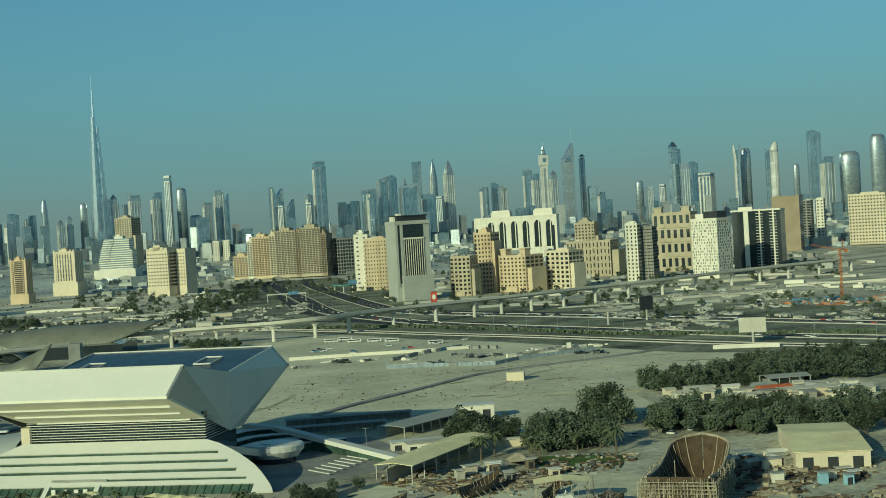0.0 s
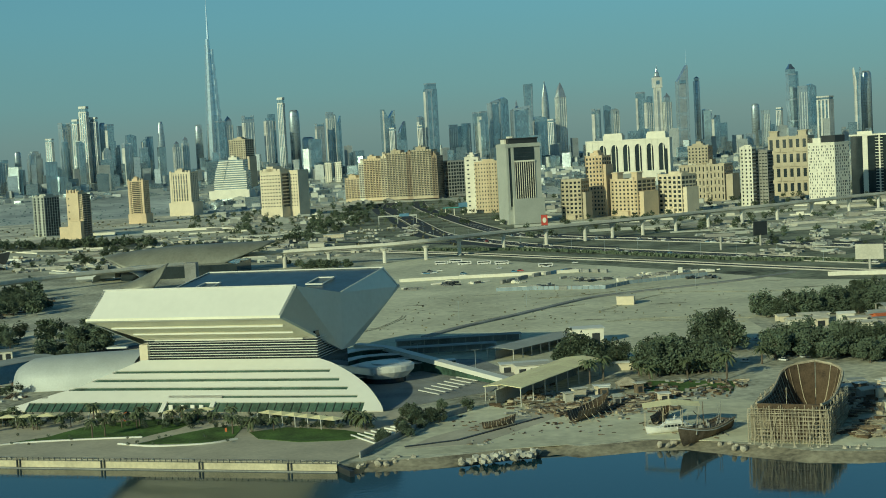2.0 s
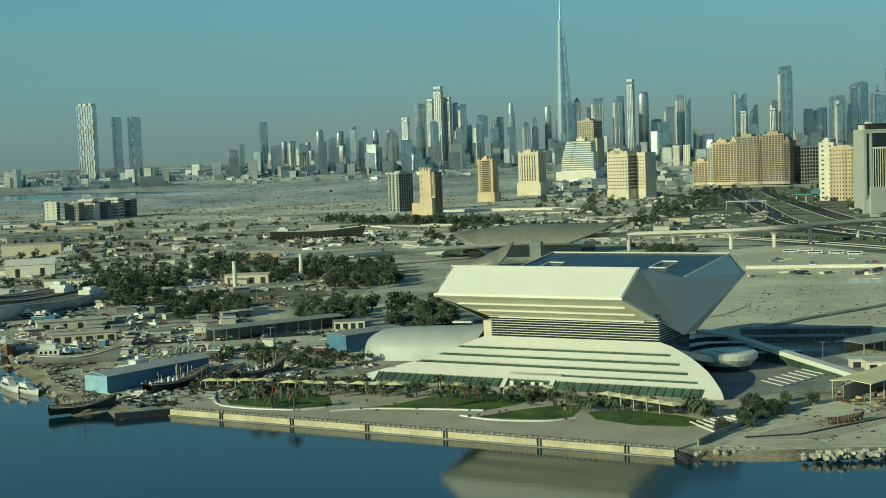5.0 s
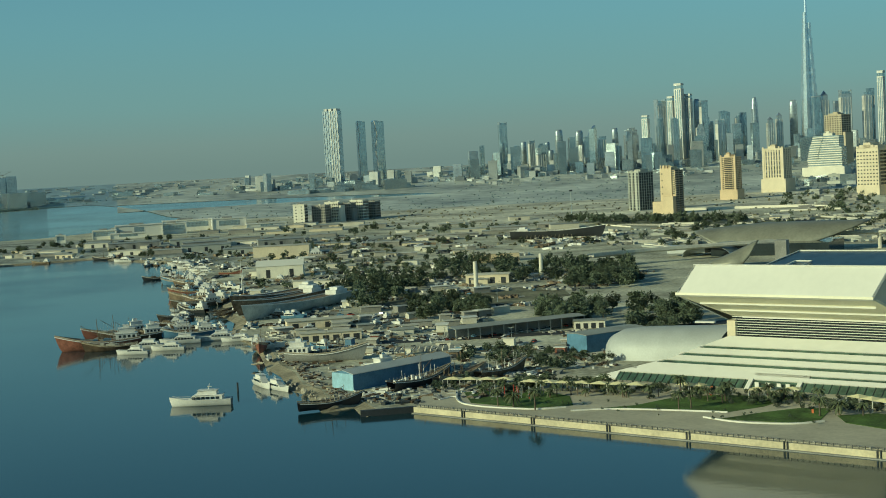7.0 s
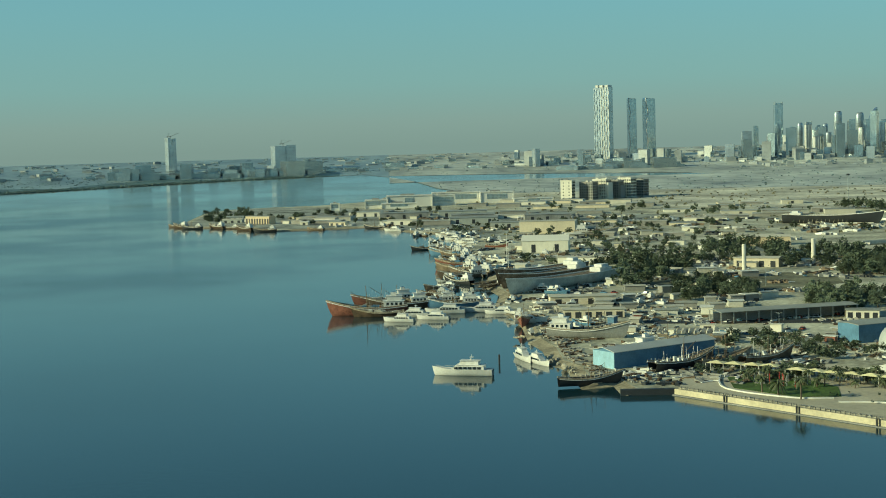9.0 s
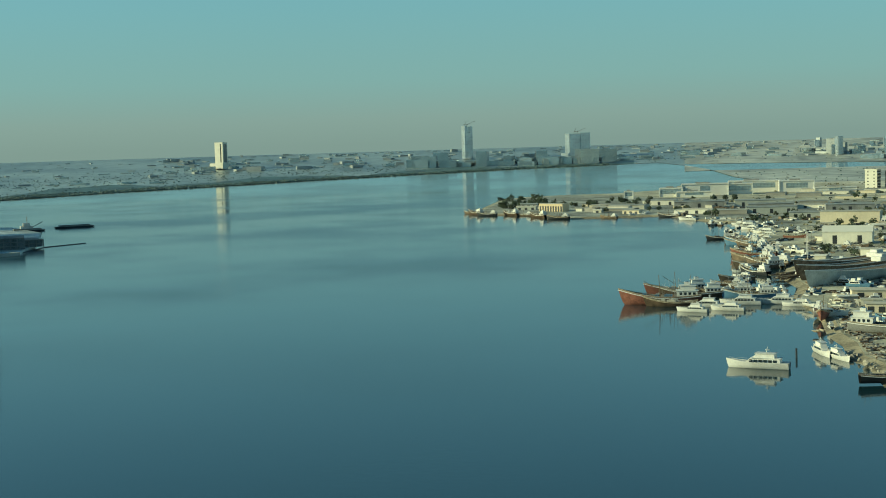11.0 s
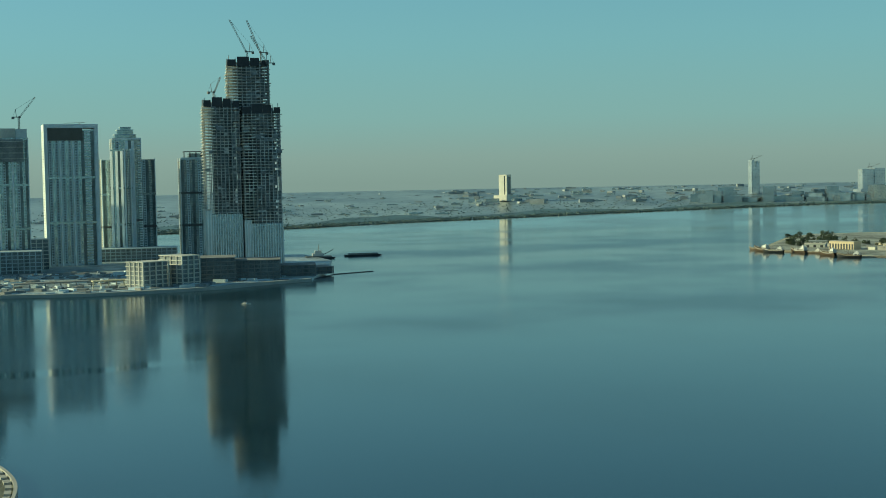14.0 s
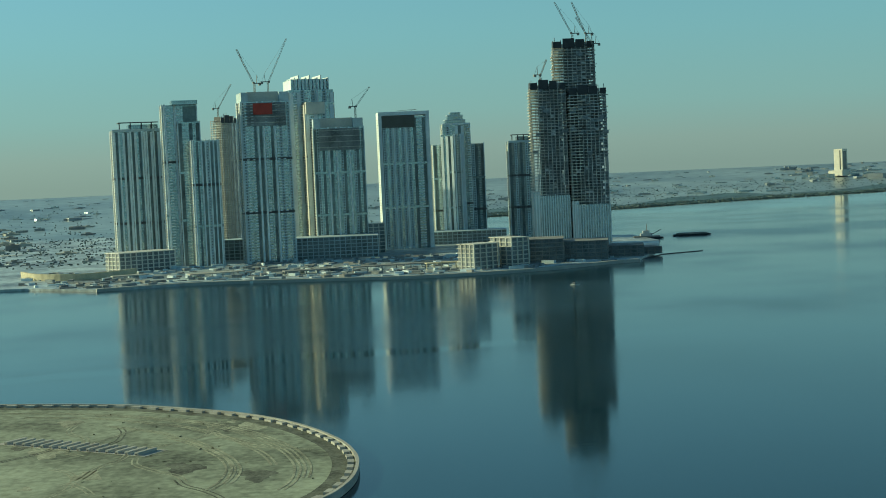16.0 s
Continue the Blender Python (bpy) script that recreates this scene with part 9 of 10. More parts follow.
scatter_shacks(16, (-430, -290, 640, 700), lr, (3, 9), walls=(WOOD, GREYWALL, REDWOOD, WHITEWALL, BLUEPAINT), label="rough store hut behind the blue shed")
scatter_shacks(30, (-560, -240, 1380, 1900), lr, (8, 26), yaw=(-20, 30), label="low pale building beyond the station")
for i in range(24):
    timber_stack(lr.uniform(-440, -250), lr.uniform(600, 680), lr.uniform(0, 180), 6, lr, lr.uniform(4, 10))
PALEHULL = mat("pale_hull_paint", (0.56, 0.57, 0.52), 0.6, var=0.12, coarse=0.15, fine=0.8)
grey_hull = hulk(-570, 845, 268, 125, 17, 8, PALEHULL, "long pale grey steel hull laid up on the shore")
ports = Shape()
for i in range(26):
    ports.box(-46 + i * 3.0, -44.8 + i * 3.0, -8.9, -8.3, 5.4, 6.4)
tagged(part("port_row", ports, DARK, grey_hull), kind="stuff")
for row_, (hx, hy) in enumerate(((-600, 866), (-616, 884))):
    hulk(hx, hy, 268, 104, 15, 8 + row_, WOOD, "long brown timber hull beside the pale one")
    timber_stack(hx - 20, hy - 40, 95, 9, lr, 40, "long timbers stacked beside the hulls", (POLEWOOD, WOOD))
dhow(-850, 1320, 30, 44, GREYWALL, 1.5, "grey hull with a blue deck house on the hard", True, False)
hulk(-690, 1580, 10, 110, 18, 10, DARK, "large dark wooden ship hulk inland")
dhow(-410, 625, 20, 40, GREYCON, 1.5, "grey motor hull laid up beside concrete blocks", True, False)
dhow(-343, 592, 70, 36, WOOD, 1.5, "brown hull laid up beside the blue shed", True, False)
dhow(-332, 508, 48, 26, DARK, 0.6, "black hull beached at the quay's end", False, False)
for hx, hy, hl, hm in ((-316, 560, 34, DARK), (-304, 577, 30, GREYWALL), (-292, 596, 30, WOOD)):
    dhow(hx, hy, 72, hl, hm, 1.6, "low old hull laid up beside the blue shed", False, False)
dhow(-474, 660, 300, 30, REDWOOD, 1.2, "red hull on the slip", False, False)
for i in range(34):
    x, y = lr.uniform(-960, -440), lr.uniform(720, 1280)
    if inside(x - 14, y - 14, west_land) and x < -0.62 * y + 60:
        dhow(x, y, lr.uniform(0, 180), lr.uniform(14, 26), lr.choice((WOOD, GREYWALL, BOATWHITE, BOATWHITE, REDWOOD)), 1.2, "laid-up boat hull in the yard", lr.random() < 0.5, False)
# rows of concrete mooring blocks
blk = Shape().skin([[(-1.4, -0.7, 0), (1.4, -0.7, 0), (1.2, -0.5, 1.5), (-1.2, -0.5, 1.5)], [(-1.4, 0.7, 0), (1.4, 0.7, 0), (1.2, 0.5, 1.5), (-1.2, 0.5, 1.5)]]).mesh("concrete_block", CONCRETE)
for cx, cy, nx, ny in ((-436, 640, 14, 5), (-386, 655, 12, 5)):
    for i in range(nx):
        for j in range(ny):
            ob = tagged(new("concrete_block", blk), "pale cast concrete block in a stacked row", "block", "concrete blocks")
            ob.matrix_basis = pose(cx + i * 2.9 - j * 1.2 + lr.uniform(-0.3, 0.3), cy + i * 1.5 + j * 2.6, 2.05, 0, 0, 55 + lr.uniform(-8, 8))
yard_wall = structure("yard_wall", ribbon(curve([(-126, 1127), (-68, 1133), (-23, 1134), (18, 1142)]), 0.5, 4.6, 3), WHITEWALL, "long low white boundary wall on the sand", "wall")
structure("yard_wall", ribbon([(192, 1020), (214, 1017), (238, 1010)], 0.6, 5, 3), WHITEWALL, "white boundary wall by the highway", "wall")
structure("yard_wall", ribbon(curve([(-740, 2180), (-560, 2190), (-480, 2120)]), 0.8, 6, 4), WHITEWALL, "long pale boundary wall beyond the station", "wall")
# low pale walls, kerbs and long flat roofs strewn over the land by the highway
strip_rnd = random.Random(52)
for i in range(70):
    x, y = strip_rnd.uniform(-700, 560), strip_rnd.uniform(1260, 2080)
    if inside(x, y, lot_clear):
        continue
    L_, a_ = strip_rnd.uniform(40, 150), strip_rnd.choice((0.12, 0.2, -0.85, -0.8, 0.05))
    pts = [(x + L_ * (k / 3 - 0.5) * math.cos(a_), y + L_ * (k / 3 - 0.5) * math.sin(a_)) for k in range(4)]
    structure("yard_wall", ribbon(pts, strip_rnd.choice((0.6, 0.6, 5, 9)), strip_rnd.uniform(3.4, 5.4), 3.2), strip_rnd.choice((WHITEWALL, CONCRETE, SHEETROOF, GREYCREAM)), "low pale wall or long flat roof by the highway", "wall")
cont = Shape().box(-3.05, 3.05, -1.22, 1.22, 0, 2.6)
cont_me = [cont.mesh("shipping_container", m_) for m_ in (BLUEPAINT, WHITEWALL, GREYWALL, GREYWALL, SHEETROOF, GREYCON)]
def cabin_row(x0, y0, x1, y1, n, kinds, jitter=0.3):
    for i in range(n):
        t = (i + 0.5) / n
        ob = tagged(new("site_cabin", cont_me[lr.choice(kinds)]), "box-shaped site cabin on the sand lot", "cabin", "site cabins")
        ob.matrix_basis = pose(x0 + (x1 - x0) * t + lr.uniform(-jitter, jitter), y0 + (y1 - y0) * t + lr.uniform(-jitter, jitter), 2.1, 0, 0, math.degrees(math.atan2(y1 - y0, x1 - x0)) + lr.uniform(-2, 2))


fence_panel = Shape().box(-1.9, 1.9, -0.08, 0.08, 0, 2.6).mesh("site_fence", FENCE)
cabin_row(-42, 1021, -22, 1022, 3, (1, 1, 4))
cabin_row(0, 1010, 34, 1004, 4, (1, 2, 5))
for (x0, y0), (x1, y1), n_ in (((-44, 1017), (-18, 1016), 7), ((-18, 1016), (34, 1000), 13), ((34, 1000), (52, 1028), 8), ((52, 1028), (112, 1064), 17)):
    for i in range(n_):
        t = (i + 0.5) / n_
        ob = tagged(new("site_fence", fence_panel), "blue-grey sheet fence panel round the site", "fence", "site fence")
        ob.matrix_basis = pose(x0 + (x1 - x0) * t, y0 + (y1 - y0) * t, 2.05, 0, 0, math.degrees(math.atan2(y1 - y0, x1 - x0)))
cabin_row(50, 1040, 112, 1078, 11, (1, 4, 2))
cabin_row(44, 1048, 108, 1090, 10, (1, 1, 4, 5))
cabin_row(60, 1068, 104, 1100, 6, (1, 2))
cabin_row(-44, 1072, -22, 1112, 6, (5, 2, 5), 2)
cabin_row(-20, 1116, 12, 1156, 7, (5, 2, 0), 2)
cabin_row(16, 1146, 42, 1126, 4, (5, 2, 1), 2)


def bus(x, y, yaw):
    ob = thing("bus", "white parked coach with dark window band", "bus", pose(x, y, 2.1, 0, 0, yaw), "parked buses")
    part("body", Shape().skin([[(u, -1.3, z0), (u, 1.3, z0), (u, 1.25, z1), (u, -1.25, z1)] for u, z0, z1 in ((-6.2, 0.5, 3.0), (-6.0, 0.4, 3.3), (5.6, 0.4, 3.3), (6.1, 0.5, 2.6))]), BOATWHITE, ob)
    for s in (-1, 1):
        part("window_band", Shape().box(-5.6, 5.2, s * 1.28 - 0.05, s * 1.28 + 0.05, 1.7, 2.7), GLASS, ob)
        for u in (-3.8, 3.9):
            part("wheel", Shape().tube([(u, s * 1.05, 0.5), (u, s * 1.32, 0.5)], 0.5, 10), RUBBER, ob)


for x, y, yw in ((-104, 1283, 8), (-82, 1268, 6), (-64, 1262, 10), (-9, 1205, 12), (-92, 1296, 4), (-48, 1252, 8)):
    bus(x, y, yw)


def billboard(x, y, yaw, w, h, zz, face, label):
    ob = thing("billboard", label, "billboard", pose(x, y, 2, 0, 0, yaw))
    part("column", Shape().tube([(0, 0, 0), (0, 0, zz)], 1.0, 8), CONCRETE, ob)
    panel = part("panel", Shape().box(-w / 2, w / 2, -0.9, 0.9, zz, zz + h), face, ob)
    part("bottom_rail", Shape().box(-w / 2 - 0.4, w / 2 + 0.4, -0.6, 0.6, zz - 0.5, zz), DARK, panel)
    part("top_rail", Shape().box(-w / 2 - 0.4, w / 2 + 0.4, -0.6, 0.6, zz + h, zz + h + 0.4), DARK, panel)
    return ob


billboard(228, 1050, -20, 20, 11, 8, SHEETROOF, "pale blank roadside billboard on one column")
billboard(190, 1330, 25, 14, 12, 10, DARK, "dark-backed roadside billboard on posts")
billboard(150, 1300, 0, 26, 3, 12, GREYWALL, "long low roadside gantry board")
billboard(-12, 1790, 0, 8, 13, 3, RED, "red roadside advertising board")
part("disc", Shape().skin([[(2.4 * math.cos(t), -1.15 + q, 9.5 + 3.4 * math.sin(t)) for t in [2 * math.pi * k / 16 for k in range(16)]] for q in (0, 0.2)]), WHITEWALL, [o for o in scene.objects if o.name.startswith("billboard") and o.get("label", "").startswith("red")][0], "pale oval on a red board")
billboard(93, 1075, 0, 3.4, 6, 0.2, WHITEWALL, "upright white notice panel at the road")


gantry = thing("road_gantry", "pale steel sign gantry over the avenue", "gantry")
part("beam", Shape().box(-258, -200, 2070, 2072, 13, 15), GREYCREAM, gantry)
for u in (-257, -229, -201):
    part("leg", Shape().box(u - 0.5, u + 0.5, 2070.5, 2071.5, 2, 13), GREYCREAM, gantry)
part("sign_face", Shape().box(-226, -212, 2069.4, 2069.8, 12.6, 17), BLUEPAINT, gantry, "blue road sign with no readable words")
TEAL = mat("teal_sheet", (0.10, 0.40, 0.36), 0.6, var=0.12, coarse=0.2, fine=1)
canopy = thing("road_canopy", "teal sheet canopy beside the avenue", "canopy")
part("roof", Shape().box(-176, -140, 2250, 2262, 14, 15), TEAL, canopy)
part("fascia", Shape().box(-150, -136, 2247, 2249, 15, 22), BLUEPAINT, canopy)
for u in (-172, -158, -144):
    part("post", Shape().box(u - 0.6, u + 0.6, 2255, 2256.4, 2, 14), WHITEWALL, canopy)
SITEORANGE = mat("orange_formwork", (0.52, 0.20, 0.08), 0.7, var=0.25, coarse=0.1, fine=0.8)


# litter and small gear of the boat-building yard, too many to tell apart
def litter(name, n, place, label, mats, seed, size=(0.3, 1.6), heap=9, spread=4.0):
    """Heaps of small odds and ends."""
    r = random.Random(seed)
    shapes = [Shape() for m_ in mats]
    for h in range(n // heap):
        cx, cy = place(r)
        k, yaw = r.randrange(len(mats)), r.uniform(0, 180)
        for i in range(heap):
            x, y = cx + r.gauss(0, spread), cy + r.gauss(0, spread)
            if not inside(x - 1.5, y - 1.5, west_land):
                continue
            a, b, c = r.uniform(*size) * 1.6, r.uniform(*size), r.uniform(*size) * 0.7
            kk = k if r.random() < 0.7 else r.randrange(len(mats))
            shapes[kk].box(-a, a, -b * 0.5, b * 0.5, 0, c, pose(x, y, 2.02, r.uniform(-9, 9), r.uniform(-9, 9), yaw + r.gauss(0, 30)))
    for s, m_ in zip(shapes, mats):
        tagged(part(name, s, m_), label, "litter", "", "stuff")


litter("yard_litter", 620, lambda r: (r.uniform(-25, 70), r.uniform(535, 600)), "offcuts, crates and drums strewn over the yard", (WOOD, POLEWOOD, DARKWOOD, GREYCON), 1)
litter("yard_litter", 120, lambda r: (r.uniform(-40, 70), r.uniform(485, 540)), "driftwood and scrap on the open sand", (WOOD, DARKWOOD, GREYCON), 9, (0.2, 0.8))
litter("yard_litter", 420, lambda r: (r.uniform(95, 165), r.uniform(470, 575)), "planks and scrap round the great dhow", (WOOD, POLEWOOD, DARKWOOD), 2, (0.3, 2.2))
litter("yard_litter", 1300, lambda r: (r.uniform(-470, -250), r.uniform(585, 760)), "scrap, crates and drums behind the blue shed", (WOOD, GREYCON, SHEETROOF, DARKWOOD, BOATWHITE), 3)
litter("yard_litter", 2600, lambda r: (r.uniform(-760, -400), r.uniform(690, 1150)), "crates, tanks and gear between the sheds", (WOOD, GREYCON, SHEETROOF, BOATWHITE, DARK), 4, (0.6, 2.6))
litter("yard_litter", 2200, lambda r: (r.uniform(-1300, -600), r.uniform(1100, 1700)), "gear and small huts between the far sheds", (WOOD, GREYCON, SHEETROOF, BOATWHITE, DARK), 5, (1.0, 4.0))
litter("yard_litter", 500, lambda r: (r.uniform(-345, -262), r.uniform(520, 600)), "planks, drums and rubble on the rough shore", (WOOD, GREYCON, DARKWOOD, BOATWHITE, DARK), 12, (0.4, 2.0))
litter("yard_litter", 900, lambda r: (r.uniform(-720, -480), r.uniform(700, 980)), "timber, tanks and engines between laid-up boats", (WOOD, DARKWOOD, BOATWHITE, DARK, GREYCON), 13, (0.4, 2.2))
litter("shore_rubble", 900, lambda r: (lambda t: (np.interp(t, [0, 1, 2, 3, 4, 5], [-318, -345, -375, -405, -440, -500]) + r.uniform(0, 10), np.interp(t, [0, 1, 2, 3, 4, 5], [514, 524, 550, 588, 624, 695]) + r.uniform(0, 10)))(r.uniform(0, 5)), "dark rubble and driftwood along the rough shore", (ROCK, GREYCON, DARKWOOD), 14, (0.4, 1.3), 7, 2.0)
litter("site_formwork", 260, lambda r: (r.uniform(350, 460), r.uniform(1370, 1480)), "orange and blue formwork on a building site", (SITEORANGE, GREYCON, BLUEPAINT, SHEETROOF), 17, (1.0, 3.4))
litter("lot_litter", 160, lambda r: (r.uniform(-120, 150), r.uniform(1030, 1110)), "parked plant and stores on the sand lot", (WHITEWALL, GREYCON, DARK), 6, (0.8, 2.6))
litter("roadside_litter", 1500, lambda r: (r.uniform(150, 620), r.uniform(1200, 1750)), "site stores and low huts beyond the highway", (GREYCREAM, GREYCON, SHEETROOF, GREYWALL), 7, (1.0, 3.6))
litter("roadside_litter", 1300, lambda r: (r.uniform(-620, -180), r.uniform(1420, 2000)), "low pale walls and huts beyond the station", (GREYCREAM, GREYCON, SHEETROOF, GREYWALL), 8, (1.0, 3.6))


# ---- trees and plants ----
def tree_mesh(seed, h, spread, clumps, leaves, leaf=1.0):
    """Trunk with limbs, and a ragged crown of small leaf sprays."""
    r = random.Random(seed)
    trunk = Shape().tube([(0, 0, 0), (0.1, 0.05, h * 0.25), (-0.05, 0.1, h * 0.5)], h * 0.035, 6, h * 0.018)
    crown = Shape()
    for c in range(clumps):
        a, rad = r.uniform(0, 2 * math.pi), spread * math.sqrt(r.random()) * 0.9
        zc = h * (0.24 + 0.64 * r.random() * (1 - 0.55 * (rad / spread) ** 2))
        cx, cy = rad * math.cos(a), rad * math.sin(a)
        if c % 3 == 0:
            trunk.tube([(0, 0, h * 0.3), (cx * 0.5, cy * 0.5, (h * 0.35 + zc) / 2), (cx, cy, zc)], h * 0.014, 4, h * 0.005)
        size = spread * r.uniform(0.28, 0.5)
        for i in range(leaves):
            d = Vector((r.gauss(0, 1), r.gauss(0, 1), r.gauss(0, 0.8))).normalized() * size * r.uniform(0.45, 1.05)
            p = Vector((cx, cy, zc)) + d
            u = Vector((r.gauss(0, 1), r.gauss(0, 1), r.gauss(0, 0.7))).normalized()
            w = u.orthogonal().normalized()
            s = spread * r.uniform(0.07, 0.15) * leaf
            crown.add([p - u * s, p + w * s * 0.7, p + u * s, p - w * s * 0.5 + u * s * 0.2], [(0, 1, 2), (0, 2, 3)])
    return trunk, crown


def raw_mesh(shape, name, material):
    me = bpy.data.meshes.new(name)
    me.from_pydata(shape.v, [], shape.f)
    me.materials.append(material)
    return me


tree_kinds = []
for seed, h, sp, cl, lv in ((1, 9, 4.2, 28, 66), (2, 11, 4.6, 30, 66), (3, 8, 5.0, 28, 66), (4, 12, 4.0, 28, 66), (5, 6.5, 3.4, 22, 60)):
    tk, cr = tree_mesh(seed, h, sp, cl, lv, 0.84)
    tree_kinds.append((raw_mesh(tk, "trunk", BARK), raw_mesh(cr, "crown", LEAF)))


def tree(x, y, kind, s, rz, z=2.0, label="dense dark green roadside tree"):
    ob = thing("tree", label, "tree", pose(x, y, z, 0, 0, rz) @ Matrix.Diagonal((s, s, s, 1)), "trees")
    piece("trunk", tree_kinds[kind][0], ob, Matrix())
    piece("crown", tree_kinds[kind][1], ob, Matrix())
    return ob


point_rnd = random.Random(77)
for cx, cy, spread_, n_ in ((-1590, 1440, 26, 6), (-1700, 1560, 40, 9), (-1520, 1520, 40, 10), (-1440, 1540, 30, 7), (-1390, 1425, 12, 3), (-1180, 1405, 14, 3), (-1310, 1480, 30, 5), (-1560, 1660, 60, 8), (-1000, 1480, 30, 4), (-1400, 1720, 80, 8)):
    for i in range(n_):
        tree(cx + point_rnd.uniform(-spread_, spread_), cy + point_rnd.uniform(-spread_, spread_) * 0.5, point_rnd.randrange(len(tree_kinds)), point_rnd.uniform(0.7, 1.15), point_rnd.uniform(0, 360), 2.0, "dark bushy tree among the sheds of the point")


def palm_mesh(seed, h):
    r = random.Random(seed)
    trunk = Shape().tube([(0, 0, 0), (0.1, 0, h * 0.5), (0.05, 0.1, h)], 0.32, 7, 0.24)
    crown = Shape()
    for i in range(26):
        a = 2 * math.pi * i / 26 + r.uniform(-0.2, 0.2)
        lift = r.uniform(-0.3, 1.1)
        L = r.uniform(2.6, 3.6)
        d = Vector((math.cos(a), math.sin(a), 0))
        side = Vector((-d.y, d.x, 0))
        pts = [Vector((0.05, 0.1, h)) + d * (L * t) + Vector((0, 0, lift * L * t - 0.9 * L * t * t)) for t in (0, 0.3, 0.6, 0.85, 1.0)]
        for k in range(4):
            w0, w1 = (0.12, 0.42, 0.45, 0.3, 0.05)[k], (0.12, 0.42, 0.45, 0.3, 0.05)[k + 1]
            for sd in (-1, 1):
                dr = Vector((0, 0, -0.22))
                crown.add([pts[k], pts[k + 1], pts[k + 1] + side * sd * w1 + dr, pts[k] + side * sd * w0 + dr], [(0, 1, 2, 3)])
    return raw_mesh(trunk, "trunk", BARK), raw_mesh(crown, "crown", PALM)


palm_kinds = [palm_mesh(s, h) for s, h in ((1, 5.5), (2, 7.0), (3, 4.2))]


def palm(x, y, kind, s, rz, z=2.6, label="date palm with arching grey-green fronds"):
    ob = thing("palm", label, "palm", pose(x, y, z, 0, 0, rz) @ Matrix.Diagonal((s, s, s, 1)), "palms")
    piece("trunk", palm_kinds[kind][0], ob, Matrix())
    piece("crown", palm_kinds[kind][1], ob, Matrix())
    return ob


tr = random.Random(77)


tree_data = []
for seed, h, sp in ((11, 9, 4.0), (12, 11, 4.2), (13, 8, 4.4), (14, 12, 3.6), (15, 6.5, 3.2)):
    tk, cr = tree_mesh(seed, h, sp, 15, 20, 1.5)
    tree_data.append((cr.v, cr.f))


def grove(n, ring, size, label, z=2.0, joined=False):
    """Trees spread over a quadrilateral; a far wood is joined into one mass."""
    a, b, c, d = [Vector(p) for p in ring]
    mass = Shape()
    for i in range(n):
        u, v = tr.random(), tr.random()
        p = a.lerp(b, u).lerp(d.lerp(c, u), v)
        if not inside(p.x - 3, p.y - 3, west_land):
            continue
        if joined:
            verts, faces = tree_data[tr.randrange(5)]
            m = pose(p.x, p.y, z, 0, 0, tr.uniform(0, 360)) @ Matrix.Scale(tr.uniform(*size), 4)
            mass.add([m @ Vector(q) for q in verts], faces)
        else:
            tree(p.x, p.y, tr.randrange(5), tr.uniform(*size), tr.uniform(0, 360), z, label)
    if joined:
        tagged(new("wood", raw_mesh(mass, "wood", LEAF)), label, "trees", "", "stuff")


dense = "dense dark green tree in the roadside grove"
grove(40, ((112, 812), (122, 800), (200, 800), (200, 850)), (1.1, 1.7), dense)
grove(170, ((110, 815), (150, 805), (280, 805), (282, 930)), (0.8, 1.3), "dense dark roadside wood", 2.0, True)
grove(110, ((165, 880), (230, 800), (330, 800), (330, 960)), (0.9, 1.4), "dense dark wood by the highway", 2.0, True)
grove(46, ((95, 650), (190, 600), (225, 690), (100, 705)), (1.1, 1.6), dense)
grove(90, ((95, 640), (200, 620), (235, 705), (100, 700)), (0.7, 1.2), "dense dark wood behind the boat shed", 2.0, True)
grove(16, ((-2, 640), (25, 630), (30, 660), (5, 670)), (1.2, 1.8), "leafy tree by the workshop")
grove(18, ((35, 622), (70, 618), (75, 655), (45, 655)), (1.2, 1.7), "leafy tree among the palms")
grove(8, ((66, 690), (82, 675), (92, 690), (75, 705)), (1.5, 2.1), "large rounded dark green tree")
grove(22, ((-70, 490), (-58, 500), (-36, 556), (-56, 566)), (0.45, 0.75), "low bushy tree beside the boundary wall")
grove(12, ((-284, 735), (-262, 735), (-258, 815), (-284, 815)), (1.0, 1.5), "large leafy tree behind the library")
grove(54, ((-660, 1050), (-430, 1020), (-420, 1130), (-640, 1240)), (1.0, 1.6), "tall dark trees between the yards", 2.0, True)
grove(34, ((-610, 930), (-540, 930), (-560, 1040), (-650, 1060)), (1.0, 1.6), "dark trees beside the laid-up hull", 2.0, True)
grove(14, ((-450, 800), (-400, 800), (-410, 870), (-455, 880)), (0.9, 1.3), "bushy dark yard tree")
grove(14, ((-370, 800), (-320, 810), (-330, 860), (-380, 850)), (0.8, 1.2), "tree beside the parking roof")
grove(20, ((-430, 1000), (-390, 990), (-380, 1060), (-430, 1100)), (1.0, 1.5), "tree below the viaduct stub")
grove(34, ((-230, 1290), (-190, 1285), (-180, 1330), (-260, 1340)), (0.7, 1.1), "trees beneath the metro viaduct", 2.0, True)
grove(120, ((-830, 1900), (-520, 1790), (-520, 1850), (-830, 1960)), (0.9, 1.6), "distant line of roadside trees", 2.0, True)
grove(30, ((-1250, 1760), (-820, 1710), (-820, 1860), (-1250, 1950)), (0.9, 1.5), "lone dark trees on the plain", 2.0, True)
grove(50, ((-560, 1460), (-300, 1500), (-300, 1800), (-560, 1750)), (0.8, 1.3), "trees beyond the metro station", 2.0, True)
grove(60, ((-120, 1600), (200, 1560), (420, 1760), (0, 1840)), (0.7, 1.2), "roadside trees by the avenue", 2.0, True)
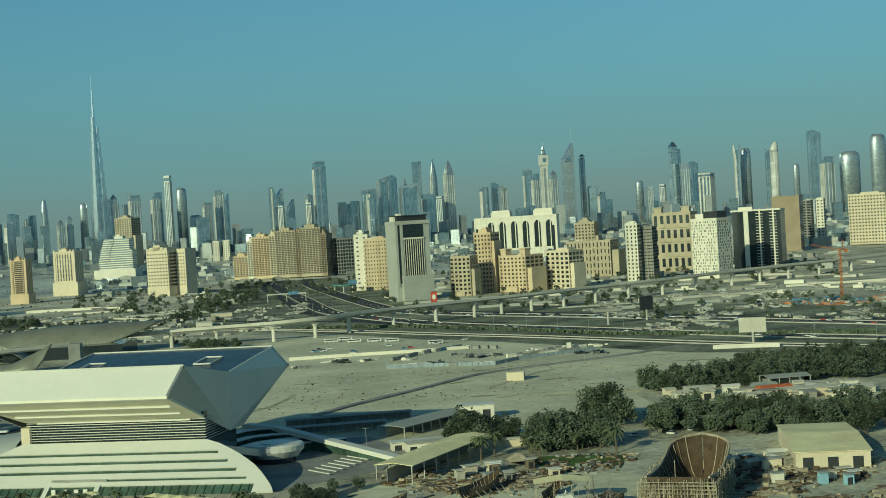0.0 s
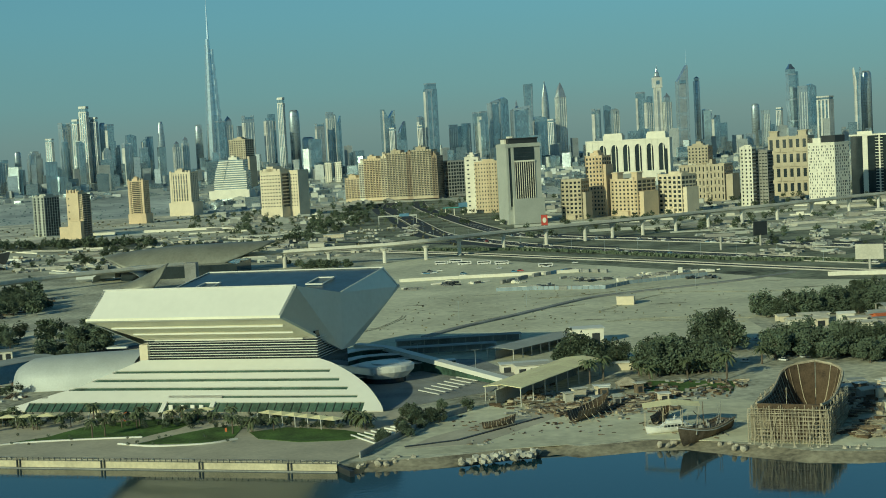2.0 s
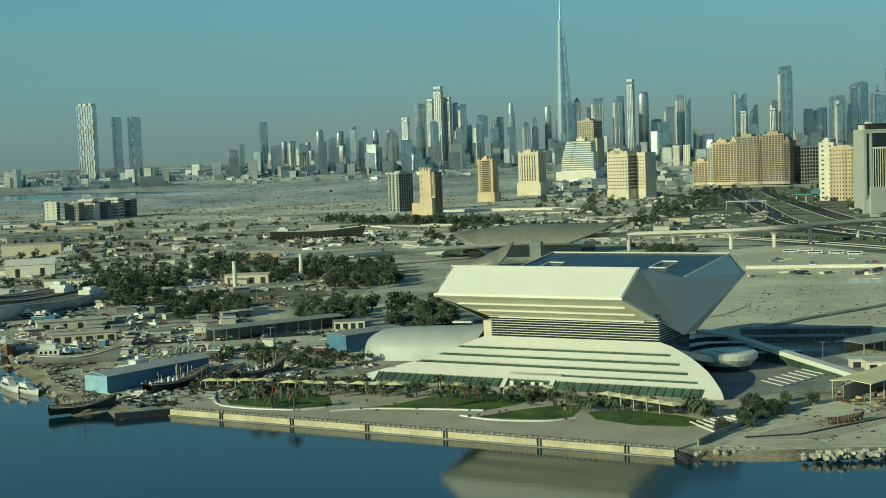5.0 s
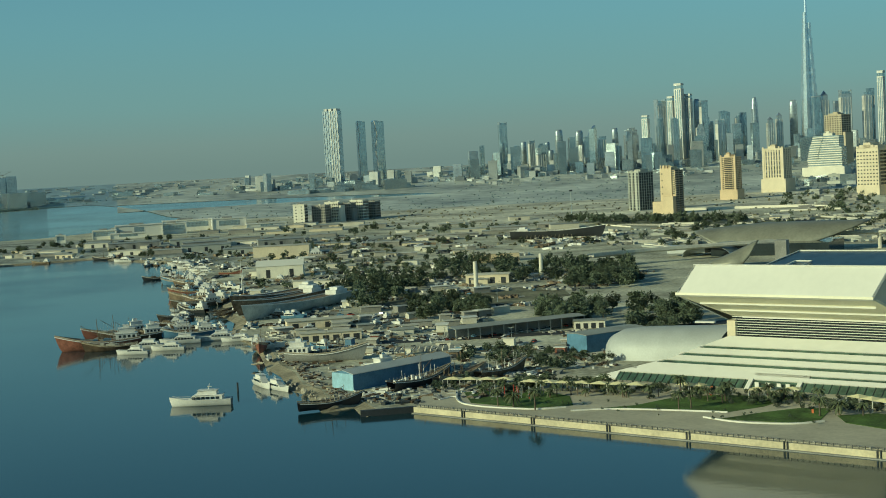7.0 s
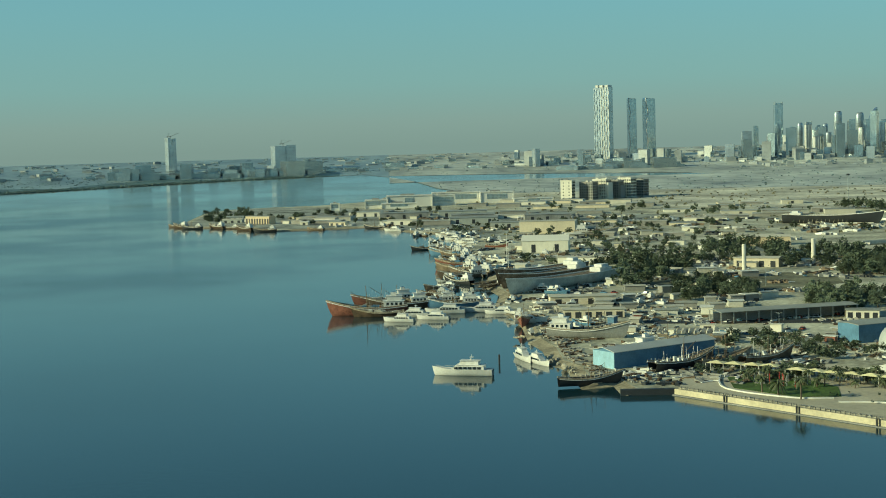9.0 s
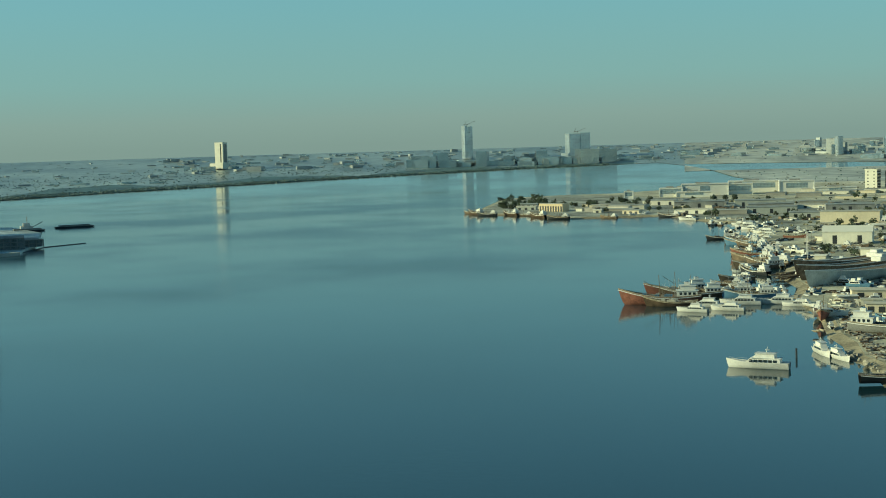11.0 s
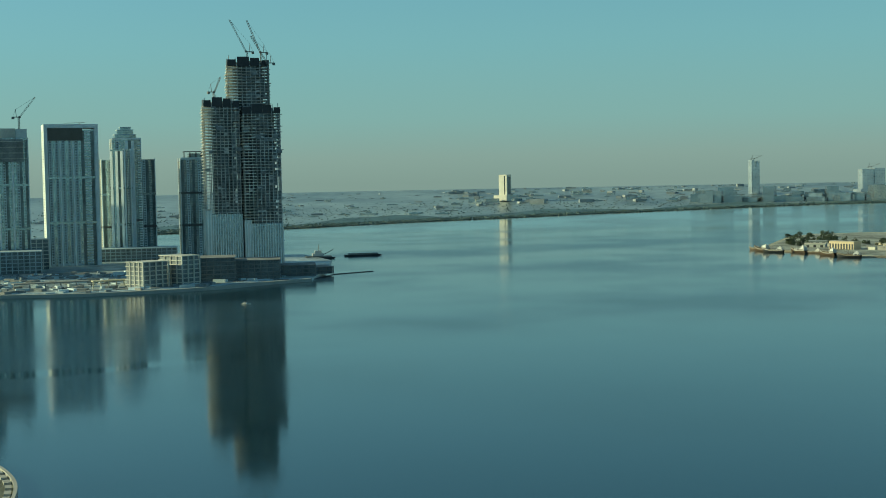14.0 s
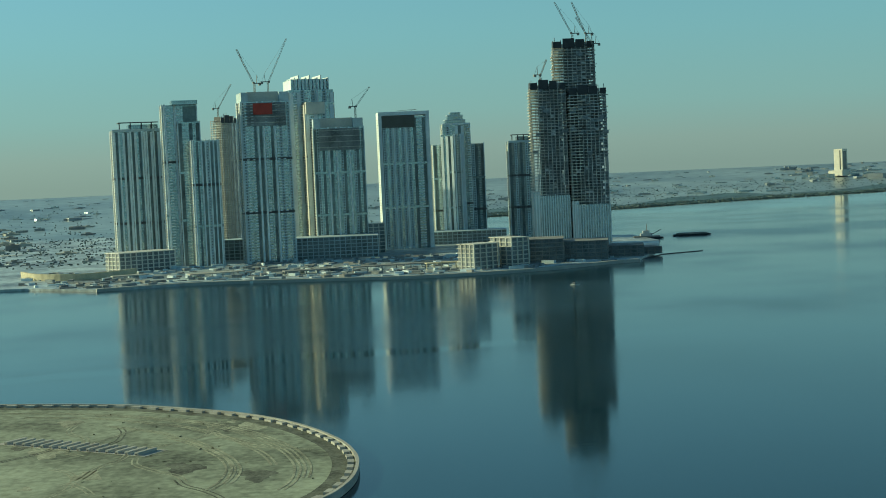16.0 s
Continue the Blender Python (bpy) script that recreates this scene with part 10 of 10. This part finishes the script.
grove(70, ((150, 1300), (420, 1150), (600, 1500), (250, 1560)), (0.6, 1.0), "scattered trees beyond the highway", 2.0, True)
grove(50, ((-1860, 1640), (-1600, 1420), (-1560, 1500), (-1800, 1720)), (0.7, 1.2), "trees along the far point", 2.0, True)
grove(28, ((-543, 860), (-498, 865), (-601, 1045), (-651, 1047)), (0.9, 1.5), "dark trees between hull and field", 2.0, True)
grove(44, ((-563, 1040), (-425, 1030), (-490, 1190), (-651, 1208)), (1.1, 1.8), "tall dark trees by the lone columns", 2.0, True)
grove(28, ((-405, 945), (-375, 1005), (-459, 1220), (-500, 1165)), (1.0, 1.6), "tall dark trees under the viaduct stub", 2.0, True)
grove(24, ((-347, 760), (-322, 780), (-367, 880), (-395, 866)), (0.9, 1.3), "leafy trees behind the car shade", 2.0, True)
grove(24, ((-463, 810), (-425, 849), (-473, 925), (-515, 899)), (0.8, 1.3), "bushy dark trees along the field", 2.0, True)
grove(22, ((-283, 750), (-255, 782), (-290, 890), (-325, 866)), (1.0, 1.5), "large leafy trees behind the library wing", 2.0, True)
grove(70, ((-720, 980), (-560, 900), (-640, 1250), (-820, 1250)), (0.5, 1.0), "scattered low trees in the boatyards", 2.0, True)
grove(60, ((-420, 1320), (-300, 1420), (-420, 1640), (-640, 1500)), (0.7, 1.2), "trees behind the metro station", 2.0, True)
grove(140, ((-500, 1900), (-60, 1900), (-150, 2900), (-700, 2700)), (0.8, 1.5), "trees between the apartment blocks", 2.0, True)
grove(140, ((40, 1850), (520, 1800), (700, 2600), (0, 2800)), (0.8, 1.4), "street trees among the hotels", 2.0, True)
grove(90, ((-330, 1700), (-290, 1690), (-320, 2900), (-420, 2900)), (0.9, 1.5), "rows of trees along the avenue", 2.0, True)
grove(90, ((-1100, 1300), (-700, 1150), (-650, 1500), (-1100, 1700)), (0.6, 1.1), "scattered trees among the yards", 2.0, True)
grove(60, ((-350, 640), (-270, 610), (-250, 640), (-330, 680)), (0.4, 0.7), "low shrubs behind the garden", 2.0, True)
grove(34, ((-300, 545), (-255, 548), (-250, 575), (-300, 570)), (0.35, 0.6), "clipped shrubs of the library garden", 2.6, True)
grove(18, ((-160, 545), (-80, 522), (-82, 530), (-160, 556)), (0.18, 0.3), "low shrubs along the lawns", 2.6, True)
for x, y in ((-125, 522), (-118, 524), (-110, 526), (-78, 527), (-76, 523), (-81, 530), (-180, 524), (-176, 527), (-168, 542), (-256, 519), (-248, 517), (-236, 512), (-189, 553), (-74, 520)):
    palm(x, y, tr.randrange(3), tr.uniform(0.9, 1.25), tr.uniform(0, 360))
for i in range(46):
    palm(tr.uniform(-278, -206), tr.uniform(538, 568), tr.randrange(3), tr.uniform(0.6, 0.85), tr.uniform(0, 360))
scatter_spots = random.Random(66)
for i in range(12):
    palm(scatter_spots.uniform(-205, -130), 548 + scatter_spots.uniform(-8, 4), scatter_spots.randrange(3), scatter_spots.uniform(0.6, 1.0), scatter_spots.uniform(0, 360))
grove(230, ((-262, 556), (-72, 520), (-74, 542), (-262, 586)), (0.18, 0.4), "clipped shrubs along the library front", 2.6, True)
grove(26, ((-240, 516), (-120, 500), (-120, 518), (-240, 540)), (0.08, 0.18), "small shrubs in the lawn beds", 2.7, True)
for x, y in ((38, 612), (42, 618), (60, 622), (54, 610), (90, 640), (98, 655), (18, 612), (12, 606), (70, 604), (34, 622)):
    palm(x, y, tr.randrange(3), tr.uniform(1.1, 1.5), tr.uniform(0, 360), 2.0, "tall date palm beside the dhow yard")

# ---- far mangroves, scrub and low town, too many and small to tell apart ----
def scatter_leaves(name, n, place, label, size, seed, material=LEAF):
    r = random.Random(seed)
    s = Shape()
    for i in range(n):
        x, y, z = place(r)
        h, w = r.uniform(*size), r.uniform(*size) * 1.3
        for k in range(5):
            a = r.uniform(0, math.pi)
            px, py = x + r.uniform(-w, w) * 0.5, y + r.uniform(-w, w) * 0.5
            c, q = math.cos(a) * w * 0.6, math.sin(a) * w * 0.6
            s.add([(px - c, py - q, z), (px + c, py + q, z), (px + c * 0.6, py + q * 0.6, z + h * r.uniform(0.5, 1)), (px - c * 0.3, py - q * 0.3, z + h)], [(0, 1, 2, 3)])
    ob = new(name, raw_mesh(s, name, material))
    return tagged(ob, label, "vegetation", "", "stuff")


def far_point(az, true, lift=0.7):
    r = squeeze(true)
    x, y = polar(az, r)
    return x, y, rise(r) + lift * r / true


def mangrove(r):
    az = r.uniform(44, 74)
    true = np.interp(az, edge_az, edge_r) + r.random() ** 2 * 260
    return far_point(az, true)


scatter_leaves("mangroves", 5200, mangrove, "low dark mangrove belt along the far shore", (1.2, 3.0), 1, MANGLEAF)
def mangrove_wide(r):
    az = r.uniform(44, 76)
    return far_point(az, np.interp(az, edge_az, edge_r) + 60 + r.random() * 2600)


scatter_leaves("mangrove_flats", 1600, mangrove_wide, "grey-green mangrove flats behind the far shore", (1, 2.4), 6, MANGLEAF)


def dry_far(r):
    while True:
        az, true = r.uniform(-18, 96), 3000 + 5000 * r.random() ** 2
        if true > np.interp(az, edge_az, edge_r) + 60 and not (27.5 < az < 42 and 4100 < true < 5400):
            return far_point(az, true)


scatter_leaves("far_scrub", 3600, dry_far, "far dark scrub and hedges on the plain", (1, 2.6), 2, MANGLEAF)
scatter_leaves("plain_scrub", 1100, lambda r: (lambda a, d: (*polar(a, d), 2.0))(r.uniform(4, 40), r.uniform(1500, 2950)), "dry scrub on the sandy plain", (1, 3), 3, SCRUB)
scatter_leaves("lot_scrub", 160, lambda r: (r.uniform(-110, 120), r.uniform(800, 1000), 2.0), "sparse dark scrub on the sand lot", (0.3, 0.9), 21, SCRUB)
scatter_leaves("harbour_scrub", 2200, lambda r: (lambda a, d: (*polar(a, d), 2.5))(r.uniform(79, 104), r.uniform(1950, 2980)), "green scrub on the flat land behind the harbour", (1.0, 2.4), 31, MANGLEAF)
scatter_leaves("road_hedge", 1500, lambda r: (lambda t: (*[np.interp(t, [0, 1, 2, 3, 4, 5], v) + r.uniform(-5, 5) for v in ([330, 225, 143, 50, -40, -150], [1075, 1130, 1195, 1322, 1425, 1485])], 2.0))(r.uniform(0, 5)), "trimmed hedge along the highway", (1, 3), 4, LEAF)
scatter_leaves("spit_scrub", 50, lambda r: (r.uniform(-690, -470), r.uniform(-60, 80), 2.0), "dry scrub on the headland", (0.2, 0.6), 5, SCRUB)


def town(name, n, az, dist, size, hgt, seed, label, materials):
    r = random.Random(seed)
    for mi, m_ in enumerate(materials):
        s = Shape()
        for i in range(n // len(materials)):
            a, d = r.uniform(*az), dist[0] + (dist[1] - dist[0]) * r.random() ** 1.5
            x, y, z = far_point(a, d)
            if inside(x, y, verge_ring):
                continue
            k = squeeze(d) / d
            w, dd, h = r.uniform(*size) * k, r.uniform(*size) * k * 0.7, r.uniform(hgt[0], hgt[1]) * (r.random() ** 2 + 0.35) * k
            s.box(-w / 2, w / 2, -dd / 2, dd / 2, -1, h, pose(x, y, z, 0, 0, a + r.uniform(-30, 30)))
            if r.random() < 0.5:
                s.box(-w * 0.2, w * 0.15, -dd * 0.2, dd * 0.2, h, h + 2.5 * k, pose(x, y, z, 0, 0, a + 5))
        tagged(part(name, s, m_), label, "buildings", "", "stuff")


# Grey-blue walls with a metal sheen; the haze is put into their colour.
FARWALL = facade_mat("far_hazed_pale_wall", (0.50, 0.53, 0.52), (0.36, 0.40, 0.42), 4.0, 3.6, 1.0, 0.5, 0.4)
FARGREY = facade_mat("far_hazed_grey_wall", (0.60, 0.68, 0.71), (0.47, 0.56, 0.60), 4.0, 3.6, 0.8, 0.18, 0.85)
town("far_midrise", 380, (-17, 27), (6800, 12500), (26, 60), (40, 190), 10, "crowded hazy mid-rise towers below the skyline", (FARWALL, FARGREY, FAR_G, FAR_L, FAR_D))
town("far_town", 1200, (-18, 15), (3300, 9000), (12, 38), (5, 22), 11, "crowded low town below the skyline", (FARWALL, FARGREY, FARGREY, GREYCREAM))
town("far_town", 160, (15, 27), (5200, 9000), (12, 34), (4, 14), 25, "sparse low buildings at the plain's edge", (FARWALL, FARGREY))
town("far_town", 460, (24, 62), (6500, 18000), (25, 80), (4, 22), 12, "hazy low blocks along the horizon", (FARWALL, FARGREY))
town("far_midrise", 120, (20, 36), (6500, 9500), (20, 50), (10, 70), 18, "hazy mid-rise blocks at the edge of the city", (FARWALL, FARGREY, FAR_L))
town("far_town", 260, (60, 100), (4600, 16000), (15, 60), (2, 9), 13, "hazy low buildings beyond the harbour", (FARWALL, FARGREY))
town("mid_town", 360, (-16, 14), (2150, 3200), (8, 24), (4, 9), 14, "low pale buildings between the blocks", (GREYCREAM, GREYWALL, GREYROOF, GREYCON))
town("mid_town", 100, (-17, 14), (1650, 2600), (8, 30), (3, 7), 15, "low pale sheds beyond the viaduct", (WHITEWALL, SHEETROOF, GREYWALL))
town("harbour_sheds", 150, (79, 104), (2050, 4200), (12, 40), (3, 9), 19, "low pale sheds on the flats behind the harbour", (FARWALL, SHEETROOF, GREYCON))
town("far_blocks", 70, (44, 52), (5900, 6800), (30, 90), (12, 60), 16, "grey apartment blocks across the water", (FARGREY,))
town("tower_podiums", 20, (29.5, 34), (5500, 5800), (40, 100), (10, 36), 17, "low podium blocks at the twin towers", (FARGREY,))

# ---- cars ----
car_body = Shape().skin([[(x, -w, z0), (x, w, z0), (x, w * 0.96, z1), (x, -w * 0.96, z1)] for x, w, z0, z1 in ((-2.2, 0.8, 0.4, 0.85), (-1.9, 0.88, 0.3, 0.95), (1.1, 0.9, 0.3, 0.95), (1.9, 0.86, 0.3, 0.82), (2.25, 0.75, 0.4, 0.7))])
car_cabin = Shape().skin([[(-1.8, -0.8, 0.95), (-1.8, 0.8, 0.95), (-1.3, 0.65, 1.5), (-1.3, -0.65, 1.5)], [(1.0, -0.8, 0.95), (1.0, 0.8, 0.95), (0.35, 0.65, 1.5), (0.35, -0.65, 1.5)]])
car_body.box(-1.3, 0.35, -0.66, 0.66, 1.5, 1.56)
body_me = [raw_mesh(car_body, "car_body", m_) for m_ in (CARWHITE, BOATWHITE, DARK, RED, BLUEPAINT, SILVER)]
cabin_me = raw_mesh(car_cabin, "car_windows", GLASS)
wheel_me = raw_mesh(Shape().tube([(0, -0.11, 0), (0, 0.11, 0)], 0.33, 10), "wheel", RUBBER)
cr_ = random.Random(9)


def car(x, y, yaw, z=2.05, s=1.0, full=True):
    k = cr_.choice((0, 0, 1, 1, 1, 2, 2, 3, 4, 5))
    ob = tagged(new("car", body_me[k]), ("silver-grey", "white", "black", "red", "blue", "silver")[k] + " saloon car on the road or lot", "car", "cars")
    ob.matrix_basis = pose(x, y, z, 0, 0, yaw) @ Matrix.Diagonal((s, s, s, 1))
    piece("cabin", cabin_me, ob, Matrix())
    if full:
        for u, v in ((-1.35, 0.8), (-1.35, -0.8), (1.4, 0.8), (1.4, -0.8)):
            piece("wheel", wheel_me, ob, Matrix.Translation((u, v, 0.33)))
    return ob


for off in (-30, -24, -19, -5, 3, 8, 24, 28):
    lane = shifted(main if abs(off) < 15 else outer, off * (1 if abs(off) < 15 else 0.35))
    for i in range(12):
        t = cr_.uniform(8, len(lane) - 24)
        k = int(t)
        p, q = Vector(lane[k]), Vector(lane[k + 1])
        c = p.lerp(q, t - k)
        car(c.x, c.y, math.degrees(math.atan2((q - p).y, (q - p).x)), 2.2, 1.25, False)
for i in range(26):
    car(cr_.uniform(-385, -318), 0, 143 + cr_.uniform(-8, 8), 2.05, 1.0).location.y = 0
for ob in [o for o in scene.objects if o.name.startswith("car") and o.parent is None and o.location.y == 0]:
    ob.location.y = 742 + (ob.location.x + 352) * 1.33 + cr_.uniform(-5, 3)
for i in range(26):
    car(cr_.uniform(-430, -290), cr_.uniform(640, 720), cr_.uniform(0, 180), 2.05, 1.05, False)
for i in range(30):
    car(cr_.uniform(-520, -430), cr_.uniform(770, 1000), cr_.uniform(0, 180), 2.05, 1.1, False)
for i in range(14):
    car(cr_.uniform(-120, 20), cr_.uniform(1150, 1230), cr_.uniform(-10, 10), 2.1, 1.2, False)
for i in range(18):
    car(cr_.uniform(60, 130), cr_.uniform(640, 720), cr_.uniform(0, 180), 2.05, 1.05, False)


# ---- poles and masts ----
def lamp_post(x, y, h, z=2.0, yaw=0.0):
    ob = thing("street_lamp", "slim grey street lamp with a double arm", "street lamp", pose(x, y, z, 0, 0, yaw), "street lamps")
    part("pole", Shape().tube([(0, 0, 0), (0, 0, h)], 0.16, 5, 0.09), STEEL, ob)
    arm = part("arm", Shape().tube([(-2.2, 0, h + 0.3), (0, 0, h), (2.2, 0, h + 0.3)], 0.09, 4), STEEL, ob)
    for s in (-1, 1):
        part("lantern", Shape().box(s * 2.2 - 0.5, s * 2.2 + 0.5, -0.2, 0.2, h + 0.25, h + 0.45), DARK, arm)
    return ob


for i in range(6, len(main) - 20, 3):
    p = shifted(main, 12.0)[i]
    lamp_post(p[0], p[1], 13)
for x, y, h in ((-60, 850, 12), (40, 960, 12), (-20, 905, 11), (96, 990, 12), (-240, 800, 12), (-230, 900, 12), (-560, 960, 14), (-440, 900, 14), (-720, 1180, 20), (-640, 1190, 24), (-330, 690, 10), (-70, 690, 9), (-40, 660, 9)):
    lamp_post(x, y, h)
mast = thing("flood_mast", "tall floodlight mast on the plain", "mast", pose(-836, 1980, 2))
part("pole", Shape().tube([(0, 0, 0), (0, 0, 46)], 0.6, 6, 0.3), STEEL, mast)
part("lamp_ring", Shape().tube([(0, 0, 44), (0, 0, 46.5)], 2.6, 10), DARK, mast)

RUT = mat("rutted_sand", (0.36, 0.365, 0.26), 0.95, var=0.3, coarse=0.1, fine=0.8, bump=0.5)
DAMP = mat("dark_damp_sand", (0.135, 0.145, 0.11), 0.95, var=0.35, coarse=0.1, fine=0.8, bump=0.5)
# headland rim of precast blocks, and the stored units on the sand
rim = curve([(-740, -120), (-711, -38), (-679, 18), (-650, 48), (-621, 71), (-586, 87), (-546, 96), (-515, 97), (-489, 93), (-463, 84), (-440, 68), (-410, 30)], 7)
structure("headland_kerb", ribbon(rim, 1.3, 3.2, 3), CONCRETE, "pale precast edge round the headland", "kerb")
structure("headland_apron", ribbon(shifted(rim, -5.2), 8.0, 2.06, 0.05), DAMP, "dark gravel strip inside the headland edge", "ground")
tooth = Shape().box(-2.6, 2.6, -1.0, 1.3, 0, 1.0).mesh("kerb_block", CONCRETE)
inner_rim = shifted(rim, -2.6)
walked, gap = 0.0, 9.6
for i in range(6, len(inner_rim) - 1):
    p, q = Vector(inner_rim[i]), Vector(inner_rim[i + 1])
    step = (q - p).length
    while walked < step:
        c = p.lerp(q, walked / step)
        ob = tagged(new("kerb_block", tooth), "white precast block along the headland edge", "block", "kerb blocks")
        ob.matrix_basis = pose(c.x, c.y, 2.0, 0, 0, math.degrees(math.atan2((q - p).y, (q - p).x)))
        walked += gap
    walked -= step
# wheel ruts and darker patches on the headland
rut_rnd = random.Random(14)
for i in range(18):
    x, y, a = rut_rnd.uniform(-650, -490), rut_rnd.uniform(-60, 60), rut_rnd.uniform(-0.6, 0.9)
    pts = []
    for k in range(6):
        pts.append((x, y))
        x, y, a = x + 11 * math.cos(a), y + 11 * math.sin(a), a + rut_rnd.uniform(-0.45, 0.45)
    for off in (-1.0, 1.0):
        line = [p for p in shifted(curve(pts, 4), off) if inside(p[0], p[1], spit) and inside(p[0] - 9, p[1] + 9, spit) and inside(p[0] + 9, p[1] + 9, spit)]
        if len(line) > 4:
            structure("wheel_rut", ribbon(line, 0.7, 2.03 + 0.002 * i, 0.03), RUT if i % 3 else DAMP, "wheel rut worn into the sand", "track")
for i, (off, a, b) in enumerate(((-19, 8, 60), (-23, 14, 66), (-31, 10, 52), (-44, 20, 64), (-47, 30, 70))):
    loop = shifted(rim, off)
    for side in (-1.0, 1.0):
        line = [(p[0] + 2 * math.sin(k * 0.12 + i), p[1] + 2 * math.cos(k * 0.1)) for k, p in enumerate(shifted(loop, side))][a:b]
        if len(line) > 4:
            structure("wheel_rut", ribbon(line, 0.9, 2.075 + 0.003 * i, 0.03), RUT, "wheel track following the headland edge", "track")
for i in range(16):
    x, y, r0 = rut_rnd.uniform(-680, -480), rut_rnd.uniform(-50, 70), rut_rnd.uniform(3, 11)
    f1, f2 = rut_rnd.uniform(0, 6), rut_rnd.uniform(0, 6)
    ring = [(x + r0 * q * math.cos(t), y + r0 * 0.6 * q * math.sin(t)) for t, q in [(2 * math.pi * k / 40, 1 + 0.25 * math.sin(3 * math.pi * k / 20 + f1) + 0.12 * math.sin(7 * math.pi * k / 20 + f2) + 0.05 * math.sin(17 * math.pi * k / 20)) for k in range(40)]]
    if all(inside(p[0] + 4, p[1] + 6, spit) for p in ring):
        land("sand_patch", ring, 1.95, 2.02 + 0.002 * i, DAMP if i % 3 else RUT, "darker patch of dry scrub and damp sand")
structure("storage_slab", Shape().box(-40, 40, -5.9, 7.4, 0, 0.12, pose(-581, -2, 1.98, 0, 0, 45)), CONCRETE, "pale concrete slab under the stored units", "slab")
unit = Shape().box(-0.8, 0.8, -5.5, 5.5, 0.5, 1.1).box(-0.75, -0.5, -5.5, 5.5, 0, 0.5).box(0.5, 0.75, -5.5, 5.5, 0, 0.5).mesh("precast_unit", CONCRETE)
for i in range(15):
    t = i / 14
    ob = tagged(new("precast_unit", unit), "white precast trough unit stored on sand", "precast unit", "precast units")
    ob.matrix_basis = pose(-606 + 50 * t, -27 + 50 * t, 2.1, 0, 0, 45)
STREAK = mat("scrubby_sand", (0.40, 0.375, 0.26), 0.95, var=0.4, coarse=0.08, fine=0.6, bump=0.4)
lot = [(-230, 720), (-110, 690), (-40, 665), (40, 690), (110, 730), (105, 800), (160, 880), (235, 955), (94, 1115), (-19, 1250), (-130, 1385), (-215, 1220), (-260, 1000)]
for i in range(26):
    x, y, r0 = rut_rnd.uniform(-180, 170), rut_rnd.uniform(780, 1020), rut_rnd.uniform(3, 11)
    ring = [(x + r0 * rut_rnd.uniform(0.8, 1.7) * math.cos(t), y + r0 * 0.4 * rut_rnd.uniform(0.4, 1.5) * math.sin(t)) for t in [2 * math.pi * k / 14 for k in range(14)]]
    if all(inside(p[0], p[1], lot) for p in ring):
        land("sand_patch", ring, 1.95, 2.07 + 0.002 * i, STREAK, "patch of low dry scrub on sand")
for i in range(7):
    x, y, a = rut_rnd.uniform(-140, 80), rut_rnd.uniform(800, 960), rut_rnd.uniform(-0.5, 1.2)
    pts = []
    for k in range(7):
        pts.append((x, y))
        x, y, a = x + 16 * math.cos(a), y + 16 * math.sin(a), a + rut_rnd.uniform(-0.3, 0.3)
    for off in (-1.1, 1.1):
        line = [p for p in shifted(curve(pts, 3), off) if inside(p[0], p[1], lot)]
        if len(line) > 4:
            structure("wheel_rut", ribbon(line, 0.6, 2.20 + 0.002 * i, 0.1), STREAK, "wheel rut across the sand lot", "track")
site_crane = crane(pose(400, 1420, 2), 52, 34, 12, 200)
for ob in site_crane.children:
    ob.data.materials[0] = SITEORANGE
site_crane["label"] = "orange lattice tower crane on the roadside building site"
